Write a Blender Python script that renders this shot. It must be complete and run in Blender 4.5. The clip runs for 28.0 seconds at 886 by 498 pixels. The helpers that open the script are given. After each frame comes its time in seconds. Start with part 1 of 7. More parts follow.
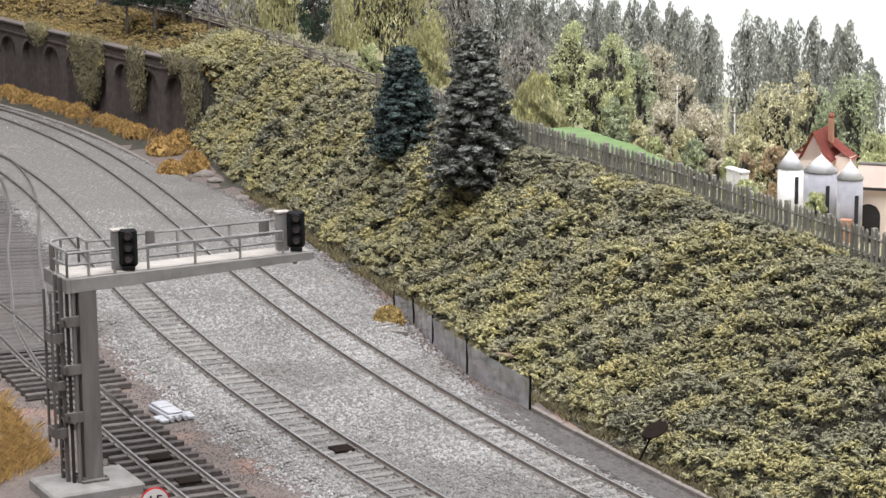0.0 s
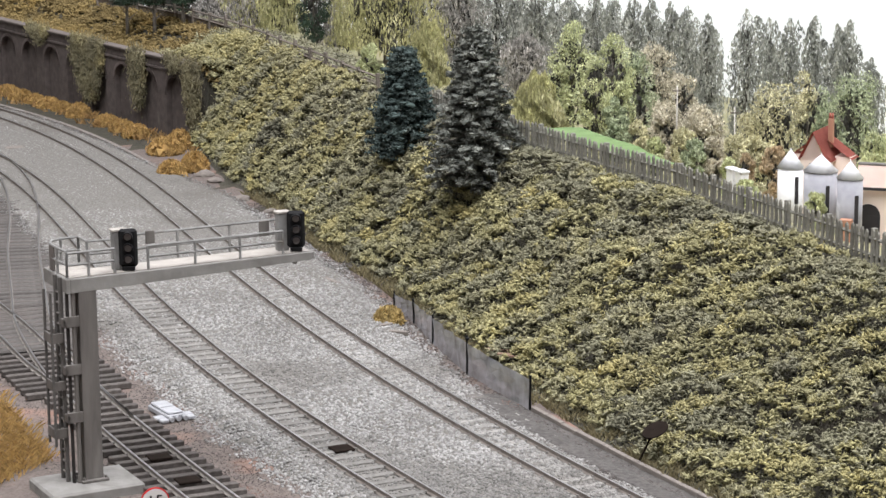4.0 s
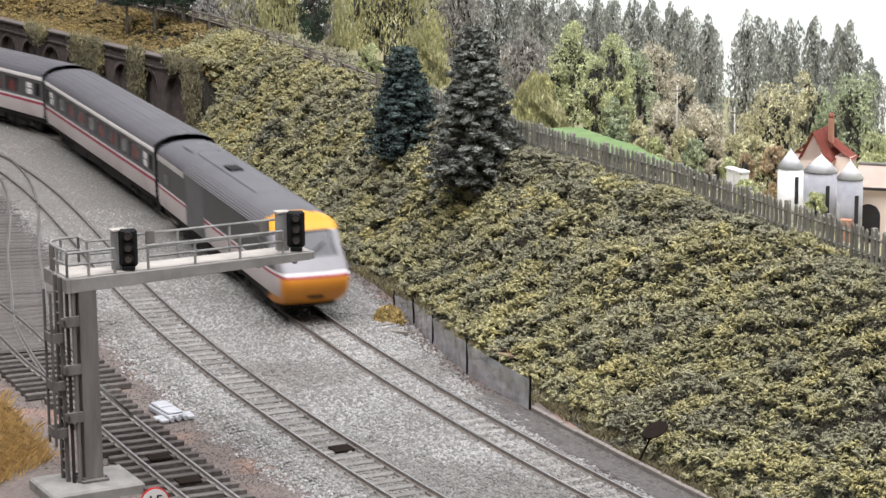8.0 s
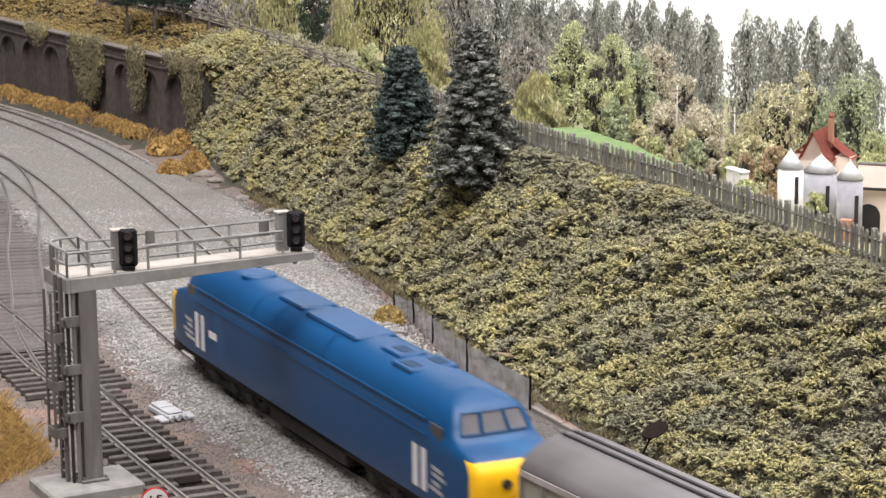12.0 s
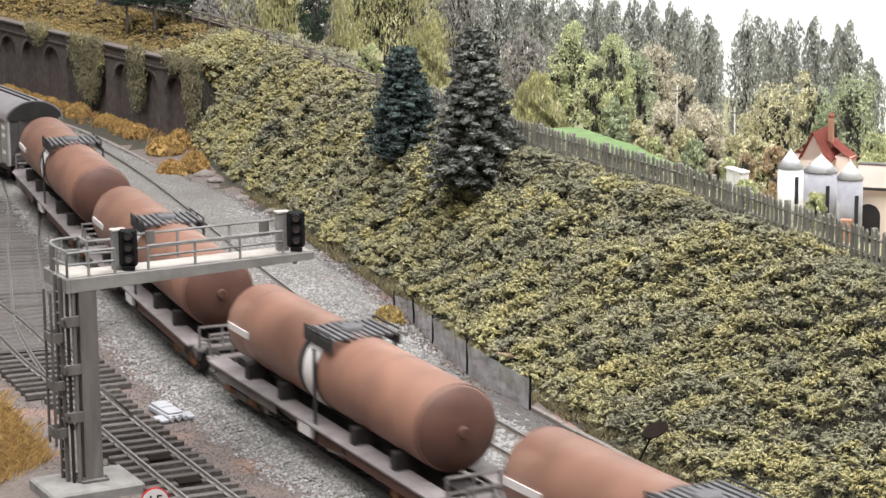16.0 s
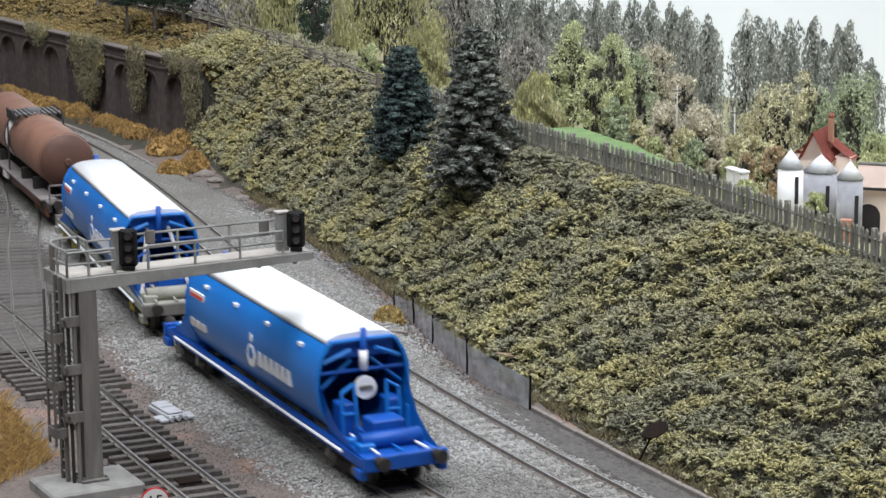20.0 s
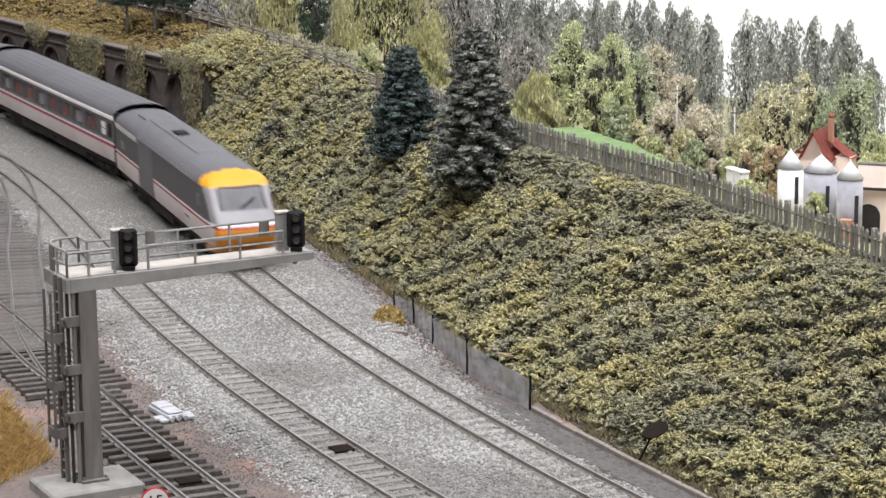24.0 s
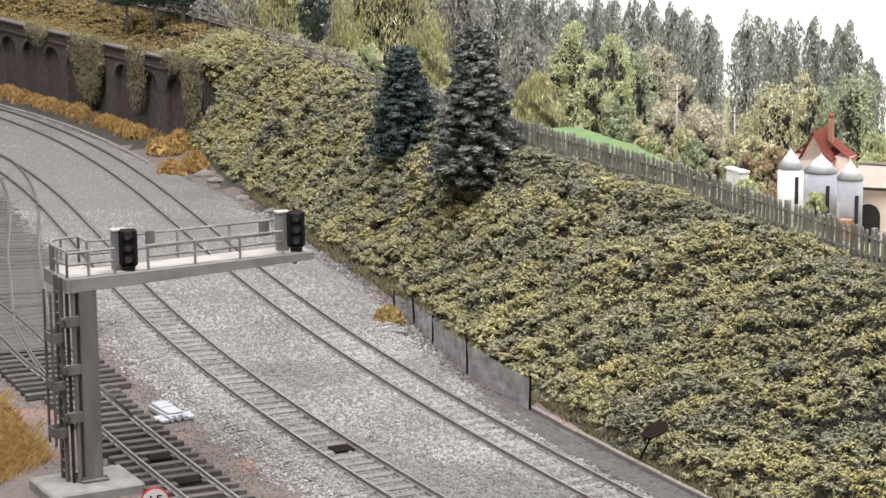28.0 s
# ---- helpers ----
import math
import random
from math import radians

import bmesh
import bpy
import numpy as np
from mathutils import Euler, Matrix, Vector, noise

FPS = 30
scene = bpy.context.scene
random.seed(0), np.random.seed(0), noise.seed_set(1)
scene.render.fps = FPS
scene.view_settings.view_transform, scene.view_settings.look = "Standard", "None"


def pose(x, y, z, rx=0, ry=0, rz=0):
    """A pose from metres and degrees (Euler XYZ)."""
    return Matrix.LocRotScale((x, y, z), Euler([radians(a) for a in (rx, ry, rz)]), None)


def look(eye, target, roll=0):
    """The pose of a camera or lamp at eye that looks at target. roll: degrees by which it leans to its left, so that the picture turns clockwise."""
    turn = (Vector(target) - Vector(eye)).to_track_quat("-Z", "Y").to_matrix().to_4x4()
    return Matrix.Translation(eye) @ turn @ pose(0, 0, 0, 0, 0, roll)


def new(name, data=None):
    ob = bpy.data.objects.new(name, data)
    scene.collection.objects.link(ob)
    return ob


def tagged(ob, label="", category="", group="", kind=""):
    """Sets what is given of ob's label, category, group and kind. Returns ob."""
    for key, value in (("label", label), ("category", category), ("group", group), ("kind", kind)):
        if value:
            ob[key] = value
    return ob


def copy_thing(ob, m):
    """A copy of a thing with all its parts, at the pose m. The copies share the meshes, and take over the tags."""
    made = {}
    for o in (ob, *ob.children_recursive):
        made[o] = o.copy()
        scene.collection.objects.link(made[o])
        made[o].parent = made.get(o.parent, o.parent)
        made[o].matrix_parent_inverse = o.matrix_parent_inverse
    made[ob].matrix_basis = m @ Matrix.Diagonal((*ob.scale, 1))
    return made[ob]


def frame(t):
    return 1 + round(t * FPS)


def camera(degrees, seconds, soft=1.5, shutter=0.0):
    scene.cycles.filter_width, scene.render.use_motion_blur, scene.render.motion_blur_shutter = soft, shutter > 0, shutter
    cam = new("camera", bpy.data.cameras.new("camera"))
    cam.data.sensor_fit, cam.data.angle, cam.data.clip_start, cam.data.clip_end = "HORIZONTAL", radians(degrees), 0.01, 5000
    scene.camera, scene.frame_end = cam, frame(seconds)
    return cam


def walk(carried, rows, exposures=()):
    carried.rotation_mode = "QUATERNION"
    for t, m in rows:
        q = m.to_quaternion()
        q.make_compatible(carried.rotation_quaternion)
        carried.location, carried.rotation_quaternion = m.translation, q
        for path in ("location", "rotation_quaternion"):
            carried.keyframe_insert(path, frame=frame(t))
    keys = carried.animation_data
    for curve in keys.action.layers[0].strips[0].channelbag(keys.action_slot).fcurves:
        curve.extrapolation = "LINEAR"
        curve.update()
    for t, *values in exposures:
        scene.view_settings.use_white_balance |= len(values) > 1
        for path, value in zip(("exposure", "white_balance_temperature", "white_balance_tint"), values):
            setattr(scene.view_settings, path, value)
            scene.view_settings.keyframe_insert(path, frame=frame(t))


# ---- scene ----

U = 0.001          # everything below is written in millimetres of the layout (a 4 mm to the foot model railway)
cam = camera(20.51, 28.0, soft=1.5, shutter=0.4)
EYE = look((0, 0, 0.2701), (0, 0.9782, 0.0626), -0.54)
walk(cam, [(0, EYE), (28, EYE)], exposures=[(0, 0.0, 6380, 8), (6, 0.0, 6380, 8), (10, 0.05, 6400, 8), (12, 0.13, 6700, 10), (12.5, 0.13, 6800, 10), (14.5, 0.15, 6750, 9), (16, 0.18, 6500, 7), (17, 0.17, 6450, 6), (18, 0.12, 6250, 5), (20, -0.28, 6100, 4), (21, -0.1, 6500, 9), (21.5, -0.07, 6500, 9), (24, 0.03, 6380, 8), (27, 0.08, 6420, 8), (28, 0.06, 6450, 8)])

# ---- light: a bright hall, with soft unseen lamps put in over the layout ----
world = bpy.data.worlds.new("hall")
scene.world = world
world.use_nodes = True
world.node_tree.nodes["Background"].inputs[0].default_value = (0.80, 0.86, 1.0, 1)
world.node_tree.nodes["Background"].inputs[1].default_value = 0.40


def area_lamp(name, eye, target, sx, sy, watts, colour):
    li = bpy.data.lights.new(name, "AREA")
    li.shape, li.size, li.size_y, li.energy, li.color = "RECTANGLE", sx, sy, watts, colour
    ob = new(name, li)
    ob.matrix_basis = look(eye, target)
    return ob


# lamps added out of view without fittings; the second brightens bank and trees
area_lamp("unseen_overhead_lamp", (-0.6, -0.1, 2.3), (0.05, 1.2, 0), 2.2, 1.6, 74, (1.0, 0.965, 0.985))
area_lamp("unseen_overhead_lamp", (0.40, 0.95, 2.2), (0.2, 1.25, 0), 2.4, 2.4, 98, (0.98, 0.953, 1.0))


# ---- materials ----
def mat(name, c1, c2=None, size=8.0, rough=0.8, bump=0.0, bsize=None, metal=0.0, rnd=0.0, island=0.0,
        spots=None, spot_size=30.0, spot_amount=0.5, spec=0.3, glow=0.0, space="Object", tall=1.0):
    m = bpy.data.materials.new(name)
    m.use_nodes = True
    nt = m.node_tree
    nodes, links = nt.nodes, nt.links
    bs = nodes["Principled BSDF"]
    bs.inputs["Roughness"].default_value = rough
    bs.inputs["Metallic"].default_value = metal
    bs.inputs["Specular IOR Level"].default_value = spec
    c2 = c2 or tuple(v * 0.75 for v in c1)
    co = nodes.new("ShaderNodeTexCoord")
    src = co.outputs[space]
    if tall != 1.0:                                # grain drawn out along z
        mp = nodes.new("ShaderNodeMapping")
        mp.inputs["Scale"].default_value = (1.0, 1.0, 1.0 / tall)
        links.new(src, mp.inputs["Vector"])
        src = mp.outputs["Vector"]

    def noise_node(mm, detail=4.0):
        n = nodes.new("ShaderNodeTexNoise")
        n.inputs["Scale"].default_value = 1000.0 / mm
        n.inputs["Detail"].default_value = detail
        links.new(src, n.inputs["Vector"])
        return n

    def mix(fac, a, b):
        x = nodes.new("ShaderNodeMix")
        x.data_type = "RGBA"
        links.new(fac, x.inputs[0])
        for v, k in ((a, 6), (b, 7)):
            if isinstance(v, tuple):
                x.inputs[k].default_value = (*v, 1)
            else:
                links.new(v, x.inputs[k])
        return x.outputs[2]

    def ramp(fac, lo, hi):
        r = nodes.new("ShaderNodeMapRange")
        r.inputs[1].default_value, r.inputs[2].default_value = lo, hi
        links.new(fac, r.inputs[0])
        return r.outputs[0]

    col = mix(ramp(noise_node(size).outputs["Fac"], 0.3, 0.7), c1, c2)
    if spots:
        col = mix(ramp(noise_node(spot_size, 6).outputs["Fac"], 0.72 - 0.4 * spot_amount, 0.85 - 0.3 * spot_amount), col, spots)
    if rnd or island:
        hsv = nodes.new("ShaderNodeHueSaturation")
        links.new(col, hsv.inputs["Color"])
        if rnd:
            oi = nodes.new("ShaderNodeObjectInfo").outputs["Random"]
        else:
            oi = nodes.new("ShaderNodeNewGeometry").outputs["Random Per Island"]
        r = nodes.new("ShaderNodeMapRange")
        k = rnd or island
        r.inputs[3].default_value, r.inputs[4].default_value = 1 - k, 1 + k
        links.new(oi, r.inputs[0])
        links.new(r.outputs[0], hsv.inputs["Value"])
        col = hsv.outputs["Color"]
    links.new(col, bs.inputs["Base Color"])
    if bump:
        b = nodes.new("ShaderNodeBump")
        b.inputs["Strength"].default_value = bump
        b.inputs["Distance"].default_value = 0.0006
        links.new(noise_node(bsize or size * 0.3, 5).outputs["Fac"], b.inputs["Height"])
        links.new(b.outputs[0], bs.inputs["Normal"])
    if glow:
        bs.inputs["Emission Color"].default_value = (*c1, 1)
        bs.inputs["Emission Strength"].default_value = glow
    return m


def glass(name, tint=(0.5, 0.52, 0.55), clear=0.6):
    m = bpy.data.materials.new(name)
    m.use_nodes = True
    nt = m.node_tree
    bs = nt.nodes["Principled BSDF"]
    bs.inputs["Base Color"].default_value = (*tint, 1)
    bs.inputs["Roughness"].default_value = 0.08
    bs.inputs["Alpha"].default_value = 1 - clear
    return m


# bed darker than its stones: shade in the gaps put into the colour
M_BALLAST = mat("ballast", (0.225, 0.214, 0.194), (0.115, 0.108, 0.097), 1.4, 0.95, 1.0, 1.0, spots=(0.135, 0.124, 0.11), spot_size=60, spot_amount=0.45)
M_STONE = mat("ballast_stone", (0.315, 0.309, 0.296), (0.232, 0.226, 0.214), 55, 0.95, island=0.36, spots=(0.17, 0.16, 0.147), spot_size=110, spot_amount=0.45)
M_STONE_FOUL = mat("stained_stone", (0.225, 0.218, 0.205), (0.155, 0.149, 0.139), 30, 0.95, island=0.36, spots=(0.11, 0.104, 0.096), spot_size=45, spot_amount=0.4)
M_PATH = mat("cinder_path", (0.135, 0.126, 0.118), (0.070, 0.065, 0.061), 2.2, 0.97, 1.0, 1.0, spots=(0.17, 0.155, 0.142), spot_size=22, spot_amount=0.35)
M_CINDER = mat("cinder", (0.19, 0.158, 0.14), (0.112, 0.093, 0.083), 1.3, 0.97, 0.9, 0.8, spots=(0.26, 0.162, 0.125), spot_size=34, spot_amount=0.4)
M_SIDING_BED = mat("siding_bed", (0.128, 0.119, 0.111), (0.08, 0.074, 0.069), 2.5, 0.95, 0.8, 1.0, spots=(0.16, 0.148, 0.136), spot_size=40, spot_amount=0.4)
M_EARTH = mat("earth", (0.16, 0.14, 0.11), (0.11, 0.10, 0.075), 5, 0.95, 0.8, 1.5)
M_SLEEPER = mat("sleeper_concrete", (0.30, 0.29, 0.268), (0.225, 0.215, 0.20), 3, 0.95, 0.4, 1, rnd=0.15)
M_SLEEPER_GREY = mat("sleeper_grimy", (0.245, 0.236, 0.218), (0.17, 0.162, 0.15), 3, 0.95, 0.4, 1, rnd=0.2, spots=(0.12, 0.112, 0.104), spot_size=26, spot_amount=0.4)
M_SLEEPER_OLD = mat("sleeper_wood", (0.115, 0.102, 0.094), (0.066, 0.058, 0.052), 2, 0.9, 0.5, 1, rnd=0.3, spots=(0.185, 0.17, 0.155), spot_size=6, spot_amount=0.3)
M_CHAIR = mat("rail_chair", (0.26, 0.245, 0.228), (0.20, 0.185, 0.17), 4, 0.85)
M_RAIL = mat("rail_rusty", (0.25, 0.222, 0.197), (0.17, 0.148, 0.13), 4, 0.7, metal=0.1)
M_RAIL_PALE = mat("rail_dusty", (0.30, 0.28, 0.255), (0.22, 0.20, 0.18), 8, 0.75)
M_RAIL_TOP = mat("rail_head", (0.42, 0.41, 0.41), (0.33, 0.315, 0.30), 15, 0.35, metal=0.85)
M_CONCRETE = mat("concrete", (0.29, 0.282, 0.264), (0.19, 0.182, 0.168), 10, 0.9, 0.3, 2, spots=(0.155, 0.145, 0.133), spot_size=18, spot_amount=0.35)
M_STEELGREY = mat("grey_steel", (0.185, 0.172, 0.157), (0.098, 0.089, 0.081), 5, 0.7, 0.2, 2, spots=(0.25, 0.235, 0.215), spot_size=9, spot_amount=0.4, tall=6.0)
M_RAILING = mat("railing_grey", (0.29, 0.288, 0.276), (0.17, 0.168, 0.16), 6, 0.7, spots=(0.14, 0.125, 0.11), spot_size=9, spot_amount=0.35)
M_DECK = mat("deck", (0.44, 0.41, 0.37), (0.33, 0.305, 0.275), 6, 0.9, 0.2, 1, spots=(0.27, 0.25, 0.225), spot_size=14, spot_amount=0.3)
M_BLACK = mat("black_paint", (0.010, 0.010, 0.011), (0.017, 0.017, 0.017), 4, 0.6, spec=0.1)
# grey lightened to paint the reflections on the unlit lenses
M_LENS = mat("signal_lens", (0.26, 0.25, 0.245), (0.17, 0.16, 0.155), 2, 0.25, spec=0.5)
M_BOXWHITE = mat("pale_box", (0.62, 0.62, 0.60), (0.5, 0.5, 0.485), 4, 0.7)
M_MOTOR = mat("pale_grey_motor", (0.42, 0.425, 0.44), (0.33, 0.335, 0.35), 4, 0.6, 0.2, 1)
M_BRICK = mat("brown_brick", (0.125, 0.103, 0.094), (0.078, 0.065, 0.060), 5, 0.95, 0.6, 1.2, spots=(0.17, 0.15, 0.13), spot_size=30, spot_amount=0.25)
M_BRICK_PIECE = mat("brick_piece", (0.095, 0.076, 0.068), (0.066, 0.053, 0.048), 4, 0.95, rnd=0.25)
M_COPING = mat("coping", (0.17, 0.148, 0.132), (0.13, 0.11, 0.10), 5, 0.95)
M_KERB = mat("kerb", (0.25, 0.222, 0.196), (0.17, 0.15, 0.134), 6, 0.9, 0.3, 1)
M_MESH = mat("plastic_mesh", (0.60, 0.61, 0.65), (0.36, 0.36, 0.38), 6, 0.85, 0.5, 0.7, spots=(0.24, 0.28, 0.40), spot_size=40, spot_amount=0.2)
M_MESH.node_tree.nodes["Principled BSDF"].inputs["Alpha"].default_value = 0.55
M_RUST = mat("rusty_disc", (0.022, 0.016, 0.013), (0.013, 0.010, 0.008), 4, 0.9, spec=0.04)
M_FENCE = mat("weathered_fence", (0.25, 0.242, 0.207), (0.165, 0.158, 0.134), 3, 0.95, 0.3, 1, rnd=0.22)
M_FENCE_OLD = mat("brown_fence", (0.20, 0.175, 0.15), (0.14, 0.12, 0.10), 3, 0.95, 0.3, 1, rnd=0.2)
M_GRASS_GOLD = mat("golden_grass", (0.47, 0.31, 0.11), (0.31, 0.195, 0.075), 4, 0.95, island=0.3)
M_TUFT = mat("yellow_tuft", (0.47, 0.355, 0.145), (0.33, 0.24, 0.095), 3, 0.95, island=0.3)
M_GRASS_DULL = mat("brown_grass", (0.40, 0.25, 0.095), (0.27, 0.165, 0.07), 9, 0.95, island=0.3)
M_GRASS_STRAW = mat("straw_grass", (0.27, 0.232, 0.128), (0.18, 0.158, 0.09), 12, 0.95, island=0.35)


def foliage(name, a, b, c, size=26.0, island=0.3, tall=1.0):
    return mat(name, a, b, size, 0.9, island=island, spots=c, spot_size=size * 1.7, spot_amount=0.42, spec=0.12, tall=tall)


M_BRAMBLE = foliage("bramble", (0.365, 0.341, 0.178), (0.255, 0.242, 0.142), (0.41, 0.371, 0.172), 40, 0.28)
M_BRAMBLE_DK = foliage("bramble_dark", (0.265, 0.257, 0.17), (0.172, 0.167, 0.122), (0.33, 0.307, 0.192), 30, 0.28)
M_BRAMBLE_GOLD = foliage("bramble_gold", (0.39, 0.352, 0.168), (0.285, 0.262, 0.142), (0.43, 0.372, 0.16), 30, 0.27)
M_BRAMBLE_GREY = foliage("bramble_grey", (0.335, 0.318, 0.192), (0.222, 0.214, 0.145), (0.39, 0.36, 0.20), 26, 0.28)
M_IVY = foliage("ivy", (0.27, 0.245, 0.145), (0.165, 0.15, 0.10), (0.34, 0.295, 0.15), 14, 0.3)
# near-black under-sheet, so crevices between bramble clumps read as shade
M_HILL = mat("hill_crevice_shade", (0.07, 0.065, 0.047), (0.045, 0.042, 0.033), 5, 0.95, 1.0, 1.6, spots=(0.09, 0.075, 0.06), spot_size=60, spot_amount=0.3)
M_CONIFER = foliage("conifer", (0.205, 0.213, 0.186), (0.072, 0.078, 0.069), (0.34, 0.345, 0.30), 6, 0.38)
M_CONIFER_B = foliage("conifer_blue", (0.085, 0.115, 0.106), (0.045, 0.060, 0.057), (0.17, 0.20, 0.18), 6, 0.35)
# backdrop leaves: sun and shade put into the colour as dark-to-light streaks
M_POPLAR = foliage("poplar", (0.52, 0.53, 0.465), (0.135, 0.142, 0.128), (0.68, 0.68, 0.60), 5, 0.35, 3.0)
M_LIME = foliage("lime_green", (0.68, 0.70, 0.40), (0.27, 0.30, 0.165), (0.82, 0.83, 0.56), 6, 0.35, 2.0)
M_GREEN = foliage("mid_green", (0.56, 0.61, 0.40), (0.21, 0.25, 0.155), (0.70, 0.74, 0.52), 6, 0.35, 1.6)
M_WILLOW = foliage("willow", (0.55, 0.53, 0.26), (0.24, 0.235, 0.12), (0.70, 0.67, 0.42), 5, 0.3, 5.0)
M_TAN = foliage("tan_twigs", (0.70, 0.645, 0.50), (0.36, 0.33, 0.25), (0.78, 0.73, 0.58), 4, 0.3, 3.0)
M_OLIVE = foliage("olive", (0.74, 0.70, 0.45), (0.36, 0.34, 0.21), (0.82, 0.78, 0.56), 5, 0.3, 2.5)
M_DARKTREE = foliage("dark_tree", (0.055, 0.085, 0.055), (0.035, 0.050, 0.038), (0.09, 0.115, 0.07), 14)
M_GREYTREE = foliage("grey_tree", (0.44, 0.42, 0.385), (0.17, 0.16, 0.15), (0.62, 0.58, 0.53), 4, 0.35, 4.0)
M_STRAW = foliage("straw_tufts", (0.275, 0.205, 0.085), (0.185, 0.142, 0.068), (0.34, 0.235, 0.08), 30)
# near-black filling that paints the shade inside tree crowns
M_CROWN_SHADE = mat("crown_shade", (0.075, 0.072, 0.062), (0.04, 0.039, 0.035), 4, 0.95, island=0.3)
M_TRUNK = mat("bark", (0.22, 0.20, 0.17), (0.13, 0.115, 0.10), 5, 0.95, 0.5, 1)
M_LAWN = mat("lawn", (0.18, 0.27, 0.11), (0.13, 0.20, 0.08), 8, 0.95, 0.4, 1)
M_FIELD = mat("field", (0.25, 0.245, 0.13), (0.33, 0.30, 0.19), 30, 0.95, 0.5, 2)
# board given a glow of its own to stay white, though no lamp
M_SKY = mat("glowing_sky_board", (0.93, 0.95, 0.97), (0.88, 0.92, 0.95), 900, 0.95, glow=0.38)
M_RUSSET = foliage("russet", (0.56, 0.44, 0.28), (0.36, 0.28, 0.18), (0.70, 0.52, 0.34), 7)
M_HALL = mat("hall_wall", (0.62, 0.62, 0.62), (0.55, 0.55, 0.56), 900, 0.95)
M_FLOOR = mat("hall_floor", (0.25, 0.22, 0.19), (0.2, 0.18, 0.16), 300, 0.8)
M_BOARD = mat("baseboard", (0.30, 0.27, 0.22), (0.24, 0.21, 0.17), 60, 0.9)
M_HOUSEWALL = mat("cream_wall", (0.88, 0.74, 0.66), (0.78, 0.65, 0.58), 14, 0.9)
M_WHITEWALL = mat("white_wall", (0.90, 0.90, 0.90), (0.82, 0.82, 0.84), 15, 0.9)
# white patches on grey paint the lit and shaded sides of the kilns
M_KILN_LITSHADE = mat("kiln_wall_lit_and_shaded", (0.30, 0.30, 0.33), (0.45, 0.45, 0.48), 8, 0.85, spots=(0.86, 0.86, 0.87), spot_size=16, spot_amount=0.55)
M_TILE = mat("red_tile", (0.42, 0.13, 0.10), (0.32, 0.095, 0.075), 6, 0.9, 0.3, 2)
M_COWL = mat("cowl", (0.90, 0.91, 0.93), (0.70, 0.71, 0.74), 7, 0.8)
# for real openings, and for the shadow painted on the barn
M_OPEN_SHADE = mat("opening_and_shade", (0.03, 0.028, 0.03), (0.05, 0.045, 0.045), 8, 0.9)
M_PLANK = mat("dull_plank", (0.30, 0.19, 0.14), (0.22, 0.15, 0.115), 4, 0.9)
M_ORANGEBRICK = mat("orange_brick", (0.45, 0.24, 0.16), (0.36, 0.19, 0.125), 6, 0.9)
# trains
M_ROOF = mat("coach_roof", (0.128, 0.126, 0.134), (0.102, 0.101, 0.108), 30, 0.6, spots=(0.16, 0.157, 0.16), spot_size=40, spot_amount=0.3)
M_RIB = mat("roof_rib_grey", (0.20, 0.195, 0.20), (0.16, 0.156, 0.16), 20, 0.6)
M_DKGREY = mat("executive_grey", (0.098, 0.093, 0.095), (0.08, 0.076, 0.078), 40, 0.5)
M_CREAM = mat("coach_white", (0.66, 0.60, 0.58), (0.56, 0.50, 0.48), 40, 0.5, spots=(0.46, 0.40, 0.38), spot_size=40, spot_amount=0.3)
M_RED = mat("red_stripe", (0.36, 0.045, 0.075), (0.30, 0.038, 0.06), 20, 0.5)
M_WHITE = mat("white_stripe", (0.74, 0.72, 0.70), (0.66, 0.63, 0.61), 20, 0.5)
M_BEIGE = mat("pale_stripe", (0.60, 0.57, 0.54), (0.52, 0.49, 0.46), 20, 0.5)
M_YELLOWST = mat("yellow_stripe", (0.72, 0.50, 0.06), (0.64, 0.43, 0.05), 20, 0.5)
M_PALEYEL = mat("pale_yellow_stripe", (0.70, 0.62, 0.36), (0.62, 0.53, 0.28), 20, 0.5)
M_REDST = mat("vermilion_stripe", (0.70, 0.10, 0.07), (0.6, 0.085, 0.06), 20, 0.5)
M_NOSE = mat("warning_yellow", (0.68, 0.32, 0.03), (0.62, 0.28, 0.025), 20, 0.4)
M_ORANGE = mat("nose_orange", (0.72, 0.28, 0.03), (0.64, 0.24, 0.03), 12, 0.4)
M_LADDER = mat("ladder_steel", (0.13, 0.122, 0.113), (0.085, 0.08, 0.074), 6, 0.8)
M_UNDER = mat("underframe", (0.022, 0.020, 0.019), (0.035, 0.030, 0.027), 6, 0.85, 0.4, 2)
M_WHEEL = mat("wheel", (0.045, 0.040, 0.038), (0.06, 0.05, 0.045), 4, 0.6, metal=0.4)
M_SEAT = mat("red_seat", (0.62, 0.09, 0.06), (0.5, 0.07, 0.05), 5, 0.8)
M_LINEN = mat("white_linen", (0.75, 0.74, 0.72), (0.68, 0.66, 0.63), 5, 0.8)
# opaque pale grey painting the light reflected in and seen through the panes
M_PANE = mat("cab_pane", (0.27, 0.26, 0.27), (0.20, 0.193, 0.20), 12, 0.2, spec=0.4)
M_SCREEN = mat("windscreen", (0.055, 0.054, 0.058), (0.075, 0.073, 0.077), 10, 0.25, spec=0.3)
M_NOSEGLASS = mat("nose_windscreen", (0.155, 0.155, 0.16), (0.11, 0.11, 0.115), 9, 0.45, spec=0.12)
M_PILLAR = mat("pale_pillar", (0.30, 0.29, 0.30), (0.24, 0.23, 0.24), 12, 0.5, spec=0.2)
M_GLASS = glass("window_glass", (0.04, 0.04, 0.045), 0.62)
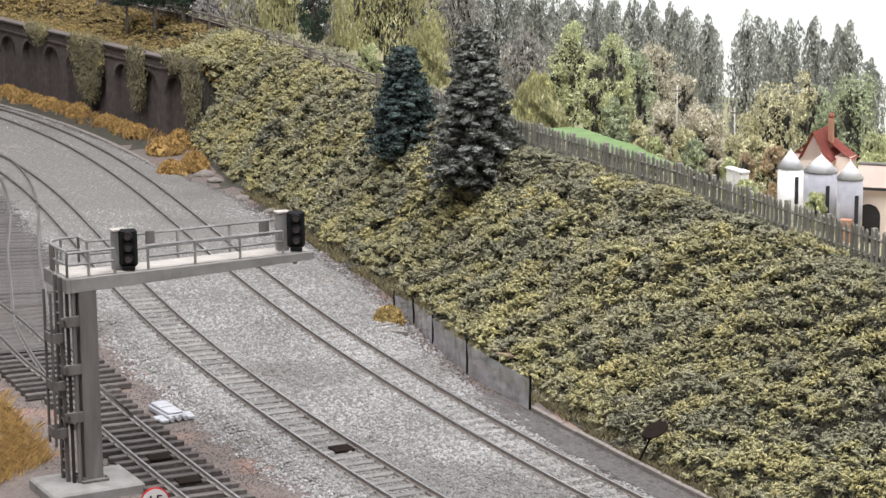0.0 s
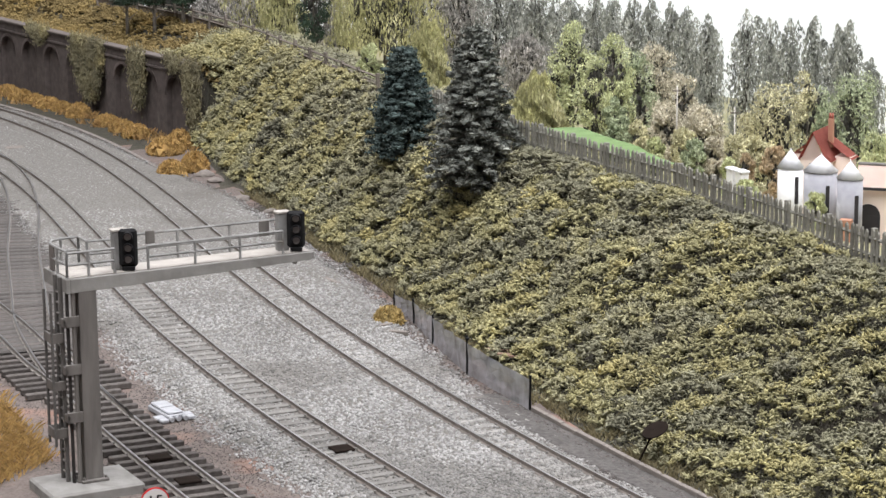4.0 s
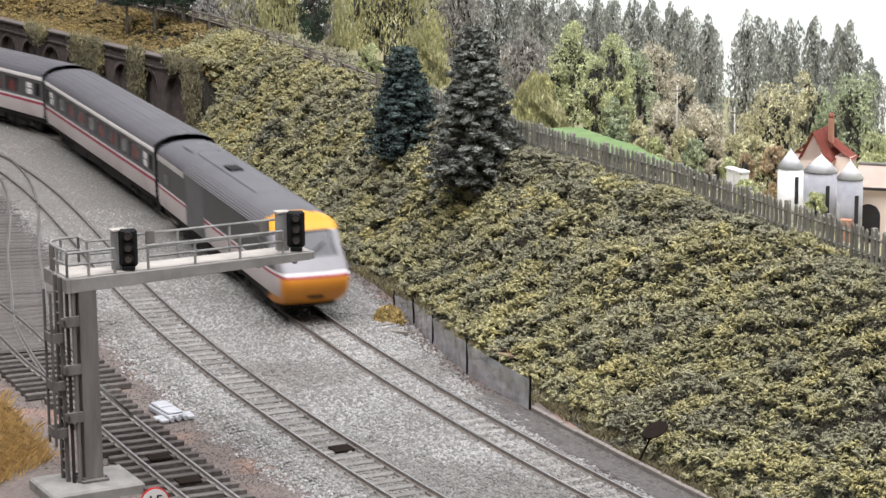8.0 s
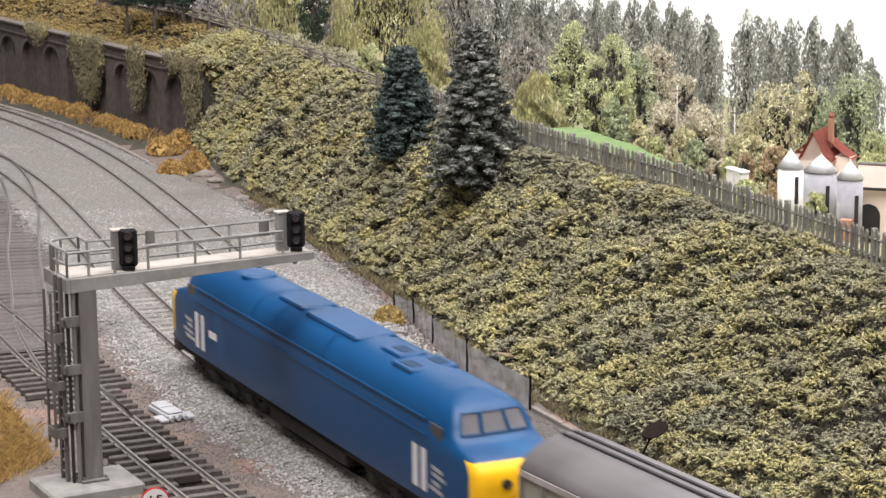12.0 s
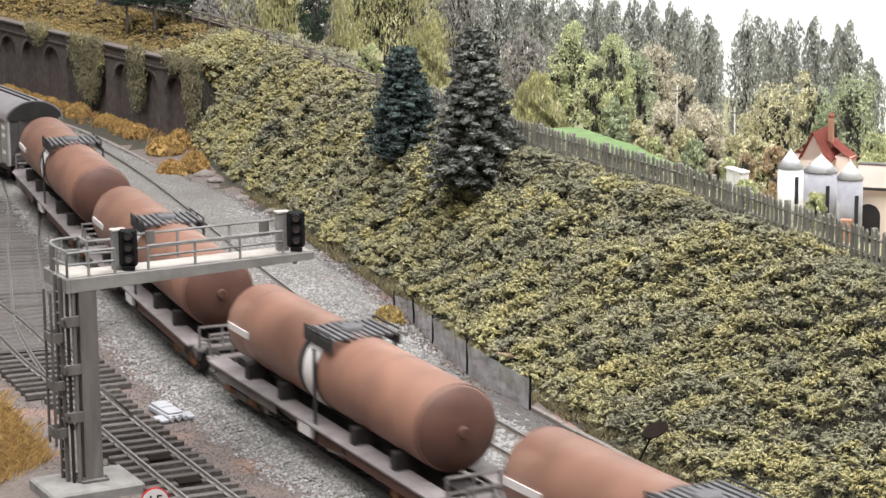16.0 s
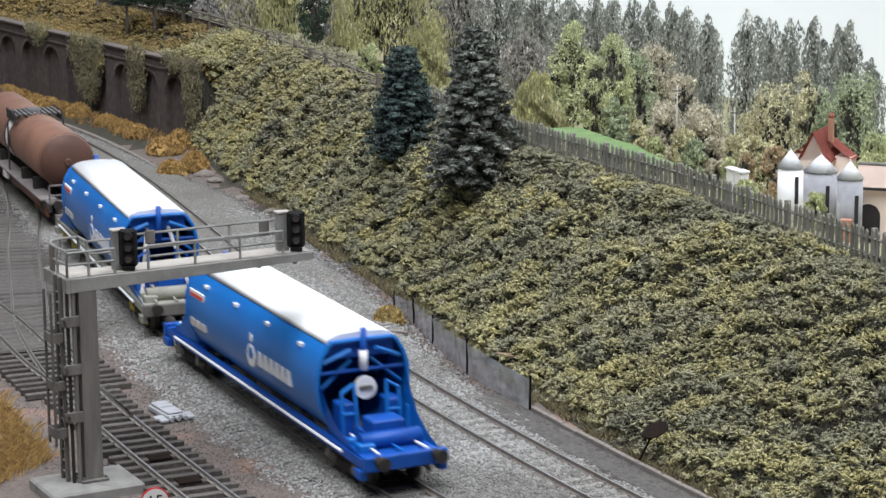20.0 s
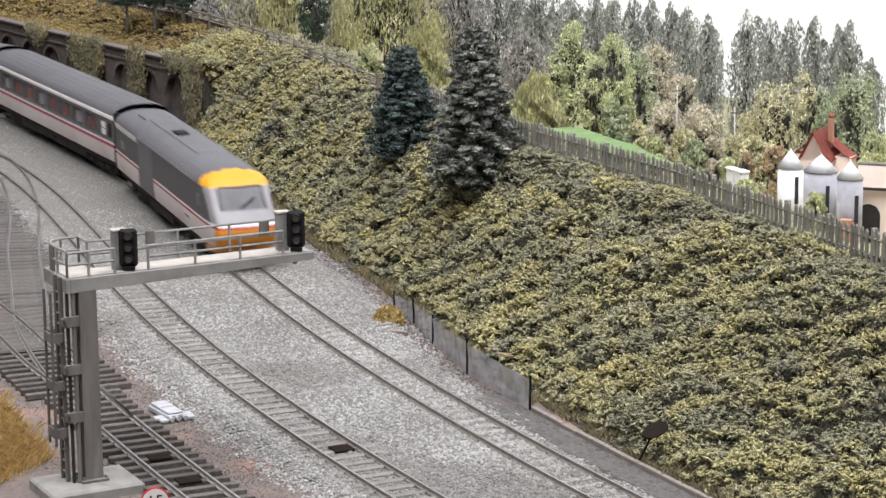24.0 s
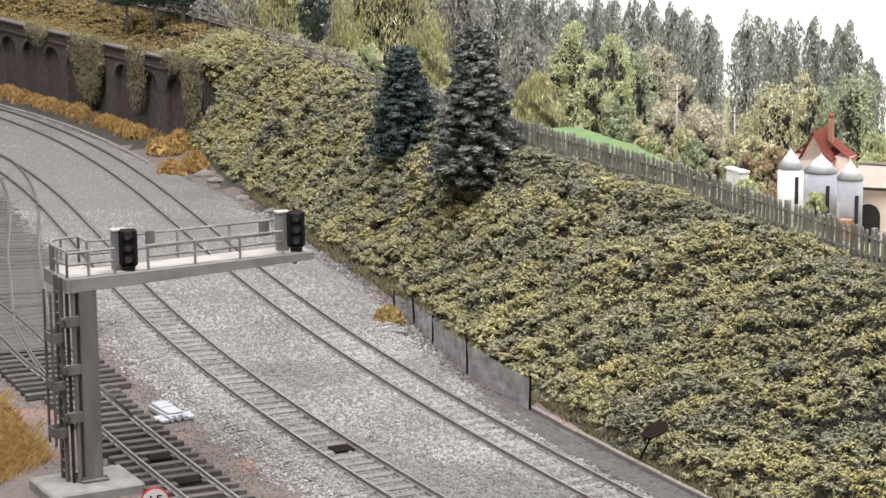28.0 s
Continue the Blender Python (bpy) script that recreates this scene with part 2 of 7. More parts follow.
M_BLUE = mat("rail_blue", (0.0025, 0.058, 0.165), (0.002, 0.046, 0.135), 40, 0.4, spec=0.35, spots=(0.005, 0.075, 0.19), spot_size=25, spot_amount=0.3)
M_BLUE_INK = mat("dark_blue_grille", (0.008, 0.035, 0.09), (0.006, 0.025, 0.06), 3, 0.6)
M_BLUE_BRIGHT = mat("hopper_blue", (0.018, 0.18, 0.58), (0.014, 0.14, 0.48), 40, 0.38, spec=0.5, spots=(0.04, 0.23, 0.60), spot_size=50, spot_amount=0.3)
M_BLUE_DEEP = mat("hopper_frame_blue", (0.012, 0.085, 0.40), (0.010, 0.06, 0.30), 10, 0.4)
# darkened copy of the hopper blue, painting the shade in the open ends
M_BLUE_SHADE = mat("hopper_shade_blue", (0.010, 0.045, 0.19), (0.008, 0.035, 0.14), 10, 0.5)
M_DUSTY = mat("dusty_frame", (0.34, 0.33, 0.27), (0.20, 0.20, 0.18), 9, 0.85, spots=(0.40, 0.36, 0.18), spot_size=16, spot_amount=0.35)
M_TOPWHITE = mat("hopper_white", (0.86, 0.86, 0.87), (0.80, 0.80, 0.82), 40, 0.5)
M_YELLOW = mat("loco_yellow", (0.88, 0.50, 0.015), (0.82, 0.45, 0.012), 20, 0.4)
M_TANK = mat("tank_brown", (0.265, 0.142, 0.098), (0.165, 0.088, 0.063), 22, 0.45, 0.12, 3, spots=(0.34, 0.205, 0.15), spot_size=38, spot_amount=0.4, spec=0.45, rnd=0.16)
M_TANKEND = mat("tank_end_rust", (0.125, 0.062, 0.045), (0.085, 0.043, 0.033), 12, 0.6, 0.2, 3, rnd=0.14, spots=(0.17, 0.095, 0.07), spot_size=20, spot_amount=0.35)
M_TANKBLACK = mat("tank_fittings", (0.030, 0.030, 0.032), (0.05, 0.048, 0.047), 5, 0.7)
M_SOLEBAR = mat("solebar", (0.12, 0.103, 0.098), (0.20, 0.182, 0.172), 14, 0.8, 0.3, 2)
M_DECKSTEEL = mat("lilac_deck_steel", (0.24, 0.215, 0.21), (0.14, 0.122, 0.118), 10, 0.7, 0.2, 2, spots=(0.31, 0.29, 0.29), spot_size=22, spot_amount=0.4)
M_VANGREY = mat("van_grey", (0.22, 0.212, 0.195), (0.16, 0.152, 0.14), 16, 0.7)
M_VANPANEL = mat("van_panel", (0.33, 0.325, 0.275), (0.26, 0.255, 0.215), 16, 0.7)
M_VANPALE = mat("van_gutter", (0.42, 0.40, 0.39), (0.28, 0.265, 0.26), 18, 0.7)
M_VANEND = mat("van_end", (0.07, 0.065, 0.062), (0.045, 0.042, 0.04), 12, 0.8)
M_VANYEL = mat("van_yellow", (0.74, 0.52, 0.03), (0.66, 0.45, 0.03), 16, 0.6)
M_VANROOF = mat("van_roof", (0.205, 0.196, 0.198), (0.15, 0.143, 0.146), 40, 0.6, spots=(0.13, 0.122, 0.122), spot_size=26, spot_amount=0.35)
M_AXLE = mat("axlebox_yellow", (0.58, 0.47, 0.10), (0.46, 0.36, 0.08), 5, 0.7)
M_SLAT = mat("walkway_grey", (0.15, 0.148, 0.15), (0.09, 0.088, 0.088), 4, 0.7)
M_ORG = mat("orange_axlebox", (0.34, 0.165, 0.085), (0.26, 0.125, 0.065), 5, 0.7)
M_HEAD = mat("headlamp", (1.0, 0.92, 0.75), (1.0, 0.92, 0.75), 5, 0.3, glow=2.0)
M_INK = mat("dark_lettering", (0.16, 0.16, 0.13), (0.20, 0.20, 0.17), 5, 0.6)
M_SIGNRED = mat("sign_red", (0.62, 0.03, 0.03), (0.55, 0.03, 0.03), 5, 0.5)


# ---- mesh helpers, in millimetres ----
def box(bm, x0, x1, y0, y1, z0, z1, bevel=0.0, mi=0):
    r = bmesh.ops.create_cube(bm, size=1.0)
    for v in r["verts"]:
        v.co = Vector((x0 + (v.co.x + 0.5) * (x1 - x0), y0 + (v.co.y + 0.5) * (y1 - y0), z0 + (v.co.z + 0.5) * (z1 - z0)))
    fs = {f for v in r["verts"] for f in v.link_faces}
    for f in fs:
        f.material_index = mi
    if bevel:
        es = {e for v in r["verts"] for e in v.link_edges}
        bmesh.ops.bevel(bm, geom=list(es), offset=bevel, segments=1, affect="EDGES")
    return bm


def rod(bm, a, b, r0, r1=None, n=8, caps=True, mi=0):
    a, b = Vector(a), Vector(b)
    r1 = r0 if r1 is None else r1
    q = (b - a).to_track_quat("Z", "Y")
    rings = []
    for c, r in ((a, r0), (b, r1)):
        rings.append([bm.verts.new(c + q @ Vector((r * math.cos(2 * math.pi * k / n), r * math.sin(2 * math.pi * k / n), 0))) for k in range(n)])
    for k in range(n):
        f = bm.faces.new((rings[0][k], rings[0][(k + 1) % n], rings[1][(k + 1) % n], rings[1][k]))
        f.smooth, f.material_index = n > 6, mi
    if caps:
        bm.faces.new(rings[0][::-1]).material_index = mi
        bm.faces.new(rings[1]).material_index = mi
    return bm


def loft(bm, stations, ring, mats=None, close=True, cap=True, smooth=True):
    """Rings of (y, z) at each x; mats(x, y, z) gives the material slot of a face from its centre."""
    rows = [[bm.verts.new((p[2] if len(p) > 2 else x, p[0], p[1])) for p in ring(x)] for x in stations]
    n = len(rows[0])
    for i in range(len(rows) - 1):
        for k in range(n if close else n - 1):
            a, b, c, d = rows[i][k], rows[i][(k + 1) % n], rows[i + 1][(k + 1) % n], rows[i + 1][k]
            try:
                f = bm.faces.new((a, b, c, d))
            except ValueError:
                continue
            f.smooth = smooth
            if mats:
                f.material_index = mats(*f.calc_center_median())
    if cap:
        for r in (rows[0], rows[-1]):
            f = bm.faces.new(r)
            if mats:
                f.material_index = mats(*f.calc_center_median())
    return bm


def to_mesh(name, bm, materials):
    bmesh.ops.recalc_face_normals(bm, faces=bm.faces)
    bmesh.ops.scale(bm, vec=(U, U, U), verts=bm.verts)
    me = bpy.data.meshes.new(name)
    bm.to_mesh(me)
    bm.free()
    for m in materials if isinstance(materials, (list, tuple)) else [materials]:
        me.materials.append(m)
    return me


def part(name, bm, material=None, parent=None, label="", at=None):
    me = bm if isinstance(bm, bpy.types.Mesh) else to_mesh(name, bm, material)
    ob = new(name, me)
    if parent:
        ob.parent = parent
    if at:
        ob.matrix_basis = at
    if label:
        ob["label"] = label
    return ob


def raw_mesh(name, verts, faces, material, smooth=False):
    """A large mesh from arrays in millimetres."""
    me = bpy.data.meshes.new(name)
    v = np.asarray(verts, dtype=np.float32) * U
    f = np.asarray(faces, dtype=np.int32)
    me.vertices.add(len(v))
    me.vertices.foreach_set("co", v.ravel())
    me.loops.add(f.size)
    me.loops.foreach_set("vertex_index", f.ravel())
    me.polygons.add(len(f))
    me.polygons.foreach_set("loop_start", np.arange(0, f.size, f.shape[1], dtype=np.int32))
    me.polygons.foreach_set("use_smooth", np.full(len(f), smooth))
    me.update(calc_edges=True)
    for m in material if isinstance(material, (list, tuple)) else [material]:
        me.materials.append(m)
    return me


def at(x, y, z=0.0, rz=0.0, rx=0.0, ry=0.0):
    return pose(x * U, y * U, z * U, rx, ry, rz)


def thing(name, label, category, m=None, group="", kind=""):
    ob = new(name)
    ob.empty_display_size = 0.01
    if m:
        ob.matrix_basis = m
    return tagged(ob, label, category, group, kind)


# ---- the two running lines: the visible curves, closed by wide loops behind the camera ----
POLY_A = (-2.561596e-10, 9.575084e-07, -1.0933584e-03, -0.0935948, 472.47295)
POLY_B = (-4.544587e-10, 1.784207e-06, -2.3479288e-03, 0.7322539, 202.84038)


def catmull(pts, step=12):
    pts = np.array(pts, float)
    out = []
    for i in range(1, len(pts) - 2):
        p0, p1, p2, p3 = pts[i - 1:i + 3]
        for t in np.arange(step) / step:
            out.append(0.5 * ((2 * p1) + (p2 - p0) * t + (2 * p0 - 5 * p1 + 4 * p2 - p3) * t * t + (3 * p1 - p0 - 3 * p2 + p3) * t ** 3))
    return np.array(out)


def closed_line(poly, y_far, y_near, loop):
    y = np.arange(y_far, y_near - 1, -4.0)
    vis = np.stack([np.polyval(poly, y), y], 1)
    hidden = catmull([vis[-20], vis[-1], *loop, vis[0], vis[20]], 16)
    pts = np.vstack([vis[:-1], hidden, vis[:1]])
    s = np.r_[0, np.cumsum(np.hypot(*np.diff(pts, axis=0).T))]
    zero = np.interp(-1700.0, -vis[:, 1], s[:len(vis)])
    return pts, s, zero


LINE_A = closed_line(POLY_A, 1800, 760, [(330, 350), (500, -150), (520, -700), (300, -1250), (-300, -1650), (-1000, -1700),
                                         (-1600, -1350), (-1900, -700), (-1950, 100), (-1850, 900), (-1500, 1550), (-1050, 1950), (-700, 2040), (-480, 1945)])
LINE_B = closed_line(POLY_B, 1700, 760, [(255, 350), (420, -150), (440, -690), (240, -1190), (-300, -1570), (-990, -1620),
                                         (-1540, -1290), (-1825, -680), (-1875, 100), (-1775, 880), (-1440, 1500), (-1060, 1830), (-760, 1900), (-550, 1830)])


def on_line(line, s):
    pts, dist, zero = line
    q = (s + zero) % dist[-1]
    return np.array([np.interp(q, dist, pts[:, 0]), np.interp(q, dist, pts[:, 1])])


def ax(y):
    """x of the outer line's centre at y, carried on straight past the visible stretch."""
    y = np.asarray(y, float)
    c = np.clip(y, 760, 1850)
    return np.polyval(POLY_A, c) + np.polyval(np.polyder(POLY_A), c) * (y - c)


def bx(y):
    y = np.asarray(y, float)
    c = np.clip(y, 760, 1700)
    return np.polyval(POLY_B, c) + np.polyval(np.polyder(POLY_B), c) * (y - c)


# ---- the hall and the baseboard ----
def hall():
    for nm, b, m in (("floor", (-6000, 6000, -6000, 6000, -1050, -1000), M_FLOOR), ("ceiling", (-6000, 6000, -6000, 6000, 3600, 3650), M_HALL),
                     ("wall_north", (-6000, 6000, 6000, 6100, -1000, 3600), M_HALL), ("wall_south", (-6000, 6000, -6100, -6000, -1000, 3600), M_HALL),
                     ("wall_east", (6000, 6100, -6000, 6000, -1000, 3600), M_HALL), ("wall_west", (-6100, -6000, -6000, 6000, -1000, 3600), M_HALL)):
        tagged(part(nm, box(bmesh.new(), *b), m), "plain hall " + nm.split("_")[0] + " round the layout", nm.split("_")[0], kind="structure")
    bm = box(bmesh.new(), -2500, 1700, -2300, 2900, -40, -5.2)
    for x in (-2400, 1600):
        for y in (-2200, 300, 2800):
            box(bm, x - 40, x + 40, y - 40, y + 40, -1000, -40)
    tagged(part("baseboard", bm, M_BOARD), "plywood baseboard on legs under the model railway", "baseboard", kind="structure")


def grid_mesh(name, us, vs, place, material, smooth=True):
    uu, vv = np.meshgrid(us, vs, indexing="ij")
    v = place(uu.ravel(), vv.ravel())
    n, k = len(us), len(vs)
    i = np.arange((n - 1) * (k - 1))
    a = (i // (k - 1)) * k + i % (k - 1)
    return raw_mesh(name, v, np.stack([a, a + 1, a + k + 1, a + k], 1), material, smooth)


RNG = np.random.default_rng(7)


def wobble(x, y, size, seed=0.0):
    """Smooth made-up unevenness between -1 and 1."""
    k = 6.2832 / size
    return (np.sin(k * (x + 0.6 * y) + seed) + np.sin(k * 1.7 * (0.4 * x - y) + 2.1 * seed + 1.3) + np.sin(k * 2.9 * (x * 0.8 + y * 0.9) + seed * 3 + 4)) / 3


def smooth(t):
    t = np.clip(t, 0, 1)
    return t * t * (3 - 2 * t)


FENCE_Y = (600, 926, 1088, 1215, 1324, 1431, 1577, 1726, 2100)
FENCE_GAP = (155, 152, 155, 138, 129, 121, 121, 136, 170)


def fence_gap(y):
    return np.interp(y, FENCE_Y, FENCE_GAP)


def wall_gap(y):
    return -175 - 0.645 * (np.asarray(y, float) - 1650) - ax(y)


TOE_Y = (860, 910, 990, 1047, 1122, 1200, 1300, 1414, 1500, 1613, 1660)
TOE = (38, 39, 45, 50, 58, 62, 58, 62, 59, 72, 76)


def toe(y):
    """Distance of the foot of the cutting from the outer line."""
    return np.interp(y, TOE_Y, TOE)


def hill_z(u, y):
    u, y = np.asarray(u, float), np.asarray(y, float)
    gf = fence_gap(y)
    t = np.clip((u - toe(y)) / (gf - toe(y)), 0, 1)
    z1 = -4.5 + 68 * (0.75 * smooth(t) + 0.25 * t) + 2.2 * wobble(u, y, 60, 1.0) * smooth(t * 4) * smooth((gf - u) / 20)
    gw = wall_gap(y) + 13
    z2 = np.where(u < gw, -4.2, 47 + 16 * smooth(((u - gw) / np.maximum(gf - gw, 10) - 0.3) / 0.7))
    w = smooth((y - 1625) / 25)
    return z1 * (1 - w) + z2 * w + np.where(u > gf + 5, 1.0 * wobble(u, y, 150, 2.0) - 0.22 * np.clip(u - gf - 5, 0, 300), 0)


def ground_z(u, y):
    return -3.9 + 0.25 * wobble(u, y, 23, 0.4) + 0.15 * wobble(u, y, 9, 1.4)


def bed_edges(y):
    """Left and right foot of the ballast."""
    return bx(y) - 33 + 3.5 * wobble(y, y * 0.3, 60, 2) + 2 * wobble(y, y, 17, 1), ax(y) + np.interp(y, (880, 940, 1000, 1100, 1200, 1300, 1450, 1560, 1700), (19, 21, 28, 42, 53, 54, 52, 32, 29)) + 2.5 * wobble(y, y, 45, 4)


def track_dip(x, y):
    """How far the ballast lies below its level between the rails."""
    da, db = np.abs(x - ax(y)), np.abs(x - bx(y))
    return (0.12 * smooth((11.0 - da * 0.9) / 2.5) + 0.42 * smooth((11.0 - db * 0.9) / 2.5)) * smooth((1330 - y) / 200)


def sheets():
    def cinder(u, v):
        return np.stack([u, v, -4.4 + 0.3 * wobble(u, v, 31)], 1)
    g = part("ground", grid_mesh("ground", np.linspace(-2480, 1680, 210), np.linspace(-2280, 2880, 260), cinder, M_CINDER))
    tagged(g, "dark cinder and earth ground of the layout with rusty patches", "ground", kind="structure")

    def bed(u, y):
        lo, hi = bed_edges(y)
        x = lo + (hi - lo) * u
        edge = np.minimum(x - lo, (hi - x) * np.interp(y, (950, 1060), (3.2, 1.0)))
        z = -5.0 + (2.95 + 0.45 * smooth((y - 1130) / 150)) * smooth(edge / 12) + 0.16 * wobble(x, y, 5, 2) + 0.16 * wobble(x, y, 11, 4) - track_dip(x, y)
        return np.stack([x, y, z], 1)
    tagged(part("ballast", grid_mesh("ballast", np.linspace(0, 1, 130), np.arange(660, 1960, 3.0), bed, M_BALLAST)),
           "pale grey stone ballast under the running lines", "ballast", kind="structure")

    def path(u, y):
        lo, hi = ax(y) + 15.5 + 1.8 * wobble(y, y * 0.7, 24, 2), ax(y) + 35.5
        z = np.where((u > 0.02) & (u < 0.98), -1.5 - 1.8 * smooth((u - 0.28) / 0.45), -5.0) + 0.22 * wobble(u * 20, y, 7, 1) + 0.16 * wobble(u * 20, y, 17, 3)
        return np.stack([lo + (hi - lo) * u, y, z - 1.6 * smooth((y - 985) / 24)], 1)
    tagged(part("cinder_path", grid_mesh("cinder_path", np.r_[0, np.linspace(0.06, 0.94, 16), 1], np.arange(700, 1010, 2.0), path, M_PATH)),
           "trodden grey cinder path between the outer line and the cable trough", "path", kind="structure")

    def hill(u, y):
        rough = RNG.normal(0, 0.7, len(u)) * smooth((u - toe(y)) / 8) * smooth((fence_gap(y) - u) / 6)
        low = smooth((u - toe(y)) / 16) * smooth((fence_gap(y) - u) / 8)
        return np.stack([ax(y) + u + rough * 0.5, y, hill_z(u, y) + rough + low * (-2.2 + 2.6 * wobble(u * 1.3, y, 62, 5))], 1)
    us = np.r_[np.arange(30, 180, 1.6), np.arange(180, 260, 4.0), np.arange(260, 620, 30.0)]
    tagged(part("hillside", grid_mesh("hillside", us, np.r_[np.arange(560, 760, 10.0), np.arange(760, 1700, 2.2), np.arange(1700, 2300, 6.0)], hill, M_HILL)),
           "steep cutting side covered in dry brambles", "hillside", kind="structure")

    def meadow(u, y):
        g = fence_gap(y) + 6 + u
        return np.stack([ax(y) + g, y, hill_z(g, y) + 1.2], 1)
    tagged(part("meadow", grid_mesh("meadow", np.linspace(0, 430, 30), np.arange(700, 2250, 12.0), meadow, M_FIELD)),
           "dry rough meadow behind the fence", "meadow", kind="structure")

    def lawn(u, y):
        back = np.interp(y, (1120, 1152, 1171, 1210, 1243), (20, 26, 32, 34, 36))
        g = fence_gap(y) + 7 + (back - 7) * u
        return np.stack([ax(y) + g, y, 71.6 + 0.2 * wobble(g, y, 30)], 1)
    tagged(part("lawn", grid_mesh("lawn", np.linspace(0, 1, 12), np.arange(1120, 1232, 5.0), lawn, M_LAWN)),
           "green mown lawn behind the fence", "lawn", kind="structure")

    def sky(u, z):
        y = 300 + 2300 * u
        return np.stack([ax(y) + fence_gap(y) + 430, y, z], 1)
    tagged(part("backdrop", grid_mesh("backdrop", np.linspace(0, 1, 40), np.linspace(-4, 900, 10), sky, M_SKY)),
           "white backboard sky behind the trees, made to glow slightly", "backdrop", kind="structure")


# ---- track ----
def offset_line(pts, d):
    t = np.gradient(pts, axis=0)
    t /= np.hypot(t[:, 0], t[:, 1])[:, None]
    return pts + np.stack([-t[:, 1], t[:, 0]], 1) * d


def sweep(name, pts, profile, materials, top=None, parent=None, label="", closed=False):
    """profile: (across, z) points, closed round; top: index of the profile edge that takes the second material."""
    pts = np.asarray(pts, float)
    n, k = len(pts), len(profile)
    v = []
    for d, z in profile:
        q = offset_line(pts, d)
        v.append(np.column_stack([q, np.full(n, z)]))
    v = np.stack(v, 1).reshape(-1, 3)
    f = []
    idx = []
    for i in range(n - 1):
        for j in range(k):
            a, b = i * k + j, i * k + (j + 1) % k
            f.append((a, b, b + k, a + k))
            idx.append(1 if j == top else 0)
    me = raw_mesh(name, v, f, materials)
    me.polygons.foreach_set("material_index", np.array(idx, dtype=np.int32))
    return part(name, me, None, parent, label)


RAIL = [(-0.95, -2.0), (0.95, -2.0), (0.3, -1.4), (0.42, 0.0), (-0.42, 0.0), (-0.3, -1.4)]


def sleeper_mesh(name, length, width, material):
    bm = box(bmesh.new(), -length / 2, length / 2, -width / 2, width / 2, -4.2, -1.75, 0.25)
    return to_mesh(name, bm, material)


def resample(pts, step):
    s = np.r_[0, np.cumsum(np.hypot(*np.diff(pts, axis=0).T))]
    q = np.arange(0, s[-1], step)
    return np.stack([np.interp(q, s, pts[:, 0]), np.interp(q, s, pts[:, 1])], 1)


def lay_sleepers(pts, step, mesh, parent, jitter=0.0, sink=0.0):
    c = resample(pts, step)
    t = np.gradient(c, axis=0)
    for i in range(len(c)):
        a = math.degrees(math.atan2(t[i, 1], t[i, 0])) + 90 + random.uniform(-jitter, jitter)
        part("sleeper", mesh, None, parent, at=at(c[i, 0], c[i, 1], random.uniform(-0.12, 0.12) - sink, a))


def chairs(pts, step, parent, d=8.25):
    """Rail chairs and clips, too small to pick apart, along both rails."""
    c = resample(pts, step)
    t = np.gradient(c, axis=0)
    t /= np.hypot(t[:, 0], t[:, 1])[:, None]
    nrm = np.stack([-t[:, 1], t[:, 0]], 1)
    v, f = [], []
    for side in (-d, d):
        for k in range(len(c)):
            o = c[k] + nrm[k] * side
            b = len(v)
            for du, dv in ((-1.1, -0.5), (1.1, -0.5), (1.1, 0.5), (-1.1, 0.5)):
                q = o + nrm[k] * du + t[k] * dv
                v += [(q[0], q[1], -1.9), (q[0], q[1], -1.25)]
            f += [(b + 1, b + 3, b + 5, b + 7)] + [(b + 2 * m, b + (2 * m + 2) % 8, b + (2 * m + 3) % 8, b + 2 * m + 1) for m in range(4)]
    tagged(part("chairs", raw_mesh("chairs", v, f, M_CHAIR), None, parent), kind="stuff")


def running_line(name, line, label, y_far, sink):
    tr = thing(name, label, "railway track", group="running lines", kind="structure")
    pts = line[0]
    loop = resample(pts, 6.0)
    for d in (-8.25, 8.25):
        sweep("rail", offset_line(loop, d), RAIL, [M_RAIL, M_RAIL_TOP], 3, tr, "steel rail with a worn head")
    sweep("trackbed", resample(pts, 20), [(-18, -5.2), (18, -5.2), (15, -3.2), (-15, -3.2)], [M_BALLAST], None, tr)
    vis = pts[(pts[:, 1] > 770) & (pts[:, 1] < y_far) & (pts[:, 0] > -470)]
    lay_sleepers(vis, 8.8, SLEEPER if sink > 0.1 else SLEEPER_GREY, tr, 0.6, sink)
    chairs(vis[vis[:, 1] < 1180], 8.8, tr)
    return tr


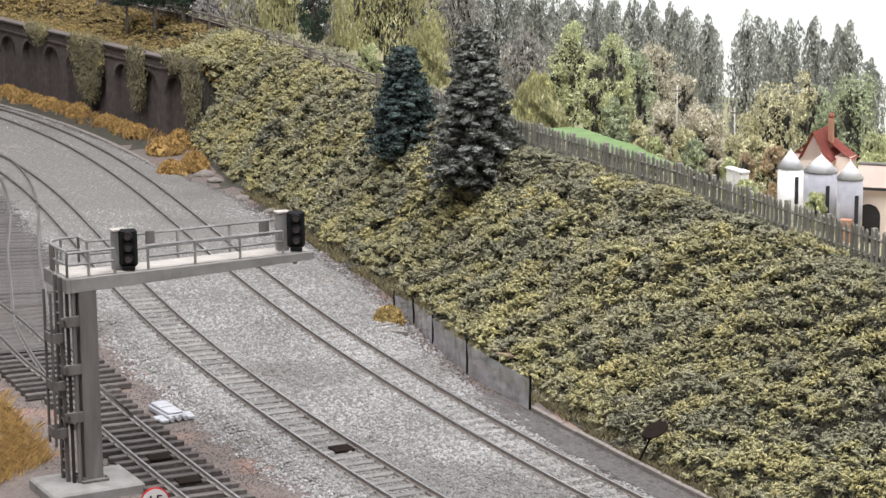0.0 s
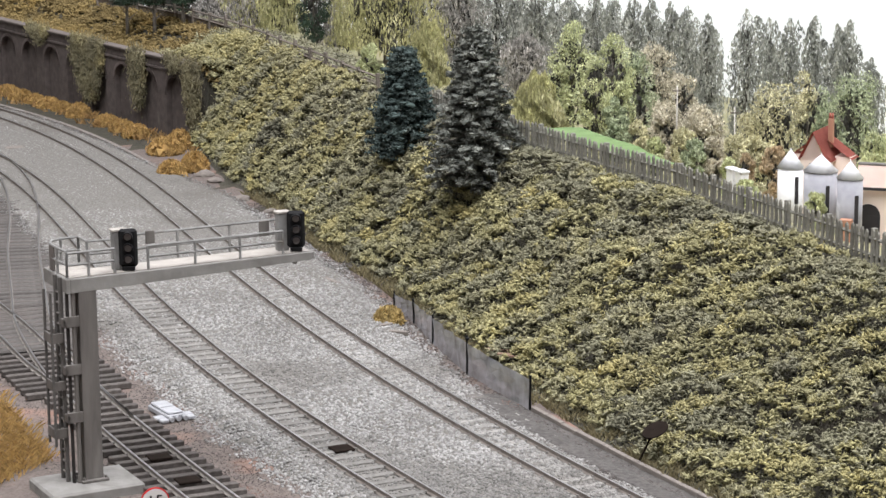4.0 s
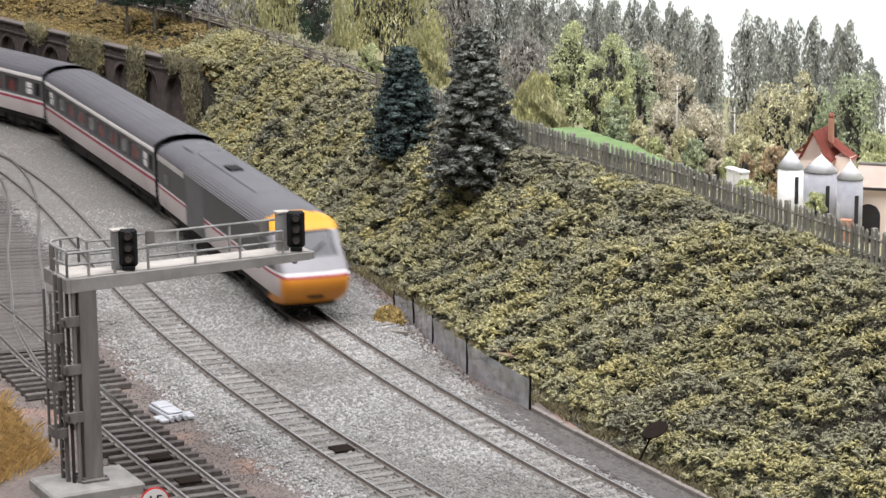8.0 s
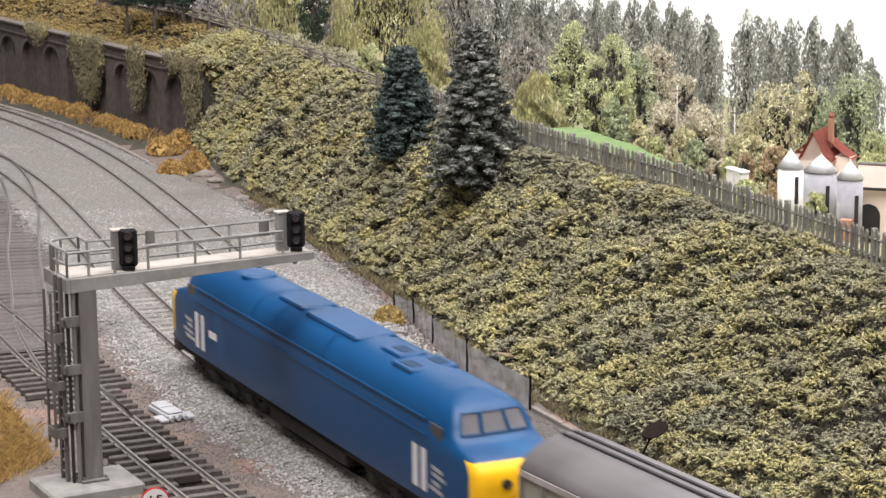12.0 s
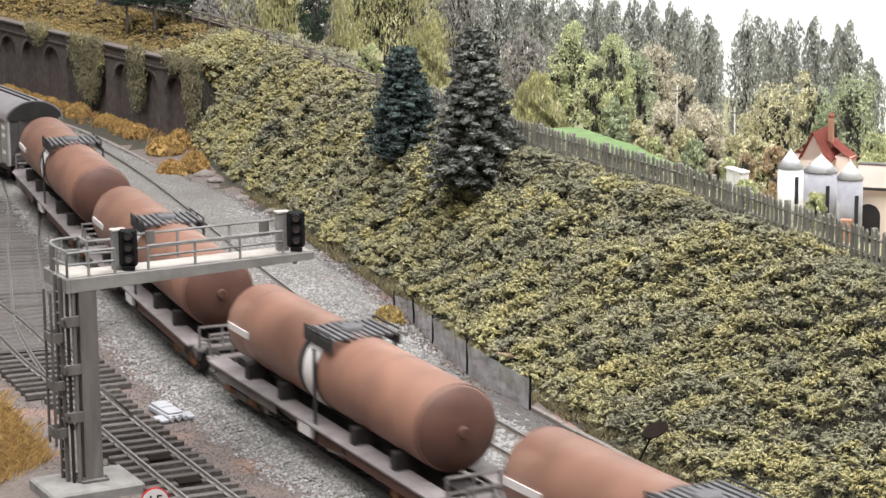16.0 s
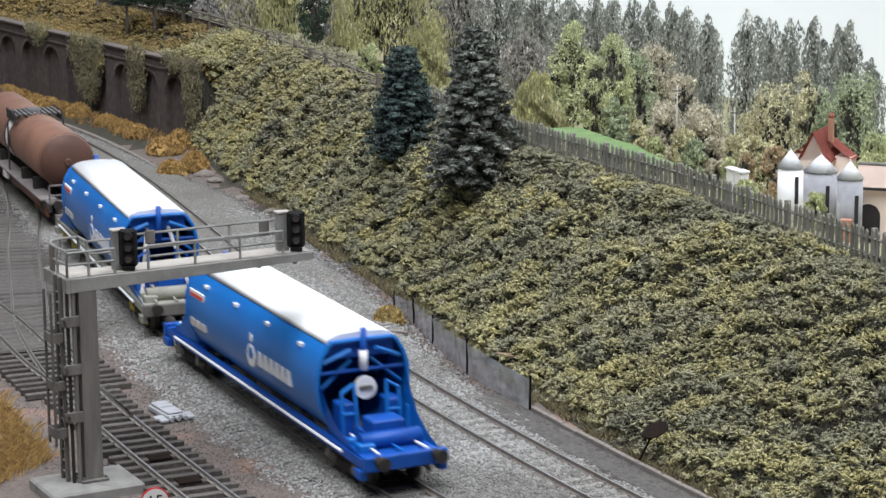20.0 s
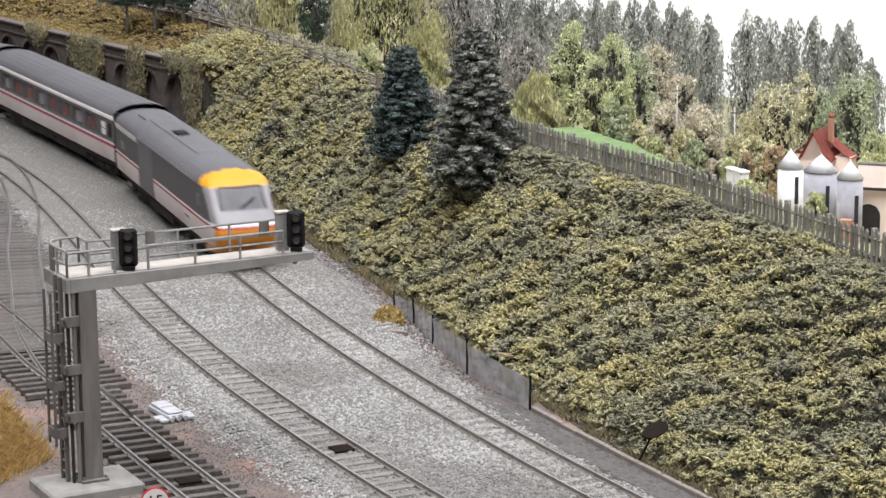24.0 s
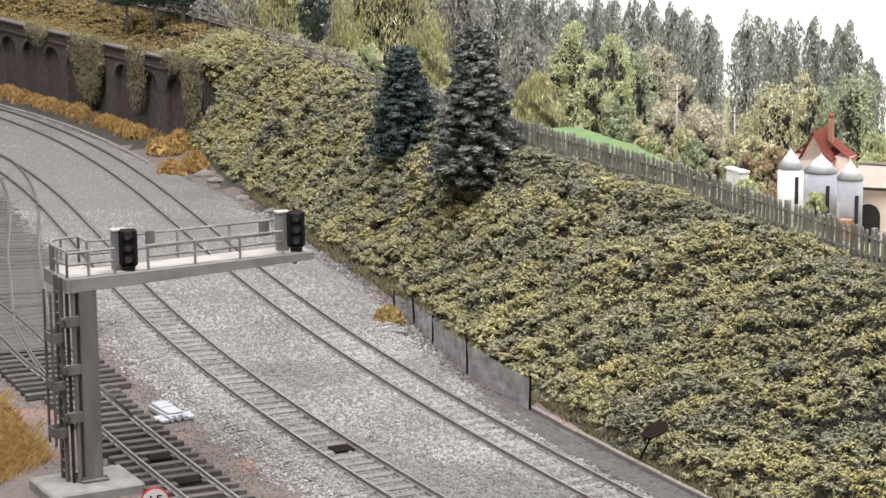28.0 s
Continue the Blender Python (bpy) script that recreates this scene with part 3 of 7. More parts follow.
def sidings():
    """The siding that divides at a turnout: stock rails, switch blades, crossing, timbers."""
    tr = thing("turnout_track", "old siding turnout with dark timber sleepers and rusty rails", "railway track", kind="structure")
    stem = [(20, 640), (-38, 750), (-84, 846), (-105, 890), (-138, 962), (-158, 1010)]
    left = catmull(stem[:1] + stem + [(-178, 1052), (-209, 1125), (-250, 1210), (-330, 1370), (-430, 1570), (-530, 1770)], 12)
    right = catmull(stem[:1] + stem + [(-176, 1062), (-194, 1125), (-207, 1190), (-226, 1290), (-243, 1395), (-268, 1505), (-305, 1600), (-370, 1700)], 12)
    for pts, d, lo in ((left, -8.25, 0), (right, 8.25, 0), (left, 8.25, 955), (right, -8.25, 985)):
        # going away from the camera, positive is to the left
        q = offset_line(resample(pts, 4.0), -d)
        q = q[q[:, 1] > lo]
        sweep("rail", q, RAIL, [M_RAIL_PALE, M_RAIL_TOP], 3, tr, "steel rail with a worn head")
    bed = resample(right[(right[:, 1] > 1070) & (right[:, 1] < 1720)], 12)
    sweep("trackbed", bed, [(-26, -5), (26, -5), (19, -2.0), (-19, -2.0)], [M_SIDING_BED], None, tr, "dusty grey infill between the sleepers")
    a = resample(left, 8.6)
    for c in a:
        j = np.argmin(np.abs(right[:, 1] - c[1]))
        off = right[j, 0] - c[0]
        if c[1] < 1000 or c[1] > 1600:
            w, m = c, SLEEPER_WOOD
        elif off < 22:
            w, m = c + np.array([off / 2, 0]), SLEEPER_LONG
        else:
            w, m = c, SLEEPER_WOOD
        if c[1] < 1300:
            part("sleeper", m, None, tr, at=at(w[0], w[1], random.uniform(-0.1, 0.2), 24 + random.uniform(-1.5, 1.5)))
    b = resample(right, 8.6)
    lay_sleepers(b[(b[:, 1] > 1130) & (b[:, 1] < 1620)], 8.6, SLEEPER_WOOD, tr, 1.0)
    chairs(left[left[:, 1] < 1250], 8.6, tr)
    # covers between the rails
    for y in (872, 902):
        x = np.interp(y, left[:, 1], left[:, 0])
        part("cover_plate", box(bmesh.new(), -4.5, 4.5, -3.5, 3.5, -2.2, -1.2, 0.3), M_RUST, tr, "dark rusty cover plate", at(x + 1, y, 0, 24))
    return tr


SLEEPER_GREY = sleeper_mesh("sleeper_grey", 33, 3.4, M_SLEEPER_GREY)
SLEEPER = sleeper_mesh("sleeper", 27, 3.4, M_SLEEPER)
SLEEPER_WOOD = sleeper_mesh("sleeper_wood", 33, 3.4, M_SLEEPER_OLD)
SLEEPER_LONG = sleeper_mesh("sleeper_long", 46, 3.4, M_SLEEPER_OLD)


# ---- scattered stuff: stones, foliage, grass ----
def ico(sub):
    bm = bmesh.new()
    bmesh.ops.create_icosphere(bm, subdivisions=sub, radius=1.0)
    v = np.array([p.co[:] for p in bm.verts])
    f = np.array([[q.index for q in p.verts] for p in bm.faces])
    bm.free()
    return v, f


def scatter(name, centres, sizes, base, material, squash=(1, 1, 1), rough=0.35, smooth=False, stretch=1.0):
    """Crumpled copies of a small base shape at many centres, in one mesh."""
    v, f = base
    n = len(centres)
    kinds = [v * (1 + RNG.uniform(-rough, rough, (len(v), 1))) for _ in range(12)]
    kinds = np.array(kinds)[RNG.integers(0, 12, n)]
    kinds[..., 0] *= stretch
    ang = RNG.uniform(0, 6.283, (3, n))
    ca, sa = np.cos(ang), np.sin(ang)
    x, y, z = kinds[..., 0], kinds[..., 1], kinds[..., 2]
    x, y = x * ca[0][:, None] - y * sa[0][:, None], x * sa[0][:, None] + y * ca[0][:, None]
    y, z = y * ca[1][:, None] - z * sa[1][:, None], y * sa[1][:, None] + z * ca[1][:, None]
    x, y = x * ca[2][:, None] - y * sa[2][:, None], x * sa[2][:, None] + y * ca[2][:, None]
    k = np.stack([x * squash[0], y * squash[1], z * squash[2]], -1) * np.asarray(sizes)[:, None, None] + np.asarray(centres)[:, None, :]
    faces = (f[None] + (np.arange(n) * len(v))[:, None, None]).reshape(-1, 3)
    return raw_mesh(name, k.reshape(-1, 3), faces, material, smooth)


def leaves(name, centres, sizes, material, up=0.4, stretch=1.0):
    """Small folded leaf shapes, each of two triangles, at many centres."""
    n = len(centres)
    d = RNG.normal(size=(n, 3))
    d[:, 2] = np.abs(d[:, 2]) * up * 2
    d /= np.linalg.norm(d, axis=1)[:, None]
    e = np.cross(d, RNG.normal(size=(n, 3)))
    e /= np.linalg.norm(e, axis=1)[:, None]
    s = np.asarray(sizes)[:, None]
    c = np.asarray(centres)
    g = np.cross(d, e)
    v = np.stack([c - d * s * stretch, c + e * s * 0.55 + g * s * 0.2, c + d * s * stretch, c - e * s * 0.55 + g * s * 0.2], 1).reshape(-1, 3)
    i = np.arange(n)[:, None] * 4
    f = np.concatenate([i + np.array([[0, 1, 2]]), i + np.array([[0, 2, 3]])], 0)
    return raw_mesh(name, v, f, material)


def blades(name, roots, height, lean, material, width=0.5):
    n = len(roots)
    a = RNG.uniform(0, 6.283, n)
    h = height * RNG.uniform(0.5, 1.2, n)
    l = np.stack([np.cos(a), np.sin(a), np.zeros(n)], 1) * (h * lean * RNG.uniform(0.3, 1.2, n))[:, None]
    w = np.stack([-np.sin(a), np.cos(a), np.zeros(n)], 1) * width * 0.5
    up = np.array([0, 0, 1.0]) * h[:, None]
    v = np.stack([roots - w, roots + w, roots + l * 0.4 + up * 0.65, roots + l + up], 1).reshape(-1, 3)
    i = np.arange(n)[:, None] * 4
    f = np.concatenate([i + np.array([[0, 1, 2]]), i + np.array([[0, 2, 3]])], 0)
    return raw_mesh(name, v, f, material)


def stuff(name, me, label, category):
    return tagged(part(name, me, None), label, category, kind="stuff")


ICO1, ICO2 = ico(1), ico(2)
# a crooked eight-faced crumb
OCT = (np.array([(1, 0, 0.25), (-1, 0, 0.3), (0.15, 0.8, 0), (-0.1, -0.8, 0), (0, 0.1, 0.8), (0, -0.1, -0.5)]),
       np.array([(0, 2, 4), (2, 1, 4), (1, 3, 4), (3, 0, 4), (2, 0, 5), (1, 2, 5), (3, 1, 5), (0, 3, 5)]))


WORM = (OCT[0] * np.array([1.6, 0.74, 0.8]) + np.array([[0, 0.45, 0.1], [0, 0.4, -0.1], [0, 0, 0], [0, 0, 0], [0, -0.12, 0], [0, -0.12, 0]]), OCT[1])


def stones():
    n = 60000
    y = 800 + 600 * RNG.random(n) ** 1.35
    lo, hi = bed_edges(y)
    x = lo - 9 + (hi - lo + 12) * RNG.random(n)
    edge = np.minimum(x - lo, (hi - x) * np.interp(y, (950, 1060), (3.2, 1.0)))
    keep = RNG.random(n) < np.clip((edge + 7) / 9, 0.02, 1)
    for c, full in ((ax(y), 0.8), (bx(y), 0.38)):
        keep &= ~((np.abs(np.abs(x - c) * 0.9 - 8.25) < 1.5))
        keep &= (np.abs(x - c) > 11.5) | (RNG.random(n) < full)
    x, y, edge = x[keep], y[keep], edge[keep]
    z = np.maximum(-5.0 + 2.95 * smooth(edge / 12), -4.4) + 0.05 - track_dip(x, y)
    # oil and brake dust have stained the stones along the near part of the inner line
    foul = (y + 1.7 * np.abs(x - bx(y) - 4) < 940 + 22 * wobble(x, y, 90, 1.7) + RNG.normal(0, 14, len(x))) & (x > bx(y) - 16)
    q = np.stack([x, y, z], 1)[foul]
    stuff("ballast_stones", scatter("ballast_stones", q, 0.36 + 0.44 * RNG.random(len(q)) ** 1.5, ICO1, M_STONE_FOUL, (1, 1, 0.9), 0.34, True, 1.3),
          "grey oil-stained ballast stones between the running lines", "stones")
    x, y, z = x[~foul], y[~foul], z[~foul]
    stuff("ballast_stones", scatter("ballast_stones", np.stack([x, y, z], 1), 0.36 + 0.44 * RNG.random(len(x)) ** 1.5, ICO1, M_STONE, (1, 1, 0.9), 0.34, True, 1.3),
          "loose pale grey ballast stones", "stones")
    n = 30000
    y = 1240 + 620 * RNG.random(n) ** 1.2
    lo, hi = bed_edges(y)
    x = lo + 4 + (hi - lo - 8) * RNG.random(n)
    far = (np.abs(np.abs(x - ax(y)) * 0.85 - 8.25) > 1.8) & (np.abs(np.abs(x - bx(y)) * 0.85 - 8.25) > 1.8)
    p = np.stack([x, y, np.full(n, -1.75)], 1)[far]
    stuff("ballast_stones", scatter("ballast_stones", p, RNG.uniform(0.4, 0.8, len(p)), OCT, M_STONE, (1, 1, 0.6), 0.3, True, 1.2),
          "loose pale grey ballast stones", "stones")
    n = 12000
    y = 800 + 360 * RNG.random(n)
    x = bed_edges(y)[0] + 1 - 85 * RNG.random(n) ** 1.3
    stuff("cinder_stones", scatter("cinder_stones", np.stack([x, y, np.full(n, -4.2)], 1), RNG.uniform(0.25, 0.5, n), OCT, M_CINDER_STONE, (1, 1, 0.7), 0.3),
          "dark loose cinders beside the siding", "stones")
    n = 6500
    y = 810 + 620 * RNG.random(n)
    x = bed_edges(y)[1] - 6 + 19 * RNG.random(n)
    stuff("cinder_stones", scatter("cinder_stones", np.stack([x, y, np.where((y < 985) & (x < ax(y) + 34), -1.8 - 1.5 * smooth((x - ax(y) - 20) / 10), -4.0)], 1), RNG.uniform(0.3, 0.65, n), OCT, M_CINDER_STONE, (1, 1, 0.7), 0.3),
          "dark grit between the ballast and the bank", "stones")


M_CINDER_STONE = mat("cinder_stone", (0.14, 0.122, 0.114), (0.10, 0.086, 0.08), 40, 0.95, island=0.3, spots=(0.25, 0.14, 0.105), spot_size=30, spot_amount=0.35)


def bramble_spots():
    """Evenly strewn spots on the cutting side and above the wall: distance from the line, y."""
    us, ys = [], []
    for y in np.arange(768, 1652, 3.0):
        t0, t1 = float(toe(y)) + 3, float(fence_gap(y)) - 1.5
        k = int((t1 - t0) / 3.1)
        us.append(t0 + (t1 - t0) * (np.arange(k) + RNG.uniform(-0.3, 1.3, k)) / k)
        ys.append(y + RNG.uniform(-2.6, 2.6, k))
    n = 500                                        # above the near end of the retaining wall
    y = 1645 + 75 * RNG.random(n)
    gw = wall_gap(y) + 3
    us.append(gw + (fence_gap(y) - gw) * (0.25 + 0.75 * RNG.random(n)))
    ys.append(y)
    u, y = np.concatenate(us), np.concatenate(ys)
    ok = u > toe(y) + 3 + 4 * wobble(y, y * 0.4, 50, 3)
    return u[ok], y[ok]


def bush_mounds(u, y):
    """Overlapping low bushes: how far each spot is lifted, and the bush it belongs to."""
    n = 2300
    by = 760 + 930 * RNG.random(n)
    bu = toe(by) + (fence_gap(by) - toe(by)) * RNG.random(n)
    br = RNG.uniform(4.2, 9.5, n)
    bh = br * RNG.uniform(0.42, 0.80, n)
    lift, own = np.zeros(len(u)), np.zeros(len(u), int)
    for k in range(n):
        d2 = (((u - bu[k]) / 0.85) ** 2 + ((y - by[k]) / 1.25) ** 2) / br[k] ** 2
        z = bh[k] * np.sqrt(np.clip(1 - d2, 0, 1))
        hit = z > lift
        lift[hit], own[hit] = z[hit], k
    return lift, own, bu, by


def clumps(name, c, r, n, material, label, crumb=(0.5, 1.25), flecks=1):
    """Foam-like clumps: many crooked crumbs over the upper side of each clump, with fine flecks between."""
    k = np.repeat(np.arange(len(c)), n)
    d = RNG.normal(size=(len(k), 3))
    d[:, 2] = np.abs(d[:, 2]) * 0.9 - 0.15
    d /= np.linalg.norm(d, axis=1)[:, None]
    far = np.interp(c[k, 1], (760, 1750), (0.95, 1.45))
    p = c[k] + d * (r[k] * RNG.uniform(0.45, 1.1, len(k)))[:, None] * np.array([1, 1, 0.8])
    stuff(name, scatter(name, p, RNG.uniform(*crumb, len(k)) * far, WORM, material, (1.0, 1.0, 0.9), 0.3, True, 1.0), label, "foliage")
    if flecks:
        j = np.repeat(np.arange(len(p)), flecks)
        q = p[j] + RNG.normal(0, 0.9, (len(j), 3)) * far[j][:, None] + np.array([0, 0, 0.6])
        stuff(name + "_leaves", leaves(name + "_leaves", q, RNG.uniform(0.3, 0.55, len(j)) * far[j], material, 0.8, 0.95), label.replace("clumps", "leaves"), "foliage")


def brambles():
    u, y = bramble_spots()
    n = len(u)
    low = np.clip((u - toe(y) + 4) / 16, 0.3, 1) * np.where(y < 1400, 0.4 + 0.6 * smooth((fence_gap(y) - u) / 14), 1)
    r = RNG.uniform(1.7, 3.3, n) * np.interp(y, (760, 1700), (0.95, 1.3)) * low
    lift, own, bu, by = bush_mounds(u, y)
    z = hill_z(u, y) + r * 0.15 + low * (lift * 1.1 - 0.4 + 2.6 * wobble(u * 1.3, y, 62, 5) + RNG.normal(0, 0.45, n))
    c = np.stack([ax(y) + u, y, z], 1)
    # each bush has one of four tints, by stretches of the bank; the top edge is the dullest
    t = bu / fence_gap(by)
    tint = (0.75 * wobble(bu * 1.5, by, 95, 3.3) + 0.35 * wobble(bu, by, 37, 1.1) + 0.7 * np.clip((t - 0.80) * 5, -0.15, 1.2) * (by < 1400)
            - 0.45 * smooth((by - 1400) / 160) + RNG.normal(0, 0.24, len(bu)))
    kind = np.digitize(tint, (-0.52, 0.0, 0.34))[own]
    kind = np.clip(kind + (RNG.random(n) < 0.10) - (RNG.random(n) < 0.10), 0, 3)
    for j, (m, lab) in enumerate(((M_BRAMBLE_GOLD, "yellowish"), (M_BRAMBLE, "olive"), (M_BRAMBLE_GREY, "grey-green"), (M_BRAMBLE_DK, "dull dark green"))):
        clumps("bramble", c[kind == j], r[kind == j], 12, m, lab + " bramble clumps on the cutting side")
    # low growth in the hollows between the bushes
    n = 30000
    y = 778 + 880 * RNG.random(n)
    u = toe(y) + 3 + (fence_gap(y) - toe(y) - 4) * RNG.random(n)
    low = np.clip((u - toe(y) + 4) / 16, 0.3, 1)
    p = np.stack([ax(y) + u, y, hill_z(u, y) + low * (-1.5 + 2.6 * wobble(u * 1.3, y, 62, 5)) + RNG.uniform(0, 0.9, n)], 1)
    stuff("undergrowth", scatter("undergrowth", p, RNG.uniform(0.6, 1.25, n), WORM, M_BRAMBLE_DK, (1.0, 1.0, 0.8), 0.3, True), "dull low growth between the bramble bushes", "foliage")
    # rough grass above the wall
    n = 2600
    y = 1640 + 480 * RNG.random(n)
    u = wall_gap(y) + 8 + (fence_gap(y) + 35 - wall_gap(y)) * RNG.random(n)
    clumps("straw_grass", np.stack([ax(y) + u, y, hill_z(u, y)], 1), RNG.uniform(2.5, 5, n), 10, M_STRAW, "straw-coloured grass clumps above the retaining wall", (0.7, 1.4), 2)
    # undergrowth just behind the fence
    n = 700
    y = 1240 + 620 * RNG.random(n)
    u = fence_gap(y) + 6 + 60 * RNG.random(n)
    c = np.stack([ax(y) + u, y, hill_z(u, y) + 4 * RNG.random(n)], 1)
    clumps("undergrowth", c, RNG.uniform(3, 6.5, n), 9, M_BRAMBLE_DK, "dull undergrowth clumps behind the fence", (0.8, 1.6), 2)


def tuft(x, y, z, r, h, material, label, n=500):
    tf = thing("grass_tuft", label, "grass", at(x, y, z), "grass tufts")
    a, d, e = RNG.uniform(0, 6.283, n), np.sqrt(RNG.random(n)), RNG.random(n)
    p = np.stack([r * d * np.cos(a), r * d * np.sin(a), h * np.sqrt(np.clip(1 - d * d, 0, 1)) * (0.55 + 0.45 * e)], 1)
    part("grass", leaves("grass", p, RNG.uniform(0.7, 1.5, n), material, 2.0, 1.6), None, tf)
    k = 90
    part("heart", scatter("heart", p[:k] * 0.8, RNG.uniform(0.18, 0.3, k) * r, ICO1, material, (1, 1, 1), 0.4), None, tf)
    return tf


def grasses():
    n = 10000
    y = 1600 + 320 * RNG.random(n)
    u = 40 + np.maximum(wall_gap(y) - 41, 8) * RNG.random(n) ** 0.6
    keep = (wobble(u, y, 33, 2.2) + (u - 40) / 60 + RNG.normal(0, 0.15, n)) > 0.72
    roots = np.stack([ax(y) + u, y, np.full(n, -4.2)], 1)[keep]
    stuff("dry_grass", blades("dry_grass", roots, 4.4, 0.9, M_GRASS_DULL, 0.8), "tall golden dry grass along the wall foot", "grass")
    n = 20000
    x, y = -235 + 85 * RNG.random(n), 868 + 190 * RNG.random(n)
    keep = ((x + 0.39 * (y - 910)) < -154 + 3 * wobble(x, y, 30) + RNG.normal(0, 2, n)) & (y > 882 + 2.3 * (x + 163) + RNG.normal(0, 2.5, n))
    roots = np.stack([x, y, np.full(n, -4.3)], 1)[keep]
    stuff("dry_grass", blades("dry_grass", roots, 4.2, 1.1, M_GRASS_GOLD, 0.35), "matted golden grass beside the signal", "grass")
    n = 7000
    y = 830 + 640 * RNG.random(n)
    u = toe(y) - np.where(y < 980, 0, 3) + 13 * RNG.random(n) ** 1.5
    u, y = u[wobble(u, y, 70, 1) > -0.25], y[wobble(u, y, 70, 1) > -0.25]
    roots = np.stack([ax(y) + u, y, hill_z(u, y) - 0.3], 1)
    stuff("verge_grass", blades("verge_grass", roots, 4.0, 0.9, M_GRASS_STRAW, 0.55), "short dry grass at the foot of the cutting", "grass")
    tuft(-26, 1124, -4, 7.2, 7.6, M_TUFT, "round golden grass tuft beside the track", 1500)
    for x, y, r, h in ((-171, 1523, 7, 8), (-158, 1540, 7, 10), (-184, 1608, 9, 9), (-177, 1630, 7, 10), (-212, 1677, 7, 7), (-225, 1704, 7, 6), (-239, 1730, 7, 6), (-265, 1771, 7, 8), (-282, 1802, 6, 5), (-295, 1819, 7, 6), (-309, 1843, 6, 5), (-323, 1861, 7, 6), (-337, 1886, 7, 6)):
        tuft(x, y, -4.3, r * 1.35, h * 1.25, M_GRASS_GOLD, "orange golden grass clump at the wall foot", 1700)


# ---- retaining wall ----
WALL_RZ = math.degrees(math.atan2(1, -0.645))      # the wall runs away to the left


def wall_point(d):
    """Point d along the wall foot from its near end."""
    c, s = math.cos(math.radians(WALL_RZ)), math.sin(math.radians(WALL_RZ))
    return -172 + c * d, 1645 + s * d


def retaining_wall():
    w = thing("retaining_wall", "dark brown brick retaining wall with blind arches and a stepped coping", "retaining wall", kind="structure")
    w.matrix_basis = at(-172, 1645, 0, WALL_RZ)
    # local x runs along the wall, +y is its face towards the track
    pitch, bays, top, rad = 41.0, 11, 52.0, 13.0
    for k in range(bays):
        x0 = -2 + k * pitch
        a0, a1, hz = x0 + 21 - rad, x0 + 21 + rad, 26.5
        bm = bmesh.new()
        arc = [(x0 + 21 + rad * math.cos(t), hz + rad * math.sin(t)) for t in np.linspace(0, math.pi, 17)]
        outline = [(x0, -5), (a0, -5)] + [(p[0], p[1]) for p in arc[::-1]] + [(a1, -5), (x0 + pitch, -5), (x0 + pitch, 43), (x0, 43)]
        f = bm.faces.new([bm.verts.new((x, 0, z)) for x, z in outline])
        r = bmesh.ops.extrude_face_region(bm, geom=[f])
        for v in (v for v in r["geom"] if isinstance(v, bmesh.types.BMVert)):
            v.co.y -= 4.0
        part("bay", bm, M_BRICK, w)
        ring = bmesh.new()
        for t in np.linspace(0, math.pi, 29):
            c, s = math.cos(t), math.sin(t)
            rod(ring, (x0 + 21 + (rad + 0.2) * c, 0.0, hz + (rad + 0.2) * s), (x0 + 21 + (rad + 2.4) * c, 0.0, hz + (rad + 2.4) * s), 0.85, n=4)
        part("arch_ring", ring, M_BRICK_PIECE, w)
        part("arch_back", box(bmesh.new(), x0 + 4, x0 + 38, -9, -4.2, -5, 42), M_BRICK, w)
    L = pitch * bays
    for z0, z1, pr in ((43, 44.6, 1.2), (44.6, 49.4, 0.2), (49.4, 50.6, 1.4)):
        part("string_course", box(bmesh.new(), -3.5, L, -5, pr, z0, z1, 0.2), M_BRICK, w)
    part("coping", box(bmesh.new(), -4.5, L, -6, 2.2, 50.6, top, 0.3), M_COPING, w, "weathered stone coping")
    return w


def ivy():
    for d0, d1, drop, n in ((128, 180, 48, 750), (61, 84, 44, 300), (5, 25, 10, 120), (225, 260, 12, 160), (-20, -2, 52, 420)):
        d = d0 + (d1 - d0) * RNG.random(n)
        mid = 1 - np.abs((d - (d0 + d1) / 2) / ((d1 - d0) / 2)) ** 2
        z = 54 - drop * (0.25 + 0.75 * mid) * RNG.random(n) ** 0.9
        c = np.array([wall_point(v) for v in d])
        out = RNG.uniform(0.5, 4.5, n)
        cs, sn = math.cos(math.radians(WALL_RZ - 90)), math.sin(math.radians(WALL_RZ - 90))
        p = np.stack([c[:, 0] - cs * out, c[:, 1] - sn * out, z], 1)
        lab = "dry olive ivy hanging over the retaining wall"
        stuff("ivy", scatter("ivy", p, RNG.uniform(0.5, 1.1, n), OCT, M_IVY, (0.8, 0.8, 1.9), 0.45, True), lab, "ivy")
        k = np.repeat(np.arange(n), 9)
        stuff("ivy_leaves", leaves("ivy_leaves", p[k] + RNG.normal(0, 1.5, (len(k), 3)) * np.array([1, 1, 1.6]), RNG.uniform(0.4, 0.9, len(k)), M_IVY, 2.5, 2.0), lab, "ivy")


# ---- fences ----
def fence_point(y):
    return float(ax(y) + fence_gap(y)), y, float(hill_z(fence_gap(y), y))


def picket_mesh(h, w):
    bm = bmesh.new()
    pts = [(-w / 2, -3), (w / 2, -3), (w / 2, h - 1.2), (0, h), (-w / 2, h - 1.2)]
    f = bm.faces.new([bm.verts.new((x, -0.35, z)) for x, z in pts])
    r = bmesh.ops.extrude_face_region(bm, geom=[f])
    for v in (v for v in r["geom"] if isinstance(v, bmesh.types.BMVert)):
        v.co.y += 0.8
    return to_mesh("picket", bm, M_FENCE)


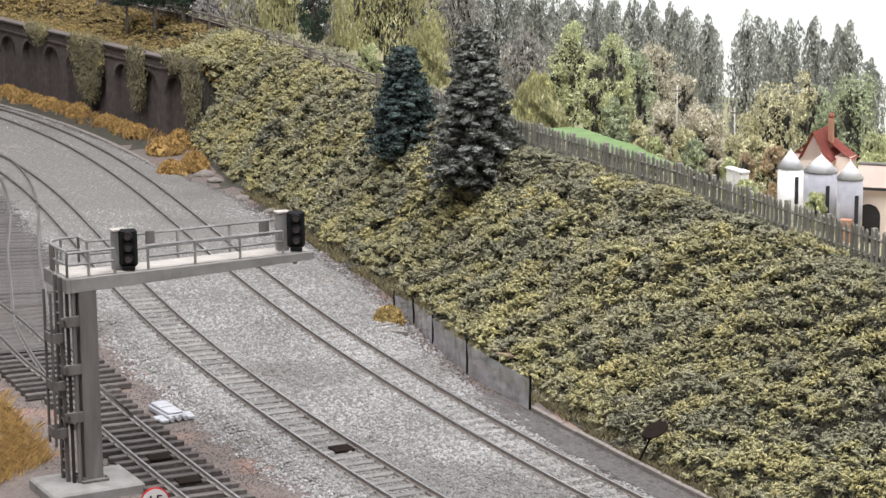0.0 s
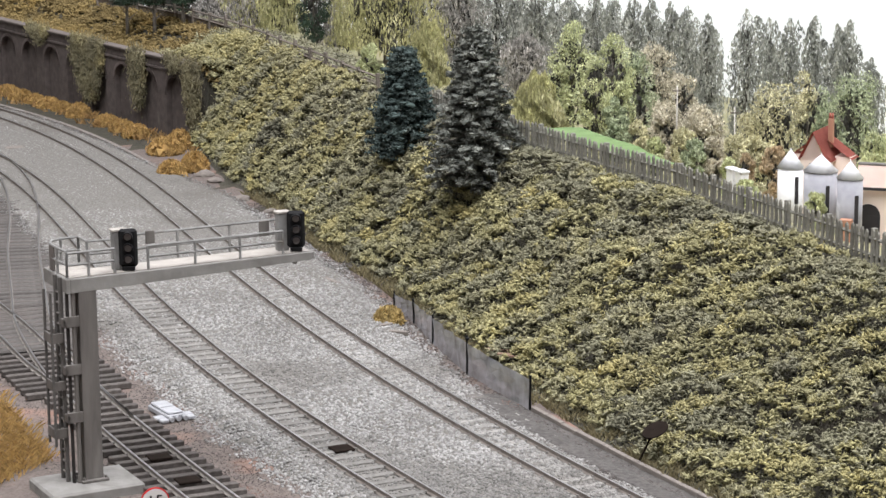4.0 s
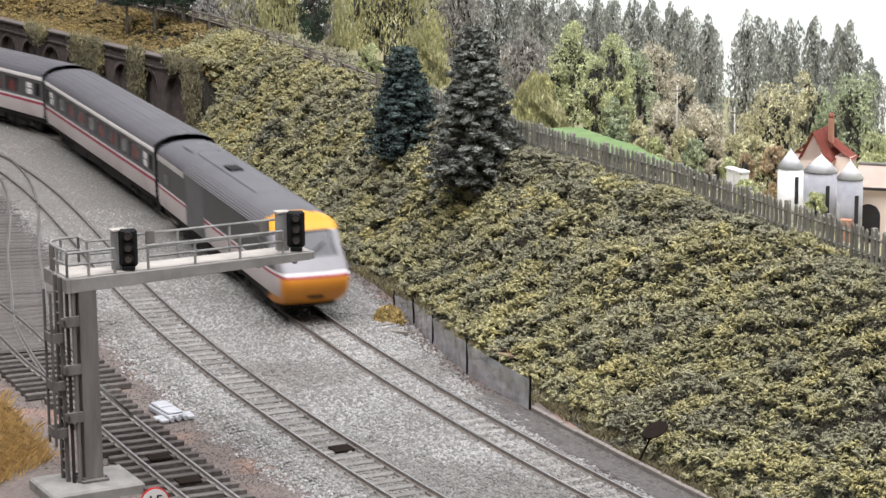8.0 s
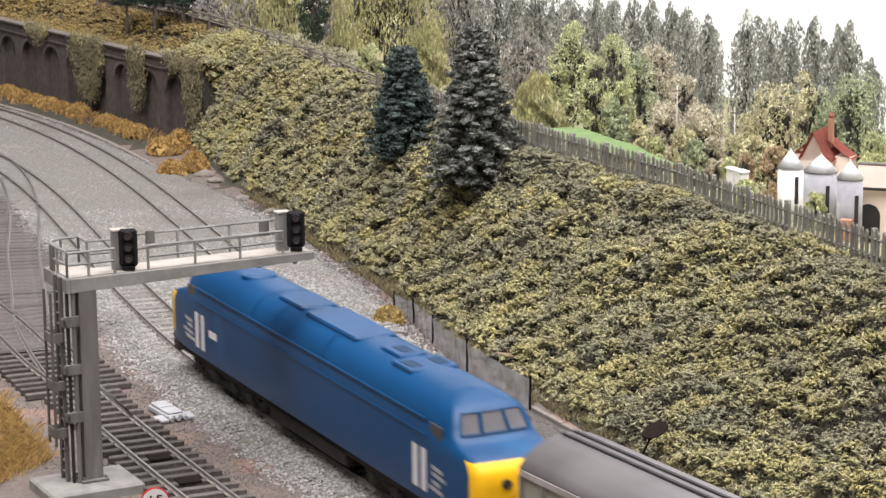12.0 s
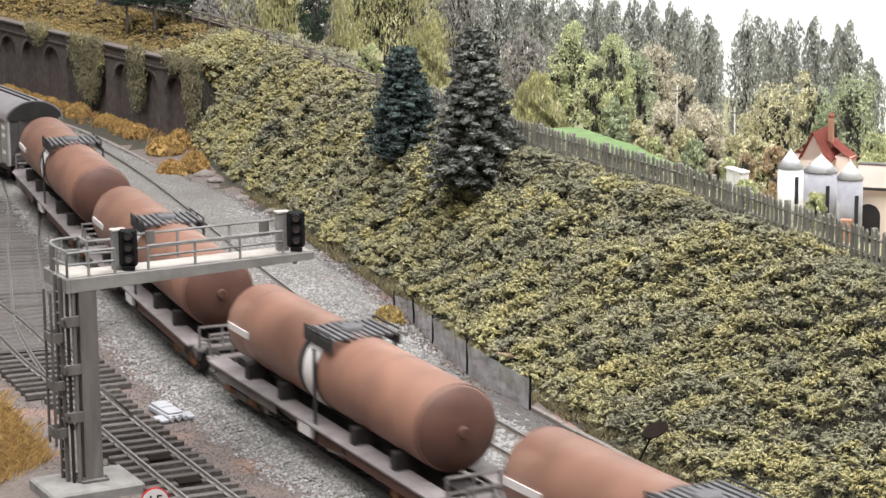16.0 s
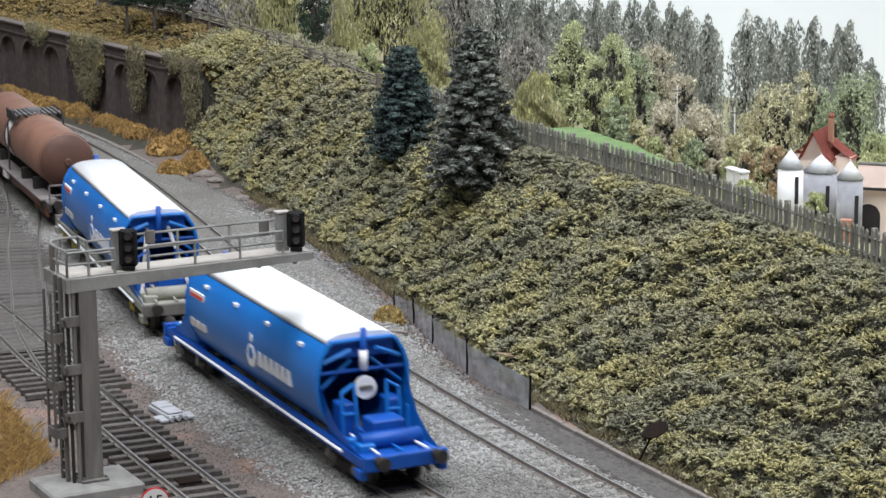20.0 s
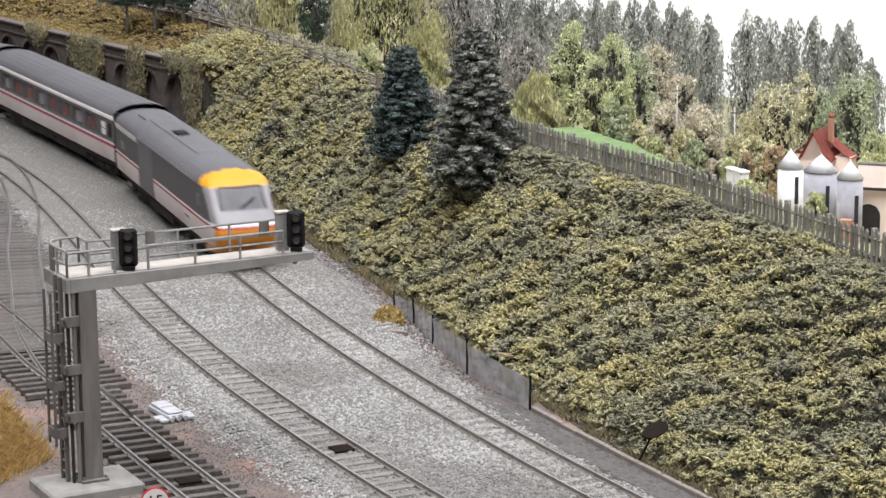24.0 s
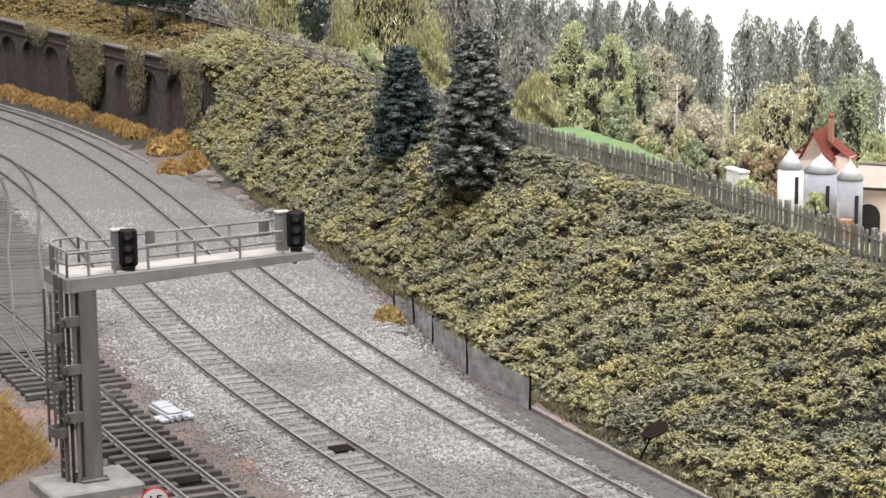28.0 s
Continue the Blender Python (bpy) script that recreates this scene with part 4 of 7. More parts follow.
def along(ys):
    return np.array([fence_point(y) for y in ys])


def picket_fence():
    fe = thing("picket_fence", "weathered grey timber picket fence along the top of the cutting", "fence")
    ys = np.arange(820, 1390, 0.5)
    p = along(ys)
    q = resample(p[:, :2], 3.6)
    pk = picket_mesh(14.5, 1.7)
    t = np.gradient(q, axis=0)
    for i, (x, y) in enumerate(q):
        a = math.degrees(math.atan2(t[i, 1], t[i, 0]))
        z = float(hill_z(x - ax(y), y))
        part("picket", pk, None, fe, at=at(x, y, z + random.uniform(-0.6, 0.6), a + random.uniform(-3, 3), random.uniform(-2, 2), random.uniform(-2.5, 2.5)))
    for k in range(0, len(q) - 9, 9):
        seg = q[k:k + 10]
        for dz in (4.0, 10.5):
            bm = bmesh.new()
            a, b = seg[0], seg[-1]
            za, zb = float(hill_z(a[0] - ax(a[1]), a[1])), float(hill_z(b[0] - ax(b[1]), b[1]))
            rod(bm, (a[0], a[1] + 1, za + dz), (b[0], b[1] + 1, zb + dz), 0.75, n=4)
            part("rail", bm, M_FENCE, fe)
        part("post", box(bmesh.new(), -1.1, 1.1, -1.1, 1.1, -4, 14.5, 0.2), M_FENCE, fe, at=at(seg[0][0] + 1, seg[0][1] + 1.5, float(hill_z(seg[0][0] - ax(seg[0][1]), seg[0][1])), -65))


def rail_fence():
    fe = thing("post_and_rail_fence", "old brown post and rail fence with low boards above the cutting", "fence")
    q = resample(along(np.arange(1405, 1900, 1.0))[:, :2], 32)
    for i, (x, y) in enumerate(q):
        z = float(hill_z(x - ax(y), y))
        part("post", box(bmesh.new(), -1.0, 1.0, -1.0, 1.0, -4, 13 + random.uniform(-1, 1.5), 0.2), M_FENCE_OLD, fe, at=at(x, y, z, -65, random.uniform(-3, 3)))
        if i + 1 < len(q):
            x2, y2 = q[i + 1]
            z2 = float(hill_z(x2 - ax(y2), y2))
            for dz in (10.8, 6.2):
                part("rail", rod(bmesh.new(), (x, y, z + dz), (x2, y2, z2 + dz), 0.7, n=4), M_FENCE_OLD, fe)
            for j in range(4):
                u0 = (j + 0.5) / 4
                part("board", box(bmesh.new(), -3.9, 3.9, -0.4, 0.4, -2, 7 + random.uniform(-1, 1), 0.1), M_FENCE_OLD, fe,
                     at=at(x + (x2 - x) * u0 + 1, y + (y2 - y) * u0, z + (z2 - z) * u0, math.degrees(math.atan2(y2 - y, x2 - x)), random.uniform(-3, 3)))


def mesh_fence():
    fe = thing("mesh_fence", "sagging grey plastic mesh fence on thin dark posts beside the track", "fence")
    pts = [(-24, 1160), (-14, 1125), (-5, 1085), (10, 1030), (35, 970)]
    tops = [2, 6, 8, 10, 9.5]
    for i in range(len(pts) - 1):
        bm = bmesh.new()
        n = 10
        a, b = pts[i], pts[i + 1]
        grid = []
        for k in range(n + 1):
            u = k / n
            x, y = a[0] + (b[0] - a[0]) * u, a[1] + (b[1] - a[1]) * u
            sag = 1.6 * math.sin(math.pi * u) * math.sin(2.3 * k + i)
            h = tops[i] + (tops[i + 1] - tops[i]) * u
            grid.append([bm.verts.new((x + sag * z / 12 * 0.5 + 0.4 * math.sin(k * 1.9 + z), y, -4.5 + (h + 4.5 - abs(sag) * 0.5) * z / 4.0)) for z in range(5)])
        for k in range(n):
            for z in range(4):
                bm.faces.new((grid[k][z], grid[k + 1][z], grid[k + 1][z + 1], grid[k][z + 1]))
        r = bmesh.ops.solidify(bm, geom=list(bm.faces), thickness=0.4)
        part("panel", bm, M_MESH, fe)
    for (x, y), h in zip(pts, tops):
        bm = rod(bmesh.new(), (x, y, -5), (x + random.uniform(-0.4, 0.6), y, h + 1.5), 0.6, 0.5, 6)
        part("post", bm, M_BLACK, fe)
    part("post_cap", scatter("post_cap", np.array([[10.2, 1030, 11.8]]), [1.2], ICO1, M_BLACK, rough=0.15), None, fe)


# ---- the signal on its cantilever ----
def railing(parent, pts, heights=(0.0, 5.6, 11.0)):
    for i, (x, y) in enumerate(pts):
        part("stanchion", rod(bmesh.new(), (x, y, 77.4), (x, y, 77.4 + heights[-1]), 0.55, n=6), M_RAILING, parent)
    for h in heights[1:]:
        for a, b in zip(pts[:-1], pts[1:]):
            part("handrail", rod(bmesh.new(), (*a, 77.4 + h), (*b, 77.4 + h), 0.5, n=6), M_RAILING, parent)


def signal_head(m):
    sg = thing("colour_light_signal", "black three-lens colour light signal with hoods, unlit", "signal", m, "signal heads")
    bm = box(bmesh.new(), -3.4, 3.4, -1.0, 1.2, 1.0, 15.2, 0.95)
    part("backboard", bm, M_BLACK, sg)
    part("base_box", box(bmesh.new(), -2.3, 2.3, -1.4, 1.2, -0.4, 1.4, 0.3), M_BLACK, sg)
    part("pole", rod(bmesh.new(), (0, 1.0, -0.6), (0, 1.0, 3), 0.7), M_BLACK, sg)
    for z in (4.0, 8.2, 12.4):
        part("lens", rod(bmesh.new(), (0, -1.0, z), (0, -1.5, z), 1.35, n=14), M_LENS, sg, "unlit lens, its reflections put into a grey tone")
        hood = bmesh.new()
        n = 11
        rings = []
        for y, k in ((-1.0, 1.0), (-3.4, 1.0)):
            rings.append([[hood.verts.new((r * math.cos(t) * k, y, z + r * math.sin(t))) for t in np.linspace(-0.35, math.pi + 0.35, n)] for r in (1.6, 1.9)])
        for j in range(n - 1):
            for s in (0, 1):
                hood.faces.new((rings[0][s][j], rings[0][s][j + 1], rings[1][s][j + 1], rings[1][s][j]))
            hood.faces.new((rings[1][0][j], rings[1][0][j + 1], rings[1][1][j + 1], rings[1][1][j]))
        part("hood", hood, M_BLACK, sg)
    return sg


def gantry():
    g = thing("signal_gantry", "grey cantilever signal gantry with a steel post, ladder and railed deck", "signal gantry", at(-131, 870, 0, 27.5))
    # post: a broad H section
    bm = box(bmesh.new(), -3.4, 3.4, -3.9, -3.0, -3, 72, 0.15)
    box(bm, -3.4, 3.4, 3.0, 3.9, -3, 72, 0.15)
    box(bm, -2.9, 2.9, -3.0, 3.0, -3, 72)
    part("post", bm, M_STEELGREY, g, "weathered grey steel column")
    part("foot_plate", box(bmesh.new(), -5.2, 5.2, -5.2, 5.2, -0.2, 0.9, 0.2), M_STEELGREY, g)
    for x in (-4.2, 4.2):
        for y in (-4.2, 4.2):
            part("bolt", rod(bmesh.new(), (x, y, 0.8), (x, y, 1.8), 0.5, n=6), M_STEELGREY, g)
    part("footing", box(bmesh.new(), -20, 16, -14, 13, -5, -0.2, 0.8), M_CONCRETE, g, "flat grey concrete footing")
    # deck
    for y in (-4.0, 9.6):
        bm = box(bmesh.new(), -6.4, 89.5, y, y + 1.6, 71.6, 76.9, 0.2)
        for v in bm.verts:                 # the beam tapers towards its free end
            if v.co.z < 74 and v.co.x > 50:
                v.co.z = 74.0
        part("beam", bm, M_CONCRETE, g, "pale grey edge beam")
    part("end_beam", box(bmesh.new(), -8.0, -6.4, -4.0, 21.5, 71.6, 76.9, 0.2), M_CONCRETE, g)
    part("end_beam", box(bmesh.new(), 89.5, 90.8, -4.0, 11.2, 74.2, 76.9, 0.2), M_CONCRETE, g)
    part("deck", box(bmesh.new(), -6.4, 89.5, -2.4, 9.6, 75.6, 77.2), M_DECK, g, "pale dusty deck boards")
    part("landing", box(bmesh.new(), -6.4, 6, 11.2, 21.5, 75.0, 77.0, 0.2), M_DECK, g, "small landing at the ladder head")
    for k in range(6):
        part("joist", box(bmesh.new(), 8 + 15 * k, 9.2 + 15 * k, -2.4, 9.6, 72.6, 75.6), M_CONCRETE, g)
    # railings; the front one is broken by the signal heads
    railing(g, [(-7.2, -3.2), (1, -3.2), (11.0, -3.2)], (0, 4.6, 9))
    railing(g, [(24, -3.2), (42.5, -3.2), (60.5, -3.2), (78, -3.2)], (0, 4.6, 8.6))
    railing(g, [(16, 10.4), (20, 10.4), (41, 10.4), (62, 10.4), (83, 10.4), (89, 10.4)], (0, 5.0, 10.4))
    # the rounded end round the ladder head
    railing(g, [(-7.2, -3.2), (-7.6, 6), (-7.4, 14), (-5.5, 19), (-1, 21), (5.6, 20.6)], (0, 4.8, 9.6))
    railing(g, [(5.6, 20.6), (5.6, 11.0), (16, 10.4)], (0, 4.8, 9.6))
    for x, y in ((15.2, 0.8), (81.2, 1.4)):
        part("equipment_box", box(bmesh.new(), x - 3.0, x + 1.6, y, y + 3.2, 77.2, 91.6, 0.3), M_RAILING, g, "pale grey equipment cabinet")
        part("cabinet_lid", box(bmesh.new(), x - 3.4, x + 2.2, y - 0.3, y + 3.6, 91.6, 92.5, 0.2), M_DECK, g, "pale cabinet lid")
    part("small_box", box(bmesh.new(), 28, 31.6, 9.0, 10.0, 84, 89, 0.2), M_STEELGREY, g)
    part("small_box", box(bmesh.new(), 74, 78, 9.2, 10.2, 82, 88, 0.2), M_STEELGREY, g)
    part("ladder_gate", box(bmesh.new(), -7.9, -7.2, 9.5, 14.5, 77.4, 87.0, 0.1), M_STEELGREY, g, "dark sheet gate at the ladder head")
    # ladder with safety hoops behind the column
    for y in (1.0, 6.5):
        part("ladder_rail", rod(bmesh.new(), (-8.6, y, -3), (-8.6, y, 77), 0.85, n=6), M_LADDER, g, "dark ladder stile")
    for k in range(18):
        part("rung", rod(bmesh.new(), (-8.6, 1.0, 3 + 4 * k), (-8.6, 6.5, 3 + 4 * k), 0.4, n=5), M_STEELGREY, g)
    for z in (20, 38, 56):
        part("ladder_bracket", box(bmesh.new(), -9.2, -3.2, -3.7, -2.7, z + 3, z + 7.0, 0.15), M_STEELGREY, g)
        part("ladder_bracket", box(bmesh.new(), -9.2, -8.2, -3.7, 2.0, z + 3, z + 6.0, 0.15), M_STEELGREY, g)
        part("hoop", box(bmesh.new(), -13.2, -7.0, 6.6, 7.4, z - 3, z + 0.6, 0.1), M_STEELGREY, g)
        part("hoop", box(bmesh.new(), -13.5, -12.7, -0.5, 7.4, z - 3, z + 0.6, 0.1), M_STEELGREY, g)
        part("hoop", box(bmesh.new(), -13.2, -8.6, -0.8, 0.0, z - 3, z + 0.6, 0.1), M_STEELGREY, g)
    for y in (-0.4, 7.0):
        part("cage_bar", rod(bmesh.new(), (-13.0, y, 14), (-13.0, y, 72), 0.55, n=5), M_LADDER, g)
    part("conduit", rod(bmesh.new(), (-5.2, -2.6, -2), (-5.2, -2.6, 72), 0.9, n=6), M_STEELGREY, g)
    part("conduit", rod(bmesh.new(), (-7.2, -1.6, -2), (-7.2, -1.6, 72), 0.7, n=6), M_UNDER, g)
    m = at(-131, 870, 0, 27.5)
    signal_head(m @ at(17.2, -1.2, 77.6, -24))
    signal_head(m @ at(84.5, -1.0, 77.6, -24))


def small_things():
    pm = thing("point_motor", "pale grey point machine with a ribbed lid beside the siding", "point motor", at(-113, 968, -4.2, 30))
    part("case", box(bmesh.new(), -4.2, 4.2, -8, 12, 0.3, 2.6, 0.4), M_MOTOR, pm)
    part("lid", box(bmesh.new(), -3.4, 3.4, -7, 1.6, 2.6, 3.6, 0.4), M_MOTOR, pm)
    part("lid", box(bmesh.new(), -3.4, 3.4, 2.2, 11, 2.6, 3.9, 0.4), M_MOTOR, pm)
    part("cross_plate", box(bmesh.new(), -8.2, 8.2, -6.5, -2.0, 0.2, 1.7, 0.3), M_MOTOR, pm)
    for x in (-7.6, 4.2):
        part("lug", box(bmesh.new(), x, x + 3.4, -10, -6.8, 0.2, 1.6, 0.3), M_MOTOR, pm)
    for k in (-3, 0, 3):
        part("rib", rod(bmesh.new(), (k, -8.2, 1.3), (k, -10.4, 1.3), 1.0), M_MOTOR, pm)
    part("drive_rod", box(bmesh.new(), -17, -4, -6.5, -5, 0.4, 1.4, 0.1), M_RAIL, pm)
    # rusty back of a round sign
    sg = thing("round_sign", "rusty dark round sign bent back on a leaning post", "sign", at(72.5, 893, -4.3))
    part("post", rod(bmesh.new(), (0, 0, -1), (5.4, -1.0, 11.4), 0.5, n=6), M_RUST, sg)
    n = Vector((-0.38, -0.24, 0.89)).normalized()
    c = Vector((7.2, -1.6, 14.4))
    part("disc", rod(bmesh.new(), c, c + n * 0.5, 5.2, n=28), M_RUST, sg, "thin rusty disc bent back")
    part("bracket", rod(bmesh.new(), (5.2, -1.0, 11.0), c, 0.7, 0.9, n=6), M_RUST, sg)
    # speed restriction sign near the camera
    sp = thing("speed_sign", "white round speed limit sign with a red rim and black numerals", "sign", at(-105, 848, -7.4, 18))
    part("post", rod(bmesh.new(), (0, 0.6, -1), (0, 0.6, 4), 0.6, n=6), M_STEELGREY, sp)
    part("rim", rod(bmesh.new(), (0, 0, 5.2), (0, 0.5, 5.2), 5.3, n=32), M_SIGNRED, sp, "red rim")
    part("face", rod(bmesh.new(), (0, -0.15, 5.2), (0, 0.0, 5.2), 4.8, n=32), M_WHITE, sp, "white face")
    cu = bpy.data.curves.new("numerals", "FONT")
    cu.body, cu.size, cu.align_x, cu.align_y, cu.extrude = "15", 6.4 * U, "CENTER", "CENTER", 0.05 * U
    cu.materials.append(M_BLACK)
    tx = new("numerals", cu)
    tx.parent = sp
    tx.matrix_basis = at(0, -0.25, 5.2, 0, 90)
    # concrete cable trough along the foot of the cutting
    tr = thing("cable_trough", "pale concrete cable trough along the foot of the cutting", "cable trough", kind="structure")
    ys = np.arange(968, 690, -1.0)
    pts = resample(np.stack([ax(ys) + 35.5, ys], 1), 13)
    for a, b in zip(pts[:-1], pts[1:]):
        L = float(np.hypot(*(b - a)))
        part("trough_lid", box(bmesh.new(), 0.15, L - 0.15, -1.1, 1.1, -4.5, -1.6 + random.uniform(-0.2, 0.2), 0.2), M_KERB, tr, at=at(a[0], a[1], 0, math.degrees(math.atan2(b[1] - a[1], b[0] - a[0])) + random.uniform(-0.6, 0.6)))
    kb = thing("platform_edge", "low grey stone edging along the far curve", "edging", kind="structure")
    ys = np.arange(1860, 1500, -1.0)
    pts = resample(np.stack([ax(ys) + 28, ys], 1), 16)
    for a, b in zip(pts[:-1], pts[1:]):
        L = float(np.hypot(*(b - a)))
        part("kerb_stone", box(bmesh.new(), 0.1, L - 0.1, -1.5, 1.5, -5, -2.2, 0.3), M_KERB, kb, at=at(a[0], a[1], 0, math.degrees(math.atan2(b[1] - a[1], b[0] - a[0]))))
    for x, y, r in ((-150, 1523, 5.0), (-142, 1500, 3.5), (-120, 1440, 4), (-100, 1400, 3)):
        tagged(part("rock", scatter("rock", np.zeros((1, 3)), [r], ICO2, M_KERB, (1.3, 1, 0.6), 0.2), None, at=at(x, y, -3.5)), "pale grey rock at the foot of the bank", "rock", "rocks")
    # things between the rails
    for x, y, w, rz in ((-40, 911, 4.2, 26), (-287, 1623, 6, 20)):
        tagged(part("cover_plate", box(bmesh.new(), -w, w, -4, 4, -2.2, -1.2, 0.3), M_RUST if y < 1000 else M_KERB, at=at(x, y, 0, rz)), "flat cover lying beside the rails", "cover plate")
    for x, y, L, rz in ((-56, 1207, 15, -60), (-21, 1099, 9, -20), (-27, 1113, 7, 35)):
        tagged(part("plank", box(bmesh.new(), -L / 2, L / 2, -1.1, 1.1, -1.2, 1.2, 0.15), M_KERB, at=at(x, y, -2.6, rz, 4)), "pale weathered plank lying on the verge", "plank", "planks")
    pl = [(24, 1052, 10, -25), (28, 1044, 9, -10), (31, 1038, 12, -35)]
    for x, y, L, rz in pl:
        tagged(part("plank", box(bmesh.new(), -L / 2, L / 2, -0.8, 0.8, 0, 1.0, 0.1), M_PLANK, at=at(x, y, float(hill_z(x - ax(y), y)) + 2.6, rz, 8)), "loose dull brown plank lying on the bank", "plank", "planks")


# ---- trees ----
def crown_points(n, r, h, fill=0.55, power=1.0):
    """Points in a crown of height h and radius r(t) for t from 0 at its foot to 1."""
    t = RNG.random(n) ** power
    a = RNG.uniform(0, 6.283, n)
    d = np.array([r(v) for v in t]) * (fill + (1 - fill) * RNG.random(n)) * (1 + 0.22 * np.sin(3 * a + 9 * t) + 0.12 * np.sin(7 * a + 23 * t))
    return np.stack([d * np.cos(a), d * np.sin(a), t * h], 1)


def tree(name, label, x, y, top, half, material, kind, group):
    z = float(hill_z(x - ax(y), y))
    h = 66 + top - z
    tr = thing(name, label, "tree", at(x, y, z), group)
    trunk = bmesh.new()
    rod(trunk, (0, 0, -2), (0, 0, h * 0.8), max(0.8, half * 0.14), 0.3, 7)
    for k in range(7):
        a, t = k * 2.4, 0.25 + 0.08 * k
        rod(trunk, (0, 0, h * t), (half * 0.6 * math.cos(a), half * 0.6 * math.sin(a), h * (t + 0.14)), max(0.4, half * 0.05), 0.15, 5)
    part("trunk", trunk, M_TRUNK, tr)
    if kind == "poplar":
        r, lo = (lambda t: half * 0.9 * (0.6 + 0.5 * math.sin(math.pi * min(1, t + 0.1)))), 0.04
        # several upright flame-shaped boughs side by side
        p = []
        for k in range(7):
            a, d = k * 2.4 + x, half * (0.3 + 0.6 * ((k * 0.37) % 1.0))
            hk = h * (1.0 if k == 0 else 0.80 + 0.18 * ((k * 0.618 + y * 0.13) % 1.0))
            lobe = crown_points(680, lambda t: half * 0.62 * (0.3 + math.sin(math.pi * min(1, 0.12 + t * 0.75)) ** 0.7) * (1 if t < 0.88 else math.sqrt(max(0.0, (1 - t) / 0.12))), hk * (1 - lo), 0.62)
            p.append(lobe + np.array([d * math.cos(a) * (k > 0), d * math.sin(a) * (k > 0), 0]))
        p = np.concatenate(p)
        size, up, st = RNG.uniform(0.45, 1.0, len(p)), 2.6, 2.0
    elif kind == "willow":
        r, lo = (lambda t: half * (1 - 0.75 * t ** 2.2)), 0.12
        p = crown_points(9000, r, h * (1 - lo), 0.55)
        p[:, 2] *= 1 - 0.05 * np.sin(p[:, 0])
        size, up, st = RNG.uniform(0.4, 0.85, len(p)), 5.0, 2.8
    else:
        lo = 0.5 if kind == "tall" else 0.08
        r = lambda t: half * (0.35 + math.sin(math.pi * min(1, 0.9 * t + 0.1)) ** 0.7 * 0.75)
        # round boughs over a hollow crown
        q = crown_points(26, lambda t: r(t) * 0.8, h * (1 - lo) * 0.9, 0.55)
        k = RNG.integers(0, len(q), 5200)
        d = RNG.normal(size=(len(k), 3))
        d /= np.linalg.norm(d, axis=1)[:, None]
        p = q[k] + d * (half * RNG.uniform(0.22, 0.42, len(k)))[:, None] * np.array([1, 1, 1.1])
        p[:, 2] = np.clip(p[:, 2] + half * 0.1, 0, h * (1 - lo))
        size, up, st = RNG.uniform(0.4, 0.85, len(p)), 0.9, 1.3
    p[:, 2] += h * lo
    part("crown", leaves("crown", p, size, material, up, st), None, tr)
    # dark pieces scattered inside, so gaps in the crown read as shaded
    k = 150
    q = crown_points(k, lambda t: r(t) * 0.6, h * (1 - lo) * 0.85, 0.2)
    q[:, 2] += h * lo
    part("branchwork", scatter("branchwork", q, RNG.uniform(0.05, 0.13, k) * half, OCT, M_CROWN_SHADE, (1, 1, 2.6), 0.5), None, tr, "dark pieces standing for shade inside the crown")
    return tr


def conifer(x, y, z, h, half, material, label):
    tr = thing("conifer", label, "tree", at(x, y, z), "conifers")
    trunk = rod(bmesh.new(), (0, 0, -3), (0, 0, h * 0.95), half * 0.10, 0.4, 8)
    part("trunk", trunk, M_TRUNK, tr)
    limbs = bmesh.new()
    tips = []
    levels = 19
    for i in range(levels):
        t = 0.05 + 0.92 * i / levels
        w = half * (1 - t) ** 0.62 * min(1.0, 0.62 + 2.4 * t) * random.uniform(0.86, 1.1)
        m = 10 if i < 13 else 6
        for k in range(m):
            a = k * 6.283 / m + i * 1.1 + random.uniform(-0.25, 0.25)
            L = w * random.uniform(0.78, 1.14)
            z0 = h * t
            end = Vector((L * math.cos(a), L * math.sin(a), z0 - L * 0.12))
            rod(limbs, (0, 0, z0), end, half * 0.03, 0.2, 4, False)
            for f in np.linspace(0.45, 1.0, 5):
                tips.append((end.x * f, end.y * f, z0 + (0.16 * math.sin(3.1 * f) - 0.12 * f) * L, half * 0.088 * (1.25 - 0.4 * f), a))
    part("branchwork", limbs, M_TRUNK, tr)
    tips = np.array(tips)
    tips[:, :3] += RNG.normal(0, half * 0.045, (len(tips), 3))
    # each limb carries flat sprays of short needles
    part("crown", scatter("crown", tips[:, :3], tips[:, 3] * RNG.uniform(0.6, 1.25, len(tips)), ICO1, material, (1.2, 1.2, 0.55), 0.45), None, tr)
    k = np.repeat(np.arange(len(tips)), 26)
    d = RNG.normal(size=(len(k), 3)) * np.array([1.0, 1.0, 0.5])
    d /= np.linalg.norm(d, axis=1)[:, None]
    part("foliage", leaves("foliage", tips[k, :3] + d * tips[k, 3:4] * RNG.uniform(0.8, 1.7, (len(k), 1)) * np.array([1, 1, 0.7]), RNG.uniform(0.5, 1.15, len(k)), material, 0.5, 1.3), None, tr)
    return tr


